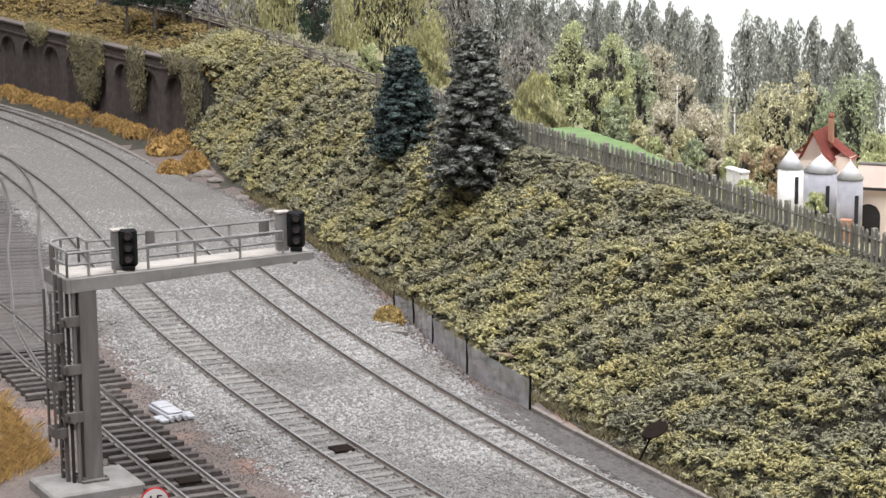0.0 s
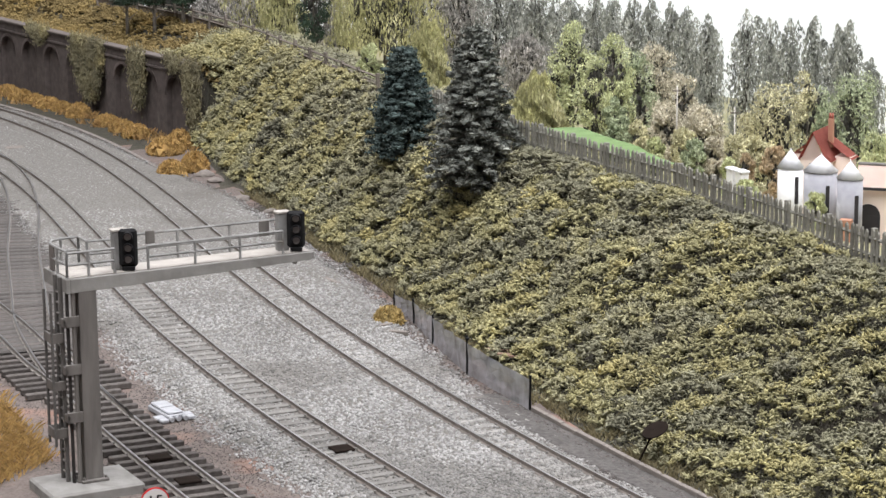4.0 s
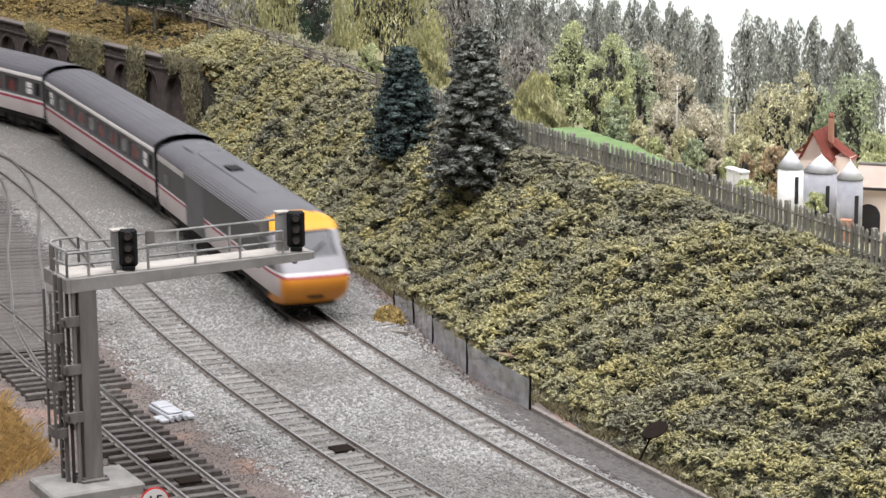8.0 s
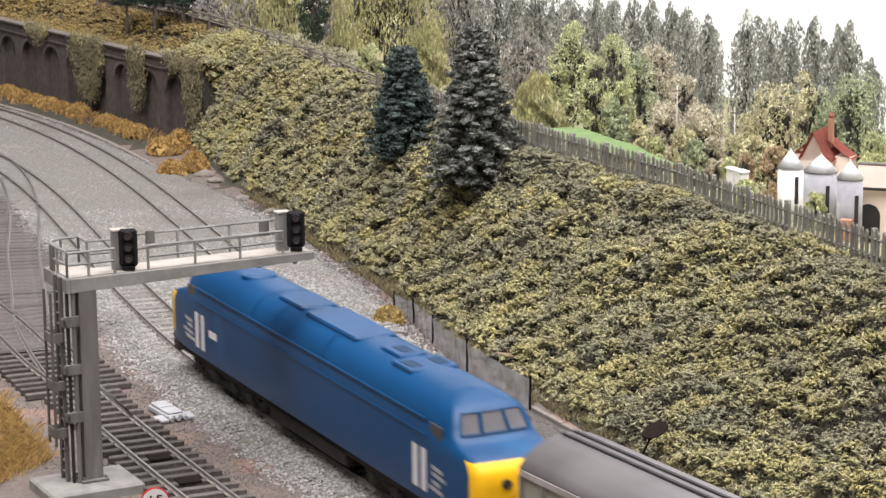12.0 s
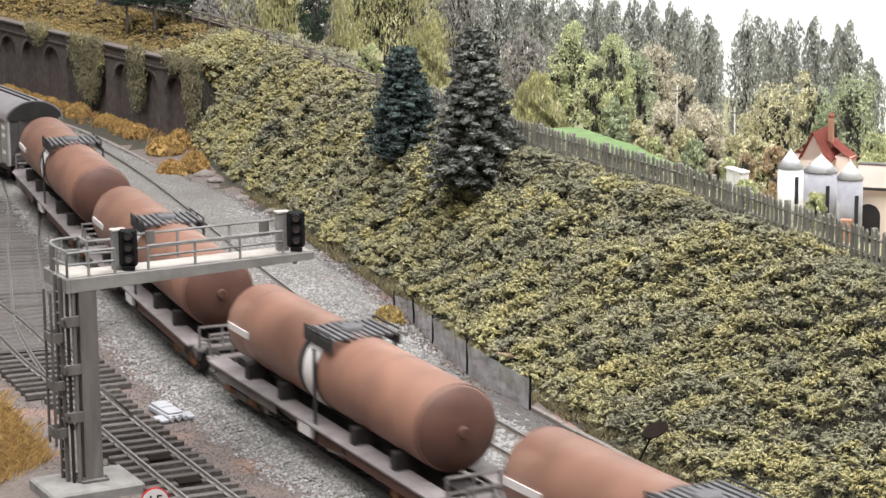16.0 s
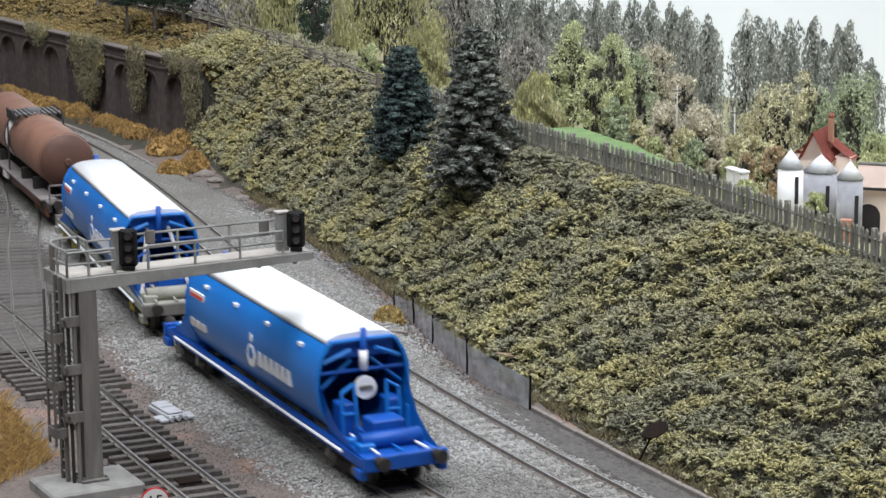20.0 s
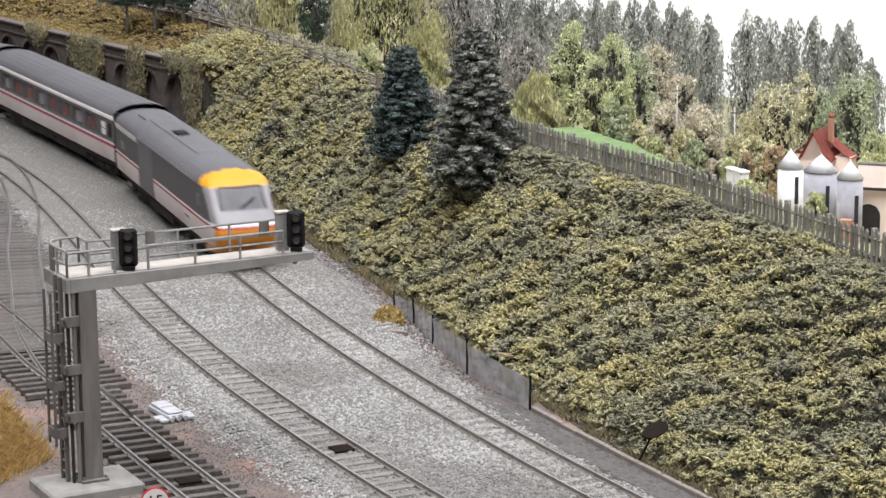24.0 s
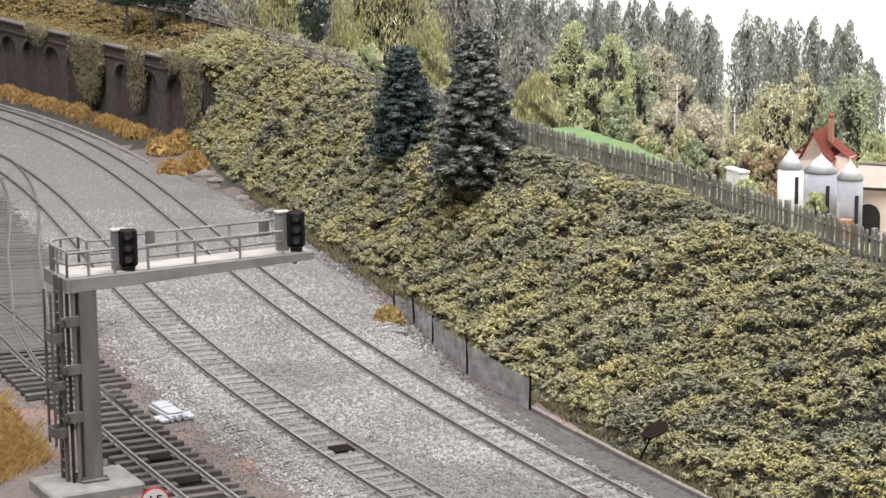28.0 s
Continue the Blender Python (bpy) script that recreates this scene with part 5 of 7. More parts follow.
def woods():
    for rows, nm, lab, m, kind, grp in (
            ([(148, 1577, 31, 7.3), (157, 1555, 31, 7.2), (167, 1530, 28, 8.5), (183, 1459, 39, 9.3), (198, 1473, 32, 7.1), (204, 1427, 37, 8.2), (215, 1401, 41, 6.8),
              (224, 1378, 40, 5.1), (226, 1348, 45, 7.5), (241, 1362, 22, 7.1)], "poplar", "tall grey-green poplar in the row behind the fence", M_POPLAR, "poplar", "poplars"),
            ([(26, 1837, 22, 12.7), (42, 1812, 23, 12.5), (56, 1805, 17, 10.4), (70, 1765, 23, 10.2), (83, 1758, 16, 8.5), (94, 1718, 22, 8.9), (106, 1691, 25, 8.8),
              (118, 1686, 24, 7.8), (128, 1635, 29, 7.9), (140, 1630, 27, 7.5), (176, 1620, 0, 8), (12, 1830, 20, 11), (63, 1790, 4, 11)], "poplar", "tall grey-green poplar in the row behind the fence", M_POPLAR, "poplar", "poplars"),
            ([(76, 1423, 37, 15.6), (98, 1392, 33, 12.9), (87, 1370, 24, 11.1), (67, 1419, 14, 9.8)], "broadleaf_tree", "yellow-green broadleaf tree behind the fence, sunlight painted into its leaves", M_LIME, "round", "broadleaf trees"),
            ([(-36, 1717, 70, 37.6), (-58, 1796, 52, 24.9), (-141, 1846, 53, 25.6), (-117, 1811, 43, 18.8)], "willow", "yellow-green weeping willow above the cutting", M_WILLOW, "willow", "willows"),
            ([(51, 1300, 23, 14.3), (-8, 1490, 30, 13.0)], "willow", "low yellow-green willow beside the conifer", M_WILLOW, "willow", "willows"),
            ([(113, 1430, 24, 13.2), (208, 1224, 34, 16.2), (204, 1258, 17, 11.6), (204, 1306, 19, 10.5)], "broadleaf_tree", "full green broadleaf tree behind the fence", M_GREEN, "round", "broadleaf trees"),
            ([(129, 1468, 21, 11.9), (132, 1335, 18, 10.8), (134, 1256, 12, 13.0), (118, 1285, 10, 10.1), (133, 1225, 12, 11.0)], "bare_tree", "pale tan thinly leaved tree behind the fence", M_TAN, "round", "bare trees"),
            ([(170, 1242, 25, 16.5), (159, 1244, 10, 11.5), (191, 1264, 31, 10.9), (146, 1206, 5, 9.7)], "olive_tree", "olive-brown autumn tree near the houses", M_OLIVE, "round", "autumn trees"),
            ([(-215, 1881, 33, 32.6), (-91, 1747, 40, 12.1), (-193, 1857, 14, 12.9)], "dark_tree", "dark green tree with grey trunks above the wall", M_DARKTREE, "round", "dark trees"),
            ([(14, 1757, 43, 16.2), (57, 1638, 4, 15.1), (-4, 1789, 36, 14.5), (-21, 1832, 32, 12.7), (-81, 1847, 31, 12.8)], "grey_tree", "grey leafless looking tree in the wood", M_GREYTREE, "poplar", "grey trees"),
            ([(89, 1210, 15, 6.4), (120, 1148, 13, 6.1), (90, 1267, 16, 5.8)], "shrub", "grey-green leafy shrub behind the lawn", M_GREEN, "round", "shrubs"),
            ([(97, 1207, 14, 5.6), (117, 1184, 13, 6.0), (149, 1139, 17, 7.4)], "shrub", "olive shrub behind the lawn", M_OLIVE, "round", "shrubs"),
            ([(103, 1171, 10, 4.6), (132, 1113, 10, 3.9), (194, 1089, 18, 6.3)], "shrub", "low light green shrub behind the fence", M_LIME, "round", "shrubs"),
            ([(129, 1149, 14, 6.1), (115, 1242, 17, 8.6)], "shrub", "pale tan twiggy shrub behind the fence", M_TAN, "round", "shrubs"),
            ([(139, 1110, 12, 5.1), (153, 1111, 16, 5.6)], "shrub", "russet orange shrub near the houses", M_RUSSET, "round", "shrubs"),
            ([(-231, 1800, 34, 12.7), (-208, 1775, 36, 14.0), (-186, 1765, 32, 12.0)], "dark_tree", "dark green tree with grey trunks above the wall", M_DARKTREE, "tall", "dark trees"),
            ([(-170, 1850, 16, 16), (-150, 1835, 10, 14)], "grey_tree", "grey leafless looking tree in the wood", M_GREYTREE, "poplar", "grey trees"),
            ([(203, 1131, 18, 9.1), (160, 1028, 9, 4.6), (136, 1075, 6, 5.0), (-43, 1460, 21, 6.7)], "shrub", "low light green shrub behind the fence", M_LIME, "round", "shrubs")):
        for x, y, top, half in rows:
            tree(nm, lab, x, y, top, half, m, kind, grp)
    conifer(17, 1209, 44, 86, 25, M_CONIFER, "tall dark green spruce on the cutting side")
    conifer(-20, 1307, 45, 61, 22.5, M_CONIFER_B, "blue-green bushy spruce on the cutting side")


def gable_roof(name, parent, x0, x1, half, eave, ridge, material, label=""):
    """Two slopes with thickness; the ridge runs along x."""
    bm = bmesh.new()
    va = [bm.verts.new((x0, y, z)) for y, z in ((-half, eave), (0, ridge), (half, eave))]
    vb = [bm.verts.new((x1, y, z)) for y, z in ((-half, eave), (0, ridge), (half, eave))]
    for i in (0, 1):
        bm.faces.new((va[i], va[i + 1], vb[i + 1], vb[i]))
    bmesh.ops.solidify(bm, geom=list(bm.faces), thickness=0.7)
    return part(name, bm, material, parent, label)


def gable(name, parent, x, half, eave, ridge, material):
    bm = bmesh.new()
    f = bm.faces.new([bm.verts.new((x, y, z)) for y, z in ((-half, eave), (0, ridge), (half, eave))])
    bmesh.ops.solidify(bm, geom=[f], thickness=0.6)
    return part(name, bm, material, parent)


def cottages():
    """Red-roofed house, three round kilns with pale conical roofs, a long pink barn."""
    gz = 52.0
    ho = thing("house", "small cream house with steep red tiled roofs and a brick chimney", "house", at(170, 1090, gz, 62))
    # its gable looks towards the line
    part("wall", box(bmesh.new(), -7.5, 12, -6.0, 6.0, -4, 80 - gz), M_HOUSEWALL, ho)
    gable("gable", ho, -7.6, 5.6, 79.6 - gz, 91 - gz, M_HOUSEWALL)
    gable_roof("roof", ho, -9, 13, 7.4, 78.4 - gz, 92.4 - gz, M_TILE, "steep red tiled gable roof")
    gable_roof("cross_roof", ho, 2, 12.5, 15, 79 - gz, 89.5 - gz, M_TILE, "red tiled side roof")
    part("side_wall", box(bmesh.new(), 3, 11.5, -14, 14, -4, 80 - gz), M_HOUSEWALL, ho)
    ch = part("chimney", box(bmesh.new(), 3.2, 5.2, -5.4, -3.0, 84 - gz, 97 - gz, 0.2), M_ORANGEBRICK, ho, "orange brick chimney")
    for y in (-4.8, -3.6):
        part("chimney_pot", rod(bmesh.new(), (4.2, y, 97 - gz), (4.2, y, 99.4 - gz), 0.6, 0.5), M_TILE, ch)
    part("gable_window", box(bmesh.new(), -8.3, -7.4, -1.4, 1.4, 73 - gz, 78 - gz), M_OPEN_SHADE, ho)
    for x, y, eave, apex, rad, m in ((152.4, 1055, 81.5, 89, 5.6, M_WHITEWALL), (162.5, 1035, 83.4, 90.2, 7.2, M_KILN_LITSHADE), (171, 1010, 84.6, 91.5, 5.4, M_KILN_LITSHADE)):
        z = float(hill_z(x - ax(y), y))
        k = thing("kiln", "round kiln with a pale conical roof" if m is M_KILN_LITSHADE else "round white kiln with a pale conical roof", "kiln", at(x, y, z), "kilns")
        part("wall", rod(bmesh.new(), (0, 0, -3), (0, 0, eave - z), rad, rad, 24), m, k)
        part("roof", rod(bmesh.new(), (0, 0, eave - z), (0, 0, apex - z), rad + 0.4, 0.35, 24), M_COWL, k, "pale conical roof")
        part("finial", rod(bmesh.new(), (0, 0, apex - z - 0.6), (0, 0, apex - z + 1.0), 0.3, 0.2, 8), M_WHITEWALL, k)
        part("opening", box(bmesh.new(), 1.2, 2.8, -rad - 0.15, -rad + 1.4, 66 - z, 78 - z), M_OPEN_SHADE, k)
    ba = thing("barn", "long pinkish barn with a shallow tiled roof", "barn", at(186, 1022, 50, -18))
    part("wall", box(bmesh.new(), -8.5, 40, -6, 8, -2, 31), M_HOUSEWALL, ba)
    gable_roof("roof", ba, -9.5, 41, 8.5, 29.5, 38, M_HOUSEWALL, "pinkish shallow roof")
    part("ridge", rod(bmesh.new(), (-9.5, 0, 38.2), (41, 0, 38.2), 0.7), M_CONCRETE, ba)
    part("eave_board", box(bmesh.new(), -9.5, 41, -8.9, -8.3, 28.4, 29.6), M_OPEN_SHADE, ba)
    # dark arch laid on the wall as the shadow of the kiln
    part("archway", rod(bmesh.new(), (-4, -6.4, 17), (-4, -5.0, 17), 5, n=20), M_OPEN_SHADE, ba)
    part("archway", box(bmesh.new(), -9, 1, -6.5, -5.0, -2, 17), M_OPEN_SHADE, ba)
    wb = thing("brick_block", "small orange brick outbuilding beside the kilns", "outbuilding", at(168, 1000, 54, -20))
    part("wall", box(bmesh.new(), -2.6, 2.6, -2, 2, -2, 15, 0.2), M_ORANGEBRICK, wb)
    for x, y, h, w in ((133, 1105, 71.5, 1.6), (136.5, 1098, 71.5, 2.0)):
        z = float(hill_z(x - ax(y), y))
        sh = thing("shed", "small white garden building by the trees", "shed", at(x, y, z, 20), "sheds")
        part("wall", box(bmesh.new(), -w, w, -3, 3, -2, h - z), M_WHITEWALL, sh)
        part("roof", box(bmesh.new(), -w - 0.5, w + 0.5, -3.5, 3.5, h - z, h + 1.1 - z, 0.3), M_COWL, sh)
    for x, y, top in ((119.4, 1230, 93), (148.8, 1230, 81.5)):
        z = float(hill_z(x - ax(y), y))
        po = thing("telegraph_pole", "thin pale telegraph pole", "pole", at(x, y, z), "poles")
        part("shaft", rod(bmesh.new(), (0, 0, -2), (0, 0, top - z), 0.32, 0.26), M_BEIGE, po)
        part("crossarm", box(bmesh.new(), -2.4, 2.4, -0.25, 0.25, top - 3.4 - z, top - 2.8 - z), M_TRUNK, po)


# ---- rolling stock; each vehicle's own space: x forward, origin on the rail tops at its middle ----
def bogie(parent, x, base=34, wheel=6.0, frame_mat=None, axle_mat=None, label=""):
    bm = bmesh.new()
    for y in (-12.6, 12.6):
        box(bm, x - base / 2 - 7, x + base / 2 + 7, y - 1.0, y + 1.0, 6.2, 8.8, 0.3)
        box(bm, x - 7, x + 7, y - 1.3, y + 1.3, 3.0, 6.4, 0.3)
    box(bm, x - 4, x + 4, -12, 12, 6.4, 10.5)
    b = part("bogie", bm, frame_mat or M_UNDER, parent, label)
    for s in (-0.5, 0.5):
        w = bmesh.new()
        for y in (-8.6, 8.6):
            rod(w, (x + base * s, y - 1.1, wheel), (x + base * s, y + 1.1, wheel), wheel, n=20)
        rod(w, (x + base * s, -9, wheel), (x + base * s, 9, wheel), 1.2)
        part("wheelset", w, M_WHEEL, b)
        for y in (-13.4, 13.4):
            part("axlebox", box(bmesh.new(), x + base * s - 2.4, x + base * s + 2.4, y - 1.2, y + 1.2, 4.0, 8.6, 0.4), axle_mat or frame_mat or M_UNDER, b)
            for d in (-3.6, 3.6):
                part("spring", rod(bmesh.new(), (x + base * s + d, y, 3.2), (x + base * s + d, y, 6.6), 1.0), axle_mat or M_UNDER, b)
    return b


ROOF_ARC = [(18.0, 41.0), (17.4, 42.6), (16.0, 44.2), (13.4, 45.7), (9.5, 47.0), (5.0, 47.7), (0.0, 47.9)]


def mirror(half):
    return half + [(-y, z) for y, z in half[::-1] if y > 0.001]


def strip_body(bm, x0, x1, half, mats):
    """A shell between x0 and x1 from half a section (bottom to top centre)."""
    return loft(bm, [x0, x1], lambda x: mirror(half), mats, close=False, cap=False)


def coach_sides(stripes, length):
    """Lower panels, waist stripes, pillars, cantrail and roof of one coach."""
    h = length / 2
    low = bmesh.new()
    strip_body(low, -h, h, [(17.2, 12.6), (17.9, 17.0), (18.0, 21.6), (18.0, 23.4), (18.0, 24.8), (18.0, 26.2), (0.0, 26.2)],
               lambda x, y, z: 3 if abs(y) < 16.8 else (0 if z < 21.6 else 1 if z < 23.4 else 2 if z < 24.8 else 3))
    up = bmesh.new()
    for x0, x1, k in stripes:
        strip_body(up, x0, x1, [(18.0, 36.6), (18.0, 38.4), (18.0, 41.0)], lambda x, y, z, k=k: 0 if z < 38.4 else k)
    roof = bmesh.new()
    strip_body(roof, -h, h, ROOF_ARC, None)
    return low, up, roof


def coach(label, stripe_kind):
    c = thing("passenger_coach", label, "railway coach", group="high speed train")
    L = 298.0
    h = L / 2
    stripes = {"pale": [(-h, h, 1)], "buffet": [(-h, -h + 118, 2), (-h + 118, h, 3)], "first": [(-h, h, 4)]}[stripe_kind]
    low, up, roof = coach_sides(stripes, L)
    part("lower_body", low, [M_CREAM, M_RED, M_WHITE, M_DKGREY], c, "pale pinkish-white lower side with a red waist stripe")
    part("cantrail", up, [M_DKGREY, M_BEIGE, M_YELLOWST, M_REDST, M_PALEYEL], c)
    part("roof", roof, M_ROOF, c, "dark grey ribbed roof")
    for y in (-15.2, -12.2, -8.6, -4.2, 4.2, 8.6, 12.2, 15.2):
        z = float(np.interp(abs(y), [p[0] for p in ROOF_ARC[::-1]], [p[1] for p in ROOF_ARC[::-1]]))
        part("roof_rib", rod(bmesh.new(), (-h + 3, y, z), (h - 3, y, z), 0.38, n=4), M_RIB, c)
    for s in (-1, 1):
        part("end_wall", box(bmesh.new(), s * h - 1.0, s * h + 0.6, -17.6, 17.6, 12.8, 43), M_BLACK, c)
        part("gangway", box(bmesh.new(), s * h - 1, s * h + 6.2, -6.5, 6.5, 13, 41, 0.5), M_BLACK, c, "black corridor bellows")
    # windows between pillars
    n, first = 8, -h + 34
    pitch = (L - 68) / n
    for y in (-17.6, 17.6):
        for k in range(n + 1):
            x = first + k * pitch
            part("pillar", box(bmesh.new(), x - 3.2, x + 3.2, y - 0.4, y + 0.38, 26.1, 36.7), M_DKGREY, c)
            if k < n:
                part("window", box(bmesh.new(), x + 3.2, x + pitch - 3.2, y - 0.15, y + 0.2, 26.2, 36.6), M_GLASS, c, "dark tinted window").visible_shadow = False
        for s in (-1, 1):
            a, b = sorted((s * h, s * (h - 30.8)))
            part("vestibule_side", box(bmesh.new(), a, b, y - 0.4, y + 0.38, 26.1, 36.7), M_DKGREY, c)
            part("door_window", box(bmesh.new(), s * (h - 8) - 3.5, s * (h - 8) + 3.5, y - 0.6, y + 0.6, 27.4, 36.2, 0.2), M_BLACK, c)
            part("frosted_window", box(bmesh.new(), s * (h - 21) - 4.0, s * (h - 21) + 4.0, y - 0.62, y + 0.62, 27.4, 31.0, 0.2), M_WHITE, c, "white frosted pane")
            part("frosted_window", box(bmesh.new(), s * (h - 21) - 4.0, s * (h - 21) + 4.0, y - 0.62, y + 0.62, 31.7, 35.4, 0.2), M_WHITE, c)
    if stripe_kind != "buffet":
        for k in range(16):
            x = first + 7 + k * (L - 82) / 15
            for y in (-12.5, 12.5):
                part("seat", box(bmesh.new(), x - 2.0, x + 2.0, y * 1.12 - 2.4, y * 1.12 + 2.4, 26.1, 33.4, 0.6), M_SEAT if k % 3 else M_LINEN, c)
    part("partition", box(bmesh.new(), -h + 34, h - 34, -1.0, 1.0, 26.1, 36), M_DKGREY, c)
    und = bmesh.new()
    for x0, x1, z0 in ((-76, -40, 4.5), (-36, 4, 5.5), (9, 36, 4.5), (40, 78, 5.0)):
        part("equipment_box", box(bmesh.new(), x0, x1, -15.3, 15.3, z0, 9.2, 0.5), M_UNDER, c, "black underfloor equipment box")
    box(und, -h + 3, h - 3, -15.6, 15.6, 9.0, 12.7)
    part("underframe", und, M_UNDER, c, "black underframe")
    for x in (-105, 105):
        bogie(c, x)
    return c


NOSE_Z = (8.0, 10.5, 12.6, 17.0, 20.0, 22.4, 23.6, 24.8, 27.5, 30.6, 34.0, 37.9, 40.0, 41.0, 42.6, 44.2, 45.7, 47.0, 47.7, 47.9)
NOSE_Y = (16.2, 16.8, 17.2, 17.9, 18.0, 18.0, 18.0, 18.0, 18.0, 18.0, 18.0, 18.0, 18.0, 18.0, 17.4, 16.0, 13.4, 9.5, 5.0, 0.02)


def shaped_end(bm, x_from, tip, zs, ys, narrow, mats, steps=7, cols=6):
    """A loft from x_from to the end profile tip(z); the front is closed across."""
    rows = []
    for i in range(steps + 1):
        s = i / steps
        row = []
        for z, y in zip(zs, ys):
            row.append((x_from + (tip(z) - x_from) * s, y * (1 - narrow * s ** 4), z))
        rows.append([bm.verts.new(p) for p in row] + [bm.verts.new((p[0], -p[1], p[2])) for p in row[::-1]])
    n = len(rows[0])
    for i in range(steps):
        for k in range(n - 1):
            f = bm.faces.new((rows[i][k], rows[i][k + 1], rows[i + 1][k + 1], rows[i + 1][k]))
            f.smooth = True
            f.material_index = mats(*f.calc_center_median())
    last = rows[-1]
    m = n // 2
    # the front face, bowed slightly forward between the two sides
    prev = None
    for k in range(m):
        a, b = last[k].co.copy(), last[n - 1 - k].co.copy()
        line = [last[k]] + [bm.verts.new(a.lerp(b, j / cols) + Vector((narrow * 9 * math.sin(math.pi * j / cols), 0, 0))) for j in range(1, cols)] + [last[n - 1 - k]]
        if prev:
            for j in range(cols):
                f = bm.faces.new((prev[j], prev[j + 1], line[j + 1], line[j]))
                f.smooth = True
                f.material_index = mats(*f.calc_center_median())
        prev = line
    return bm


def power_car(label):
    c = thing("power_car", label, "locomotive", group="high speed train")
    half = list(zip(NOSE_Y, NOSE_Z))
    half[-1] = (0.0, 47.9)
    slots = [M_CREAM, M_RED, M_WHITE, M_DKGREY, M_ROOF, M_NOSE, M_NOSEGLASS, M_ORANGE, M_BEIGE, M_PILLAR, M_UNDER]

    def side(x, y, z):
        if z > 41:
            return 4
        if -50 < x < -8:
            return 3
        if z < 22.4:
            return 0
        if z < 23.6:
            return 1
        if z < 24.8:
            return 2
        if x < -52 and z > 37.9:
            return 8
        return 3

    def tip(z):
        return 133 + float(np.interp(z, (8, 12.6, 18, 23, 27.5, 31, 41, 44, 46, 47.9), (-8, 1, 5, 5, 1, -3.5, -14, -18.5, -23, -32)))

    def nose(x, y, z):
        back = tip(z) - x                              # how far behind the front
        if z > 41.0:
            return 5 if x > 104 else 4
        if z > 30.6:
            if back < 0.4 and abs(y) < 11.6:
                return 6
            return 9 if back < 7.5 else 3
        if z > 24.8:
            return 9 if back < 9.0 else 3
        if z > 23.6:
            return 2
        if z > 22.4:
            return 1
        if z < 12.6 and back > 16:
            return 10
        return 7 if back < 5.0 or z < 12.6 else 0

    bm = bmesh.new()
    loft(bm, [-117, -54, -50, -8, 20, 100], lambda x: mirror(half[2:]), side, close=False, cap=False)
    shaped_end(bm, 100, tip, NOSE_Z, NOSE_Y, 0.15, nose, 16, 12)
    part("body", bm, slots, c, "dark grey body with a white lower side, red stripe and yellow nose")
    part("end_wall", box(bmesh.new(), -117.6, -116.4, -17.4, 17.4, 10, 43), M_BLACK, c)
    part("floor_pan", box(bmesh.new(), -116, 118, -15, 15, 8.2, 12.7), M_UNDER, c)
    part("gangway", box(bmesh.new(), -123, -117, -6.5, 6.5, 13, 41, 0.5), M_BLACK, c)
    part("roof_panel", box(bmesh.new(), -70, 52, -6.5, 6.5, 46.4, 48.2, 0.8), M_ROOF, c)
    part("exhaust", box(bmesh.new(), -22, -8, -3.5, 3.5, 48.0, 49.2, 0.3), M_BLACK, c)
    part("fan_cover", box(bmesh.new(), -96, -76, -8, 8, 46.2, 48.3, 0.6), M_ROOF, c)
    for y in (-1, 1):
        for z in (41.2, 42.2, 43.2, 44.1, 45.0, 45.7):
            yy = float(np.interp(z, [p[1] for p in ROOF_ARC], [p[0] for p in ROOF_ARC]))
            part("louvre", rod(bmesh.new(), (-52, y * yy, z), (98, y * yy, z), 0.42, n=4), M_RIB, c)
        for k in range(22):
            part("grille_bar", box(bmesh.new(), -48, -10, y * 18.0 - 0.2, y * 18.0 + 0.2, 13.6 + 1.25 * k, 14.2 + 1.25 * k), M_RIB, c)
        part("cab_window", box(bmesh.new(), 100, 111, y * 17.9 - 0.3, y * 17.9 + 0.3, 29.5, 36.5, 0.2), M_SCREEN, c)
        part("guard_window", box(bmesh.new(), -100, -88, y * 18.0 - 0.25, y * 18.0 + 0.25, 27, 33, 0.2), M_SCREEN, c)
        part("maker_plate", box(bmesh.new(), 72, 80, y * 18.0 - 0.15, y * 18.0 + 0.15, 18.5, 19.8), M_DKGREY, c)
        part("lamp_cluster", box(bmesh.new(), 134.0, 137.4, y * 10.2 - 2.6, y * 10.2 + 2.6, 18.9, 21.9, 0.5), M_SCREEN, c, "dark lamp cluster")
    part("wiper", rod(bmesh.new(), (131.0, -2, 31.6), (126.6, 7, 36.4), 0.35, n=5), M_BLACK, c, "black windscreen wiper")
    for y in (-1, 1):
        part("screen_frame", rod(bmesh.new(), (130.2, y * 11.4, 30.8), (119.6, y * 10.4, 40.6), 0.45, n=5), M_DKGREY, c)
        part("screen_frame", rod(bmesh.new(), (120.9, 0, 41.0), (119.4, y * 11.0, 40.9), 0.55, n=5), M_DKGREY, c)
        part("marker_lamp", rod(bmesh.new(), (135.6, y * 9.2, 20.4), (138.2, y * 9.0, 20.4), 1.0, n=12), M_BEIGE, c, "round pale marker lamp")
    part("lamp_band", box(bmesh.new(), 136.0, 138.8, -7.6, 7.6, 19.4, 21.6, 0.5), M_NOSE, c)
    part("coupler_cover", box(bmesh.new(), 132.4, 136.2, -4, 4, 12.0, 16.0, 0.7), M_UNDER, c, "black coupling cover")
    part("valance", box(bmesh.new(), 110, 120, -14.5, 14.5, 4.6, 8.4, 0.8), M_UNDER, c, "black front skirt")
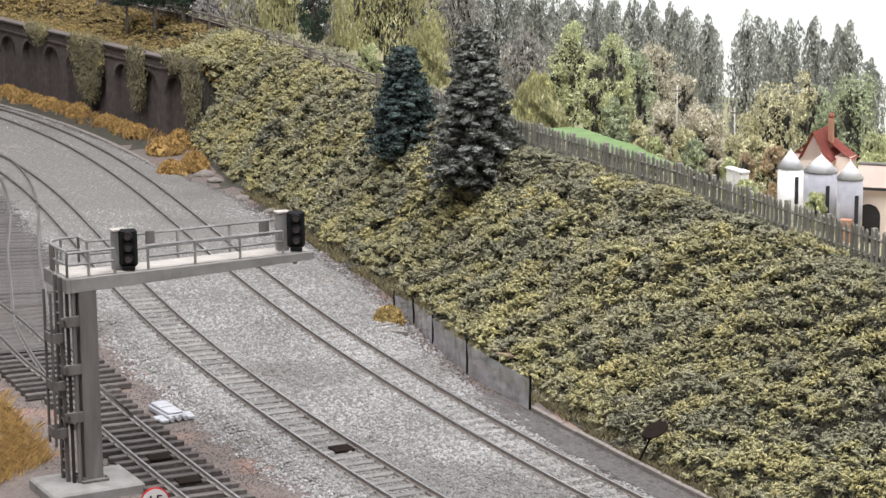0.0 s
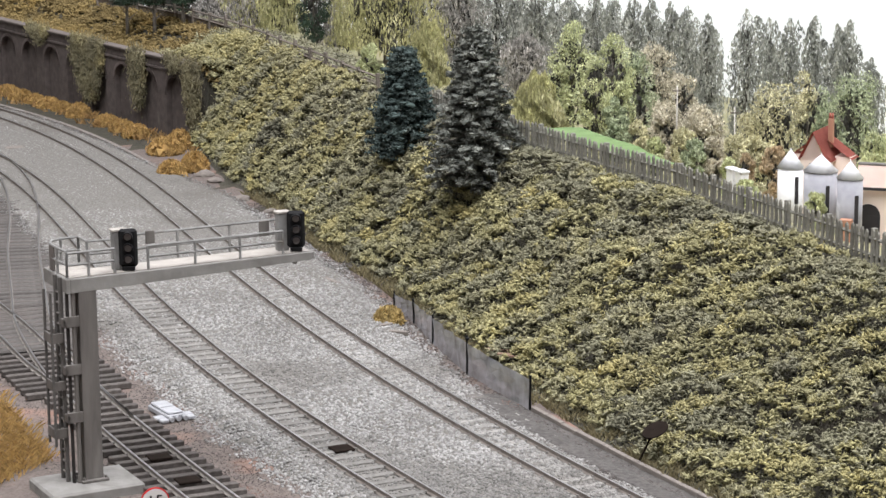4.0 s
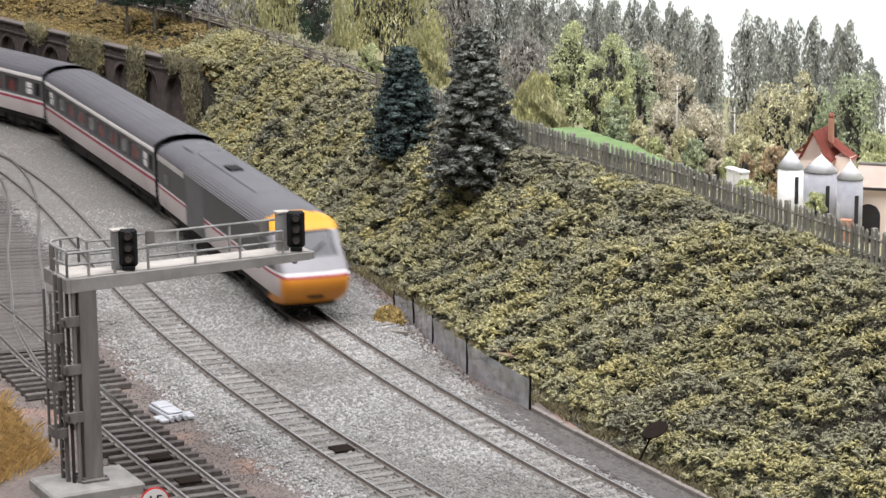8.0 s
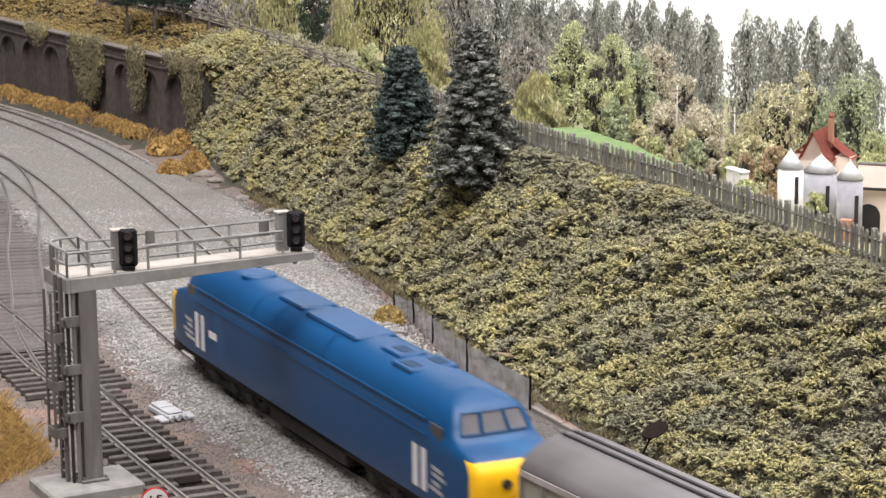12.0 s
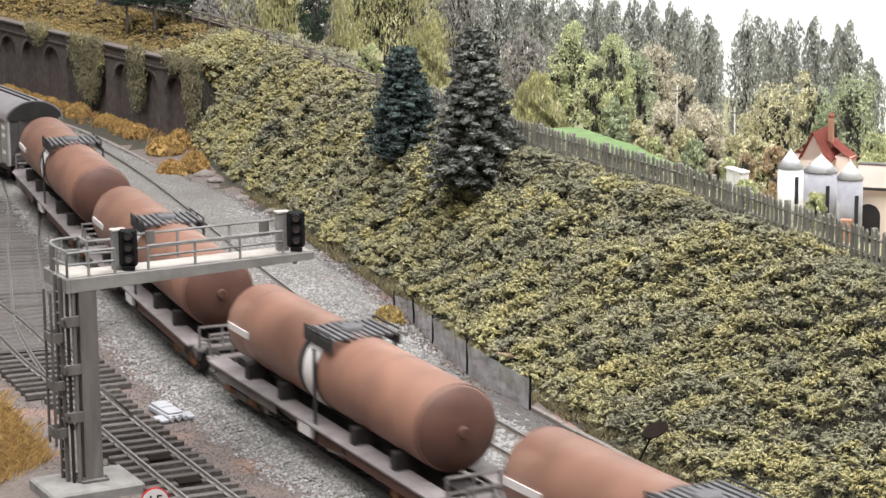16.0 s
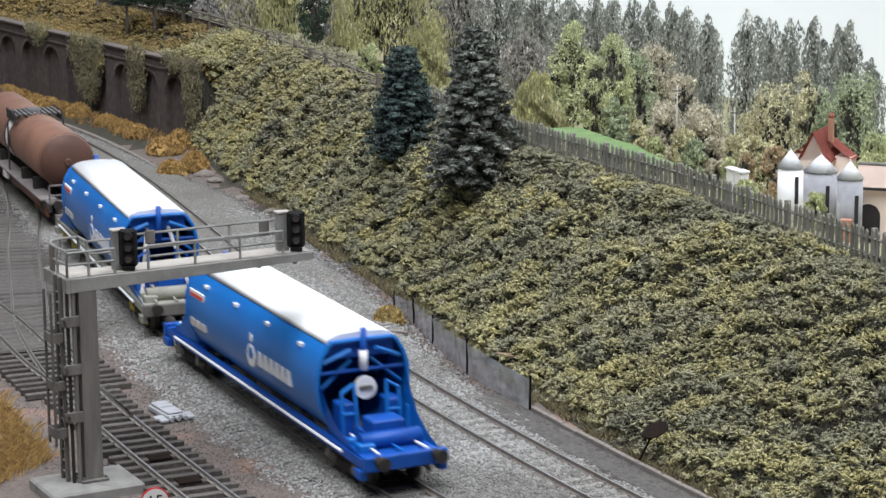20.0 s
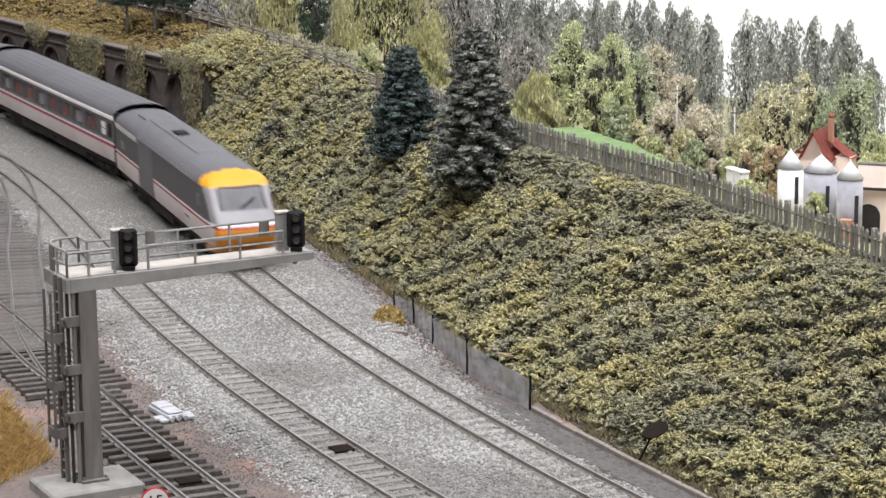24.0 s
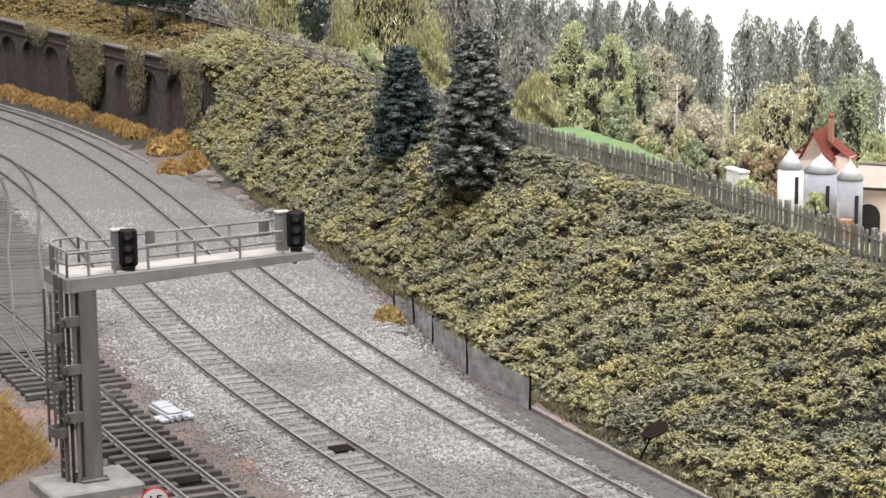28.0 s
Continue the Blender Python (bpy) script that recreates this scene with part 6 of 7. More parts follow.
    part("underframe", box(box(bmesh.new(), -34, 30, -15.5, 15.5, 4.5, 10.5, 0.6), 34, 48, -14, 14, 6, 10.5, 0.6), M_UNDER, c)
    for x in (-68, 80):
        bogie(c, x, 34, 6.7)
    return c


def peak_loco():
    c = thing("diesel_locomotive", "blue diesel locomotive with yellow noses and white markings", "locomotive", group="freight train")
    zs = (12.5, 16.5, 21.0, 26.0, 30.0, 33.0, 34.5, 36.0, 37.2, 39.0, 42.5, 46.5, 48.5, 50.0, 51.0, 51.4)
    ys = (17.0, 17.6, 17.7, 17.7, 17.7, 17.7, 17.6, 17.5, 17.3, 17.0, 16.2, 14.2, 11.6, 8.4, 4.6, 0.02)
    half = list(zip(ys, zs))
    half[-1] = (0.0, 51.4)
    slots = [M_BLUE, M_YELLOW, M_SCREEN]

    def body(x, y, z):
        return 0

    def nose(x, y, z):
        if abs(x) > 143.0 and 16.5 < z < 34.4:
            return 1
        return 0

    def tip(z):
        return float(np.interp(z, (12, 14, 29, 31.5, 33.0, 34.5, 36.0, 37.2, 39.0, 46.5, 48.5, 51.4), (148, 149, 149, 148.6, 147.4, 145.0, 140.5, 135.0, 130.2, 126, 121.5, 113)))
    bm = bmesh.new()
    loft(bm, [-95, -30, 30, 95], lambda x: mirror(half), body, close=False, cap=False)
    shaped_end(bm, 95, tip, zs, ys, 0.13, nose, 10)
    bk = bmesh.new()
    shaped_end(bk, 95, tip, zs, ys, 0.13, nose, 10)
    for v in bk.verts:
        v.co.x = -v.co.x
    part("body", bm, slots, c, "glossy blue body shell")
    part("body_end", bk, slots, c, "blue cab with a yellow nose")
    part("floor_pan", box(bmesh.new(), -142, 142, -15, 15, 9.2, 13.0), M_UNDER, c)

    def cells_at(z, y, k):
        return tip(z) + 1.17 * math.cos(math.pi / 2 * y * k / 14.6) + 0.5, y * k, z

    for s in (-1, 1):
        for y0, y1 in ((-4.6, 4.6), (-12.6, -5.5), (5.5, 12.6)):
            pane = bmesh.new()
            cells = []
            for z, k in ((39.8, 1.0), (46.4, 0.86)):
                cells.append([])
                for j in range(4):
                    y = (y0 + (y1 - y0) * j / 3) * k
                    x = tip(z) + 1.17 * math.cos(math.pi / 2 * y / 14.6) + 0.3
                    cells[-1].append(pane.verts.new((s * x, y, z)))
            for j in range(3):
                pane.faces.new((cells[0][j], cells[0][j + 1], cells[1][j + 1], cells[1][j]))
            bmesh.ops.solidify(pane, geom=list(pane.faces), thickness=0.5)
            part("windscreen", pane, M_PANE, c, "cab windscreen, light on the glass painted as pale grey")
            edge = bmesh.new()
            loop = [cells_at(z, y, k) for z, k, y in ((39.8, 1.0, y0), (39.8, 1.0, y1), (46.4, 0.86, y1), (46.4, 0.86, y0))]
            for a, b in zip(loop, loop[1:] + loop[:1]):
                rod(edge, (s * a[0], a[1], a[2]), (s * b[0], b[1], b[2]), 0.32, n=4)
            part("window_frame", edge, M_BLUE, c)
        for y in (-1, 1):
            part("cab_window", box(bmesh.new(), s * 120 - 4.5, s * 120 + 4.5, y * 16.55 - 0.4, y * 16.55 + 0.4, 36.6, 41.6, 0.3), M_SCREEN, c, "dark cab side window")
            for k in (0, 1):
                for q in (-1.35, 0.0, 1.35):
                    part("marking_bar", box(bmesh.new(), s * (105 + 6.8 * k) + q - 0.5, s * (105 + 6.8 * k) + q + 0.5, y * 17.75 - 0.15, y * 17.75 + 0.15, 16.5, 31.5), M_WHITE, c, "white vertical marking")
            for k in range(4):
                bm = bmesh.new()
                z, d = 18.6 + 2.5 * k, (0.0, 2.2, -2.2, 0.0)[k]
                f = bm.faces.new([bm.verts.new((s * 121 + d + px, y * 17.62, z + pz)) for px, pz in ((-5.5, -0.8), (5.5, 0.0), (5.5, 1.6), (-5.5, 0.8))])
                bmesh.ops.solidify(bm, geom=[f], thickness=0.3)
                part("emblem_bar", bm, M_WHITE, c, "white slanted emblem bar")
            if s > 0:
                part("data_panel", box(bmesh.new(), s * 93 - 4.5, s * 93 + 4.5, y * 17.75 - 0.12, y * 17.75 + 0.12, 24, 27), M_WHITE, c)
            part("headlamp", rod(bmesh.new(), (s * 147.5, y * 8.5, 18.5), (s * 150.0, y * 8.5, 18.5), 1.7, n=12), M_HEAD, c, "round white headlamp")
            part("buffer", rod(bmesh.new(), (s * 144, y * 11.3, 12.5), (s * 154, y * 11.3, 12.5), 1.8, 2.4, 12), M_UNDER, c)
        part("nose_recess", rod(bmesh.new(), (s * 148.6, 5.5, 27.5), (s * 150.4, 5.5, 27.5), 1.7, n=12), M_OPEN_SHADE, c, "dark round socket")
        part("nose_seam", box(bmesh.new(), s * 149.3 - 0.9, s * 149.3 + 0.9, -0.25, 0.25, 15, 33), M_ORANGE, c)
        for y in (-5.8, 5.8):
            part("lamp_bracket", box(bmesh.new(), s * 149.6 - 0.7, s * 149.6 + 0.7, y - 0.6, y + 0.6, 14.6, 17.2), M_UNDER, c)
        for y in (-1, 1):
            part("hose", rod(bmesh.new(), (s * 147, y * 5.0, 11.5), (s * 149, y * 5.4, 5.0), 0.6, n=6), M_UNDER, c)
        part("coupling", box(bmesh.new(), s * 148 - 2.5, s * 148 + 2.5, -1.4, 1.4, 8.4, 11.4, 0.3), M_UNDER, c)
        part("nose_boss", rod(bmesh.new(), (s * 147.5, 0, 24), (s * 150.6, 0, 24), 3.4, 2.9, 16), M_YELLOW, c)
        part("buffer_beam", box(bmesh.new(), s * 144 - 3, s * 144 + 3, -16, 16, 8, 12.8, 0.3), M_UNDER, c)
    part("roof_hatch", box(bmesh.new(), -34, 14, -8.5, 8.5, 49.0, 51.6, 0.6), M_BLUE, c)
    part("roof_hatch", box(bmesh.new(), 20, 44, -7.5, 7.5, 49.4, 51.75, 0.6), M_BLUE, c)
    part("roof_fan", rod(bmesh.new(), (84, 0, 50.2), (84, 0, 51.9), 7.5, 7.0, 20), M_BLUE, c)
    part("fan_grille", rod(bmesh.new(), (84, 0, 51.3), (84, 0, 52.1), 5.4, 5.2, 16), M_BLUE, c)
    for x0, x1, y0, y1 in ((-66, -50, -5.5, 5.5), (-84, -68, -9.5, -1), (-84, -68, 1, 9.5)):
        part("boiler_port", box(bmesh.new(), x0, x1, y0, y1, 48.2, 51.9 if abs(y0 + y1) < 1 else 51.2, 0.5), M_BLUE, c)
        part("port_grille", box(bmesh.new(), x0 + 3, x1 - 3, (y0 + y1) / 2 - 2.5, (y0 + y1) / 2 + 2.5, 49, 52.1 if abs(y0 + y1) < 1 else 51.4, 0.2), M_BLUE_INK, c)
    for x in (-20, 30, 52):
        part("roof_seam", loft(bmesh.new(), [x - 0.5, x + 0.5], lambda q: mirror([(yy * 1.004 + 0.2, zz + 0.25) for yy, zz in half[-8:-1]] + [(0.0, 51.65)]), None, close=False, cap=False), M_BLUE, c)
    for y in (-1, 1):
        part("roof_rib", box(bmesh.new(), -112, 112, y * 16.9 - 0.35, y * 16.9 + 0.35, 41.3, 42.1), M_BLUE, c)
        part("gutter", box(bmesh.new(), -114, 114, y * 17.7 - 0.3, y * 17.7 + 0.3, 36.2, 36.9), M_BLUE, c)
    part("underframe", box(box(bmesh.new(), -38, 38, -15, 15, 4.0, 11.0, 0.6), -140, 140, -13, 13, 8.4, 12.2), M_UNDER, c)
    for x in (-91, 91):
        bogie(c, x, 62, 7.0)
        bogie(c, x, 22, 6.0)
    return c


def van():
    c = thing("bogie_van", "long grey bogie van with ribbed sides and yellow lettered panels", "railway wagon", group="freight train")
    L, h = 280.0, 140.0
    part("body", box(bmesh.new(), -h, h, -17.0, 17.0, 11.5, 41.5), M_VANGREY, c)
    arc = [(18.0, 40.0), (18.0, 42.2), (16.2, 44.6), (12.5, 47.4), (7.5, 49.6), (1.8, 50.6), (0.0, 50.6)]
    part("roof", loft(bmesh.new(), [-h - 1, h + 1], lambda x: mirror(arc), None, close=True, cap=True), M_VANROOF, c, "weathered grey curved roof")
    for y in (-2.2, 2.2):
        part("roof_ridge", box(bmesh.new(), -h, h, y - 0.6, y + 0.6, 50.2, 51.3), M_TANKBLACK, c, "dark ridge strip")
    n = 22
    pitch = L / n
    for y in (-1, 1):
        part("gutter", box(bmesh.new(), -h, h, y * 18.0 - 0.4, y * 18.0 + 0.4, 39.4, 41.4), M_VANPALE, c, "pale streaked gutter")
        part("sole", box(bmesh.new(), -h, h, y * 16.8 - 0.6, y * 16.8 + 0.6, 8.8, 11.8), M_UNDER, c)
        for k in range(n + 1):
            part("rib", box(bmesh.new(), -h + k * pitch - 0.9, -h + k * pitch + 0.9, y * 17.6 - 0.7, y * 17.6 + 0.7, 11.6, 39.6), M_VANGREY, c)
        for k in range(n):
            x = -h + (k + 0.5) * pitch
            yellow = 5 <= k <= 15
            part("panel", box(bmesh.new(), x - pitch / 2 + 1, x + pitch / 2 - 1, y * 17.1 - 0.25, y * 17.1 + 0.25, 26.0 if yellow else 12.4, 38.8), M_VANYEL if yellow else M_VANPANEL, c,
                 "yellow panel" if yellow else "pale grey panel")
            if yellow:
                part("panel", box(bmesh.new(), x - pitch / 2 + 1, x + pitch / 2 - 1, y * 17.1 - 0.25, y * 17.1 + 0.25, 12.4, 25.6), M_VANPANEL, c)
                for dx, dz, w, t in ((0.0, 32.4, 2.7, 1.5),):
                    part("letter_bar", box(bmesh.new(), x + dx - w, x + dx + w, y * 17.4 - 0.1, y * 17.4 + 0.1, dz - t, dz + t), M_INK, c, "dark lettering bar")
            else:
                for z in (33.5, 28.5, 18.0):
                    if random.random() < 0.6:
                        part("data_bar", box(bmesh.new(), x - 3.4, x + 3.2, y * 17.4 - 0.1, y * 17.4 + 0.1, z, z + 2.2), M_WHITE, c, "white stencil bar")
    for s in (-1, 1):
        part("end_panel", box(bmesh.new(), s * h - 0.5, s * h + 0.5, -16.6, 16.6, 12.2, 40.5, 0.2), M_VANEND, c, "dark grey end panel")
        arch = bmesh.new()
        f = arch.faces.new([arch.verts.new((s * (h + 1.3), q[0] * 0.95, q[1] - 0.8)) for q in mirror(arc)])
        bmesh.ops.solidify(arch, geom=[f], thickness=0.5)
        part("end_arch", arch, M_VANEND, c, "dark arched end under the roof")
        for y in (-9, 0, 9):
            part("end_rib", box(bmesh.new(), s * h - 1.1, s * h + 1.1, y - 0.9, y + 0.9, 11.5, 41), M_VANEND, c)
        for y in (-1, 1):
            part("end_brace", rod(bmesh.new(), (s * (h + 0.9), y * 15.5, 13), (s * (h + 0.9), y * 3.0, 39), 0.8, n=5), M_UNDER, c)
            part("corner_post", box(bmesh.new(), s * h - 0.9, s * h + 0.9, y * 16.6 - 0.8, y * 16.6 + 0.8, 11.5, 41), M_VANPALE, c)
        for y in (-1, 1):
            part("buffer", rod(bmesh.new(), (s * h, y * 11.3, 13.5), (s * (h + 8), y * 11.3, 13.5), 1.6, 2.6, 12), M_UNDER, c)
    part("underframe", box(bmesh.new(), -60, 60, -9, 9, 6, 11.6, 0.5), M_UNDER, c)
    for x in (-105, 105):
        bogie(c, x, 24, 6.0)
    return c


def tank_wagon(label):
    c = thing("tank_wagon", label, "railway wagon", group="tank wagons")
    h, zc, r = 90.0, 33.0, 15.9
    # slightly sagging barrel with domed ends
    prof = [(-h - 5.0, 3.0), (-h - 3.6, 9.5), (-h - 1.4, 14.2), (-h, r - 0.7), (-h + 1.2, r), (-20, r), (20, r), (h - 1.2, r), (h, r - 0.7), (h + 1.4, 14.2), (h + 3.6, 9.5), (h + 5.0, 3.0)]
    bm = bmesh.new()
    loft(bm, range(len(prof)), lambda i: [(prof[i][1] * math.cos(a), zc + prof[i][1] * math.sin(a), prof[i][0]) for a in np.linspace(0, 2 * math.pi, 40, endpoint=False)],
         lambda x, y, z: 1 if abs(x) > h - 0.3 else 0)
    part("barrel", bm, [M_TANK, M_TANKEND], c, "rusty brown cylindrical tank barrel")
    for s in (-1, 1):
        part("end_boss", rod(bmesh.new(), (s * (h + 4.4), 0, zc), (s * (h + 6.4), 0, zc), 2.6, 1.8, 12), M_TANKEND, c)
        band = bmesh.new()
        for a in np.linspace(0, 2 * math.pi, 40, endpoint=False):
            b = a + 2 * math.pi / 40
            rod(band, (s * (h - 1), (r - 0.4) * math.cos(a), zc + (r - 0.4) * math.sin(a)), (s * (h - 1), (r - 0.4) * math.cos(b), zc + (r - 0.4) * math.sin(b)), 0.5, n=4, caps=False)
        part("end_seam", band, M_TANKEND, c)
    for x in (-70, -46, -24, 30, 52, 74):               # welded plate seams
        ring = bmesh.new()
        for a in np.linspace(0, 2 * math.pi, 32, endpoint=False):
            b = a + 2 * math.pi / 32
            rod(ring, (x, (r - 0.12) * math.cos(a), zc + (r - 0.12) * math.sin(a)), (x, (r - 0.12) * math.cos(b), zc + (r - 0.12) * math.sin(b)), 0.22, n=4, caps=False)
        part("plate_seam", ring, M_TANK, c)
    for y in (-1, 1):
        part("frame_plate", box(bmesh.new(), -28, 1.5, y * 15.9 - 0.4, y * 15.9 + 0.4, 7.6, 14.4, 0.2), M_TANKEND, c, "rusty brown frame plate")
        part("brake_lever", rod(bmesh.new(), (-40, y * 16.2, 10.5), (-14, y * 16.2, 7.6), 0.5, n=5), M_SOLEBAR, c)
        part("hand_wheel", rod(bmesh.new(), (46, y * 16.0, 9.5), (46, y * 16.9, 9.5), 3.2, n=16), M_SOLEBAR, c, "round brake hand wheel")
        for x in (-58, 58):
            part("truss", rod(bmesh.new(), (x, y * 15.2, 10.4), (x * 0.45, y * 13.0, 6.6), 0.7, n=5), M_UNDER, c)
    # strap at mid length, white on the sides
    for x0, x1, dark in ((9.0, 13.5, True), (-3.0, 9.0, False)):
        strap = bmesh.new()
        loft(strap, [x0, x1], lambda x: [((r + 0.4) * math.cos(a), zc + (r + 0.4) * math.sin(a)) for a in np.linspace(-0.9, math.pi + 0.9, 36)],
             lambda x, y, z, dark=dark: 0 if dark or z > zc + 11.5 else 1, close=False, cap=False)
        part("ladder_band" if dark else "strap", strap, [M_TANKBLACK, M_WHITE], c, "black band beside the strap" if dark else "white spill strap round the middle")
    # hatch, walkway
    part("manlid", rod(bmesh.new(), (-1, 0, zc + r - 1), (-1, 0, zc + r + 1.9), 4.6, 4.2, 16), M_SLAT, c)
    for k in range(10):
        y = -13.0 + 26.0 * k / 9
        part("walkway_slat", box(bmesh.new(), -14, 12, y - 0.75, y + 0.75, zc + r - 0.6, zc + r + 0.4), M_SLAT, c)
    for y in (-15, -7, 7, 15):
        part("walkway_bearer", box(bmesh.new(), -13.5, 11.5, y * 0.93 - 0.5, y * 0.93 + 0.5, zc + r - 4.2 if abs(y) > 10 else zc + r - 1.5, zc + r - 0.8), M_TANKBLACK, c)
    for y in (-14.2, 14.2):
        part("walkway_rail", rod(bmesh.new(), (-13, y, zc + r + 1.5), (11, y, zc + r + 1.5), 0.4, n=5), M_TANKBLACK, c)
        for x in (-13, -1, 11):
            part("rail_post", rod(bmesh.new(), (x, y, zc + r - 2), (x, y, zc + r + 1.5), 0.4, n=5), M_TANKBLACK, c)
    for y in (-1, 1):
        part("ladder", box(bmesh.new(), -4.5, -2.5, y * 16.7 - 0.4, y * 16.7 + 0.4, 8, zc + 11, 0.1), M_TANKBLACK, c)
        part("label_board", box(bmesh.new(), 66, 88, y * 15.95 - 0.35, y * 15.95 + 0.35, zc - 0.8, zc + 2.0), M_WHITE, c, "white label board")
        part("solebar", box(bmesh.new(), -112, 112, y * 14.6 - 1.2, y * 14.6 + 1.2, 10.2, 14.6, 0.3), M_SOLEBAR, c)
        part("walk_edge", box(bmesh.new(), -106, 106, y * 14.2 - 4.6, y * 14.2 + 4.6, 13.8, 14.9, 0.2), M_DECKSTEEL, c, "lilac-grey deck plate")
        part("side_sheet", box(bmesh.new(), -98, -34, y * 17.4 - 0.4, y * 17.4 + 0.4, 9.4, 14.0, 0.2), M_TANKEND, c, "brown frame side sheet")
        part("side_sheet", box(bmesh.new(), 34, 98, y * 17.4 - 0.4, y * 17.4 + 0.4, 9.4, 14.0, 0.2), M_SOLEBAR, c)
        part("white_patch", box(bmesh.new(), -3.0, 9.0, y * 18.9 - 0.2, y * 15.9 + 0.2, 9.6, 14.4), M_WHITE, c)
        for x in (-70, -35, 35, 70):
            part("saddle", box(bmesh.new(), x - 2.2, x + 2.2, y * 11 - 4.5, y * 11 + 4.5, 14.2, 21.5, 0.3), M_UNDER, c)
        for s in (-1, 1):
            part("buffer", rod(bmesh.new(), (s * 112, y * 11.3, 13.2), (s * 119, y * 11.3, 13.2), 1.6, 2.6, 12), M_UNDER, c)
    for s in (-1, 1):
        part("end_platform", box(bmesh.new(), s * 111 - 3, s * 111 + 3, -16.5, 16.5, 12.8, 14.6, 0.3), M_SOLEBAR, c)
        for z in (18.0, 23.5):
            part("end_rail", rod(bmesh.new(), (s * 113, -15, z), (s * 113, 15, z), 0.55, n=6), M_SOLEBAR, c)
        for y in (-15, -5, 5, 15):
            part("rail_post", rod(bmesh.new(), (s * 113, y, 14), (s * 113, y, 23.5), 0.55, n=6), M_SOLEBAR, c)
    part("underframe", box(box(bmesh.new(), -110, 110, -4, 4, 9, 14), -30, 30, -12, 12, 5.5, 9.5, 0.5), M_UNDER, c)
    for x in (-82, 82):
        bogie(c, x, 26, 6.0, M_SOLEBAR, M_ORG)
    return c


def hopper(label, axle, frame, with_disc):
    c = thing("hopper_wagon", label, "railway wagon", group="hopper wagons")
    h = 75.0
    half = [(8.0, 11.0), (13.5, 16.0), (17.2, 23.0), (18.4, 30.0), (18.2, 36.0), (16.6, 42.0), (13.6, 46.6), (12.0, 47.8)]
    body = bmesh.new()
    strip = half + [(0.0, 48.0)]
    loft(body, [-h, -38, 0, 38, h], lambda x: mirror(strip), None, close=False, cap=False)
    part("body", body, M_BLUE_BRIGHT, c, "bright blue rounded hopper side")
    top = [(13.8, 46.9), (13.0, 48.6), (9.0, 50.2), (0.0, 50.8)]
    part("top_sheet", loft(bmesh.new(), [-h + 2, h - 2], lambda x: mirror(top), None, close=True, cap=True), M_TOPWHITE, c, "white top sheet")
    for y in (-1, 1):
        for k in range(4):
            part("rail_stop", box(bmesh.new(), -54 + 36 * k - 1.5, -54 + 36 * k + 1.5, y * 16.4 - 0.8, y * 16.4 + 0.8, 42.5, 43.8), M_TOPWHITE, c)
        part("solebar", box(bmesh.new(), -114, 114, y * 14.5 - 1.3, y * 14.5 + 1.3, 9.2, 13.0, 0.3), M_BLUE_DEEP if with_disc else M_DUSTY, c)
        part("foot_rail", rod(bmesh.new(), (-96, y * 17.6, 12.5), (96, y * 17.6, 12.5), 0.6, n=6), M_TOPWHITE, c)
        part("emblem", rod(bmesh.new(), (-4, y * 17.2, 27.5), (-4, y * 18.6, 27.5), 4.6, n=20), M_TOPWHITE, c, "white ring emblem")
        part("emblem_centre", rod(bmesh.new(), (-4, y * 18.3, 28.5), (-4, y * 18.8, 28.5), 2.4, n=20), M_BLUE_BRIGHT, c)
        part("emblem_dot", rod(bmesh.new(), (-4, y * 17.6, 34.6), (-4, y * 18.5, 34.6), 1.7, n=12), M_TOPWHITE, c)
        for k in range(6):
            x = 14 + 6.2 * k
            part("letter_bar", box(bmesh.new(), -x - 2.0, -x + 2.0, y * 18.1 - 0.45, y * 18.1 + 0.45, 25.0, 31.0), M_TOPWHITE, c, "white lettering bar")
        part("red_label", box(bmesh.new(), 54, 72, y * 17.3 - 0.8, y * 17.3 + 0.8, 35.5, 39.5), M_TOPWHITE, c, "white and red label")
        part("label_stripe", box(bmesh.new(), 55, 71, y * 17.4 - 0.9, y * 17.4 + 0.9, 36.8, 38.4), M_REDST, c)
        for k in range(3):
            part("data_bar", box(bmesh.new(), 52 + 7 * k, 57 + 7 * k, y * 17.7 - 0.8, y * 17.7 + 0.8, 24, 27), M_BEIGE, c)
    for s in (-1, 1):
        # open end: a deep slope sheet behind a bow-shaped rim and struts
        rim = bmesh.new()
        pts = mirror(half + [(0.0, 48.0)])
        for a, b in zip(pts[:-1], pts[1:]):
            rod(rim, (s * h, a[0], a[1]), (s * h, b[0], b[1]), 0.9, n=6)
        part("end_rim", rim, M_BLUE_BRIGHT, c)
        # slope sheet in the darkened blue, so the recess looks shaded
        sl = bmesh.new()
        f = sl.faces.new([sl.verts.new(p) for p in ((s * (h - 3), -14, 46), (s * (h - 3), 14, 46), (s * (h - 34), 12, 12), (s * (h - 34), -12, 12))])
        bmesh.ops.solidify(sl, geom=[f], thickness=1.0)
        part("slope_sheet", sl, M_BLUE_SHADE, c)
        for y in (-1, 1):
            wing = bmesh.new()
            f = wing.faces.new([wing.verts.new(q) for q in ((s * (h - 1), y * 17.9, 36), (s * (h - 1), y * 14.0, 13), (s * (h + 36), y * 15.2, 13), (s * (h + 25), y * 15.8, 15.5), (s * (h + 13), y * 16.6, 20.5), (s * (h + 5), y * 17.4, 28))])
            bmesh.ops.solidify(wing, geom=[f], thickness=0.8)
            part("side_wing", wing, M_BLUE_BRIGHT, c, "swept blue side plate")
            hoop = bmesh.new()
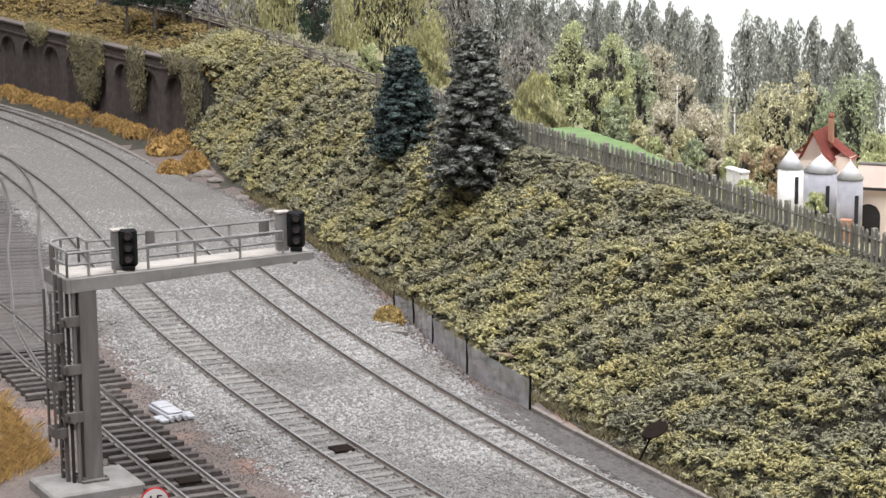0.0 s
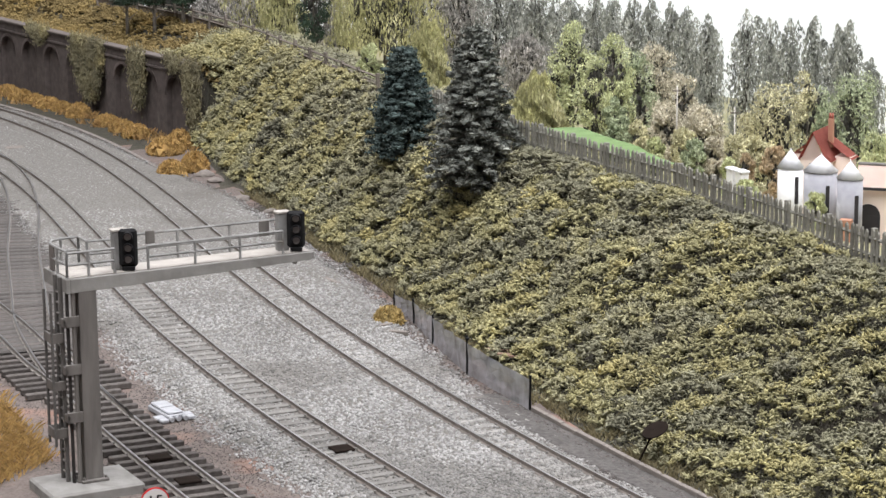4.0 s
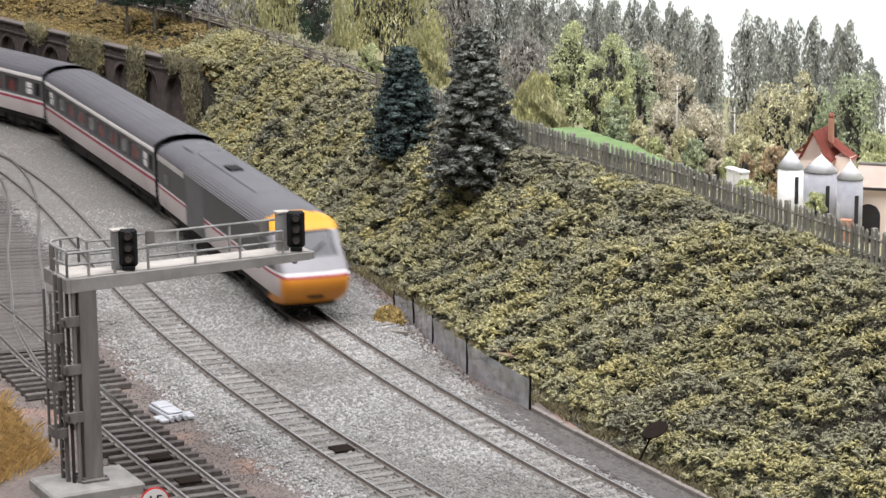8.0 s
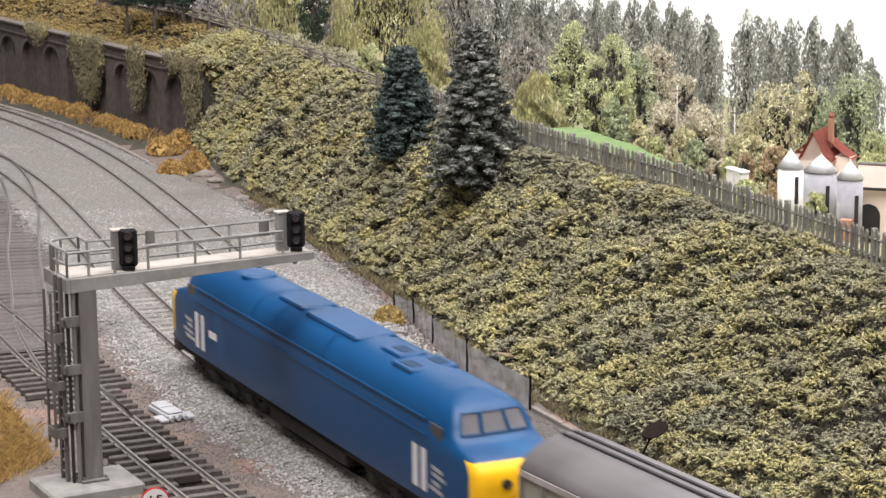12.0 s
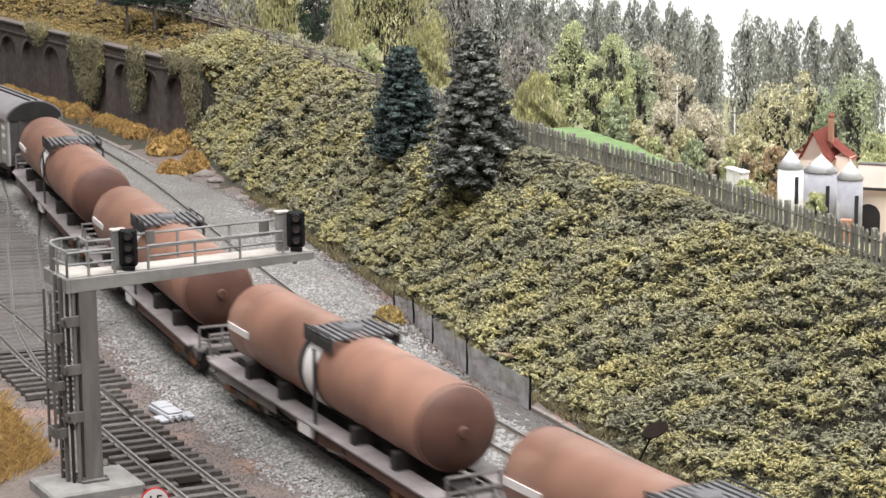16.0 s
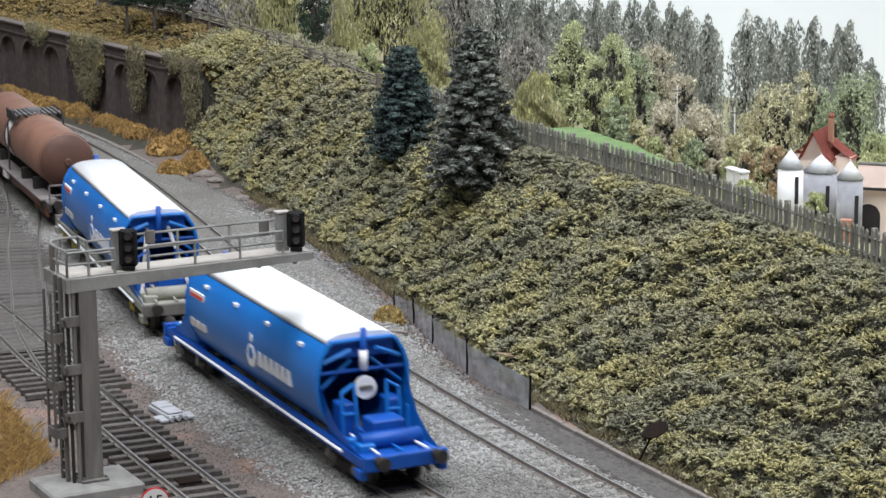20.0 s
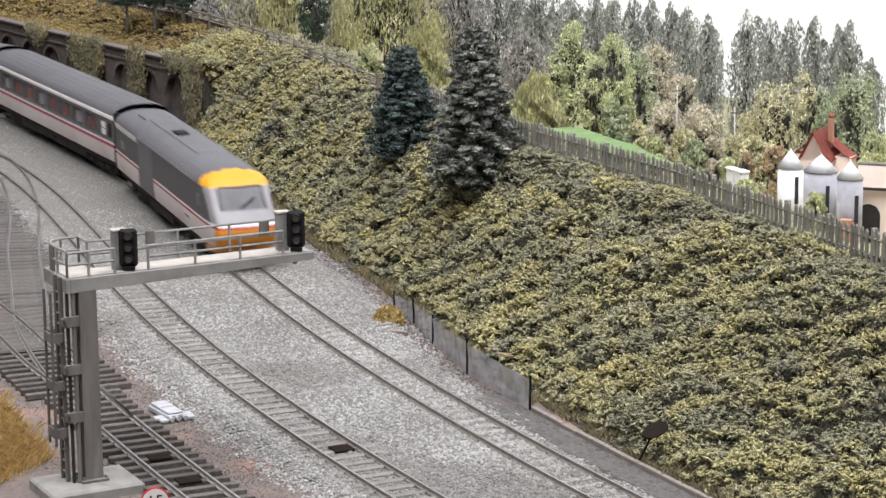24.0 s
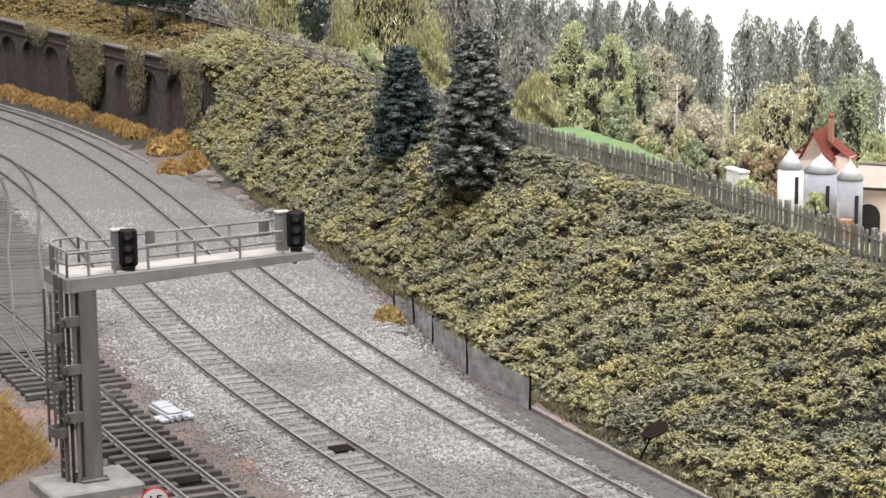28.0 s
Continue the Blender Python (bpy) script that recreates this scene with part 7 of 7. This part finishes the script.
            for a, b in (((h + 9, 11.5, 13), (h + 7, 11.5, 30)), ((h + 7, 11.5, 30), (h + 7, 6.5, 33)), ((h + 7, 6.5, 33), (h + 10, 6.0, 13)), ((h + 8, 11.5, 22), (h + 8, 6.3, 22))):
                rod(hoop, (s * a[0], y * a[1], a[2]), (s * b[0], y * b[1], b[2]), 0.75, n=6)
            part("end_hoop", hoop, M_BLUE_BRIGHT if with_disc else M_BLUE_DEEP, c)
            part("corner_bracket", rod(bmesh.new(), (s * (h - 1), y * 15.5, 40), (s * (h + 1), y * 5.0, 44.5), 1.0, n=6), M_BLUE_BRIGHT, c)
            part("corner_step", box(bmesh.new(), s * 110 - 3, s * 110 + 3, y * 15.8 - 1.6, y * 15.8 + 1.6, 5.5, 9.0, 0.3), M_BLUE_DEEP if with_disc else M_DUSTY, c)
        part("cross_tie", rod(bmesh.new(), (s * (h - 1), -17.0, 36), (s * (h - 1), 17.0, 36), 0.8, n=6), M_BLUE_DEEP, c)
        part("grille_frame", box(bmesh.new(), s * (h + 15) - 0.8, s * (h + 15) + 0.8, -6.0, 6.0, 13.2, 22.0, 0.3), M_BLUE_DEEP if with_disc else M_DUSTY, c)
        # dark plates stand for the shade in the grille holes
        for y in (-2.6, 2.6):
            part("grille_hole", box(bmesh.new(), s * (h + 15.9) - 0.2, s * (h + 15.9) + 0.2, y - 1.9, y + 1.9, 15.0, 20.4), M_BLUE_SHADE if with_disc else M_UNDER, c)
        for k in range(7):
            px, py, w, hh = s * (h + 6 + 3.6 * k), -11 + (k * 7.3) % 22, 1.4 + (k * 0.7) % 1.5, 1.6 + (k * 1.3) % 3.2
            part("fitting", box(bmesh.new(), px - w, px + w, py - w * 1.2, py + w * 1.2, 13.0, 13.2 + hh, 0.3), M_BLUE_DEEP if with_disc and k % 3 else M_BLUE_BRIGHT if with_disc else M_DUSTY, c)
        for y in (-8, 0, 8):
            part("pipe", rod(bmesh.new(), (s * (h + 3), y, 14.0), (s * 113, y * 1.2, 14.6), 0.55, n=5), M_TOPWHITE if with_disc and y else M_BLUE_BRIGHT if with_disc else M_DUSTY, c)
        part("end_web", box(bmesh.new(), s * (h - 2) - 0.6, s * (h - 2) + 0.6, -13, 13, 41, 48), M_BLUE_DEEP, c)
        for y in (-10, 10):
            if not with_disc:
                part("strut", rod(bmesh.new(), (s * (h + 14), y * 1.2, 12), (s * (h - 2), y * 0.5, 42), 0.9, n=6), M_BEIGE, c)
            part("brake_box", box(bmesh.new(), s * (h + 4) - 4, s * (h + 4) + 4, y * 0.95 - 3, y * 0.95 + 3, 13, 26, 0.6), M_BLUE_DEEP, c)
            part("pipe", rod(bmesh.new(), (s * (h + 12), y * 1.3, 13), (s * (h + 12), y * 1.3, 24), 0.7, n=6), M_BLUE_BRIGHT, c)
            part("strut", rod(bmesh.new(), (s * (h - 2), y * 1.6, 30), (s * (h - 2), y * 0.4, 40), 0.8, n=6), M_BLUE_BRIGHT, c)
        part("platform", box(bmesh.new(), s * 94 - 21, s * 94 + 21, -15, 15, 11.2, 13.2, 0.4), M_BLUE_DEEP if with_disc else M_DUSTY, c)
        part("valve_box", box(bmesh.new(), s * 93 - 5, s * 93 + 5, -7, 6, 13.2, 22.5, 0.6), M_BLUE_DEEP, c)
        part("air_tank", rod(bmesh.new(), (s * 100, -12, 16), (s * 100, 12, 16), 3.2, n=14), M_BLUE_DEEP if with_disc else M_DUSTY, c)
        part("headstock", box(bmesh.new(), s * 114 - 1.5, s * 114 + 1.5, -16.5, 16.5, 9, 14.5, 0.3), M_BLUE_DEEP if with_disc else M_STEELGREY, c)
        part("vertical_post", rod(bmesh.new(), (s * (h + 1), 0, 36), (s * (h + 1), 0, 52.5), 1.3, n=8), M_BLUE_DEEP, c)
        for y in (-1, 1):
            part("buffer", rod(bmesh.new(), (s * 115, y * 11.3, 13.2), (s * 122, y * 11.3, 13.2), 1.6, 2.6, 12), M_UNDER, c)
        if with_disc:
            part("post_sleeve", rod(bmesh.new(), (s * (h + 1), 0, 36.5), (s * (h + 1), 0, 44), 1.6, n=10), M_TOPWHITE, c, "white post sleeve")
            part("hand_wheel", rod(bmesh.new(), (s * (h + 2), 0, 30), (s * (h + 3), 0, 30), 4.4, n=20), M_TOPWHITE, c, "round white end disc")
            part("disc_mark", box(bmesh.new(), s * (h + 3.2) - 0.3, s * (h + 3.2) + 0.3, -2.6, 2.6, 29.2, 30.8), M_STEELGREY, c)
    for x in (-26, 8, 40, -56):
        part("discharge_chute", box(bmesh.new(), x - 9, x + 9, -9, 9, 5.0, 12, 0.8), M_STEELGREY, c)
    for x in (-88, 88):
        bogie(c, x, 26, 6.0, frame, axle)
    return c


# ---- the trains and how they run ----
def vehicle_pose(line, s, reach, forward):
    """Pose of a vehicle whose middle is at s; its bogies keep to the line at s - reach and s + reach."""
    a, b = on_line(line, s - reach), on_line(line, s + reach)
    m = (a + b) / 2
    d = (b - a) * forward
    return at(m[0], m[1], 0.0, math.degrees(math.atan2(d[1], d[0])))


LAP_A = LINE_A[1][-1]
# where the leading end of the first coach stands, along the outer line
HST_T = (0.0, 6.0, 7.0, 8.0, 9.0, 10.0, 11.0, 12.0, 23.0, 24.0, 25.0, 26.0, 27.0, 28.0)
HST_S = (-4300, -872, -254, 362, 963, 1550, 2130, 2708, LAP_A - 366, LAP_A + 239, LAP_A + 838, LAP_A + 1428, LAP_A + 2021, LAP_A + 2613)
# where the leading end of the freight locomotive stands, along the inner line, which it runs the other way
FRT_T = (0.0, 11.0, 12.0, 12.5, 14.5, 15.0, 16.0, 17.0, 18.0, 19.0, 20.0, 21.0, 21.5, 28.0)
FRT_S = (3880, 974, 711, 582, 49, -86, -359, -631, -897, -1166, -1430, -1695, -1827, -3580)


def glide(ts, ss, t):
    """A smooth run through the stations."""
    ts, ss = np.array(ts), np.array(ss)
    v = np.gradient(ss, ts)
    i = int(np.clip(np.searchsorted(ts, t) - 1, 0, len(ts) - 2))
    h = ts[i + 1] - ts[i]
    u = (t - ts[i]) / h
    return ((2 * u ** 3 - 3 * u ** 2 + 1) * ss[i] + (u ** 3 - 2 * u ** 2 + u) * h * v[i]
            + (-2 * u ** 3 + 3 * u ** 2) * ss[i + 1] + (u ** 3 - u ** 2) * h * v[i + 1])


def motions():
    times = [round(k * 0.2, 3) for k in range(141)]
    for ob, mid, reach, way in HST:
        walk(ob, [(t, vehicle_pose(LINE_A, glide(HST_T, HST_S, t) + mid, reach, way)) for t in times])
    for ob, mid, reach, way in FREIGHT:
        walk(ob, [(t, vehicle_pose(LINE_B, glide(FRT_T, FRT_S, t) + mid, reach, way)) for t in times])


hall()
sheets()
running_line("outer_line", LINE_A, "outer running line of rusty rails on pale concrete sleepers nearly buried in ballast", 1850, 0.28)
running_line("inner_line", LINE_B, "inner running line of rusty rails on pale concrete sleepers", 1700, 0.05)
sidings()
stones()
brambles()
grasses()
retaining_wall()
ivy()
picket_fence()
rail_fence()
mesh_fence()
gantry()
small_things()
woods()
cottages()

GAP = 15.0
PC_FRONT = power_car("dark grey and white express power car with a yellow nose")
COACH_A = coach("dark grey coach with pale lower side and red seats", "pale")
COACH_B = copy_thing(COACH_A, Matrix.Identity(4))
COACH_C = coach("buffet coach with a yellow and red roof stripe", "buffet")
COACH_D = coach("first class coach with a pale yellow roof stripe", "first")
PC_REAR = copy_thing(PC_FRONT, Matrix.Identity(4))
HST = [(PC_FRONT, GAP + 120, 67, 1), (COACH_A, -151, 105, 1), (COACH_B, -151 - 317, 105, 1), (COACH_C, -151 - 634, 105, 1),
       (COACH_D, -151 - 951, 105, 1), (PC_REAR, -1268 - 120, 67, -1)]

LOCO = peak_loco()
VAN = van()
TANKS = [tank_wagon("rusty brown bogie tank wagon with a white strap and black walkway")]
TANKS += [copy_thing(TANKS[0], Matrix.Identity(4)) for _ in range(4)]
HOPPERS = [hopper("blue hopper wagon with a white top and yellow bogies", M_AXLE, M_UNDER, False),
           hopper("blue hopper wagon with a white top and white end disc", M_STEELGREY, M_UNDER, True)]
# middles behind the locomotive's leading end; the train runs towards smaller s
FREIGHT = [(LOCO, 149, 91, -1), (VAN, 465, 105, -1)]
FREIGHT += [(w, 857 + 239 * k - 105, 82, -1) for k, w in enumerate(TANKS)]
FREIGHT += [(w, 857 + 239 * 4 + 43 + 118 + 264 * k, 88, -1) for k, w in enumerate(HOPPERS)]
motions()
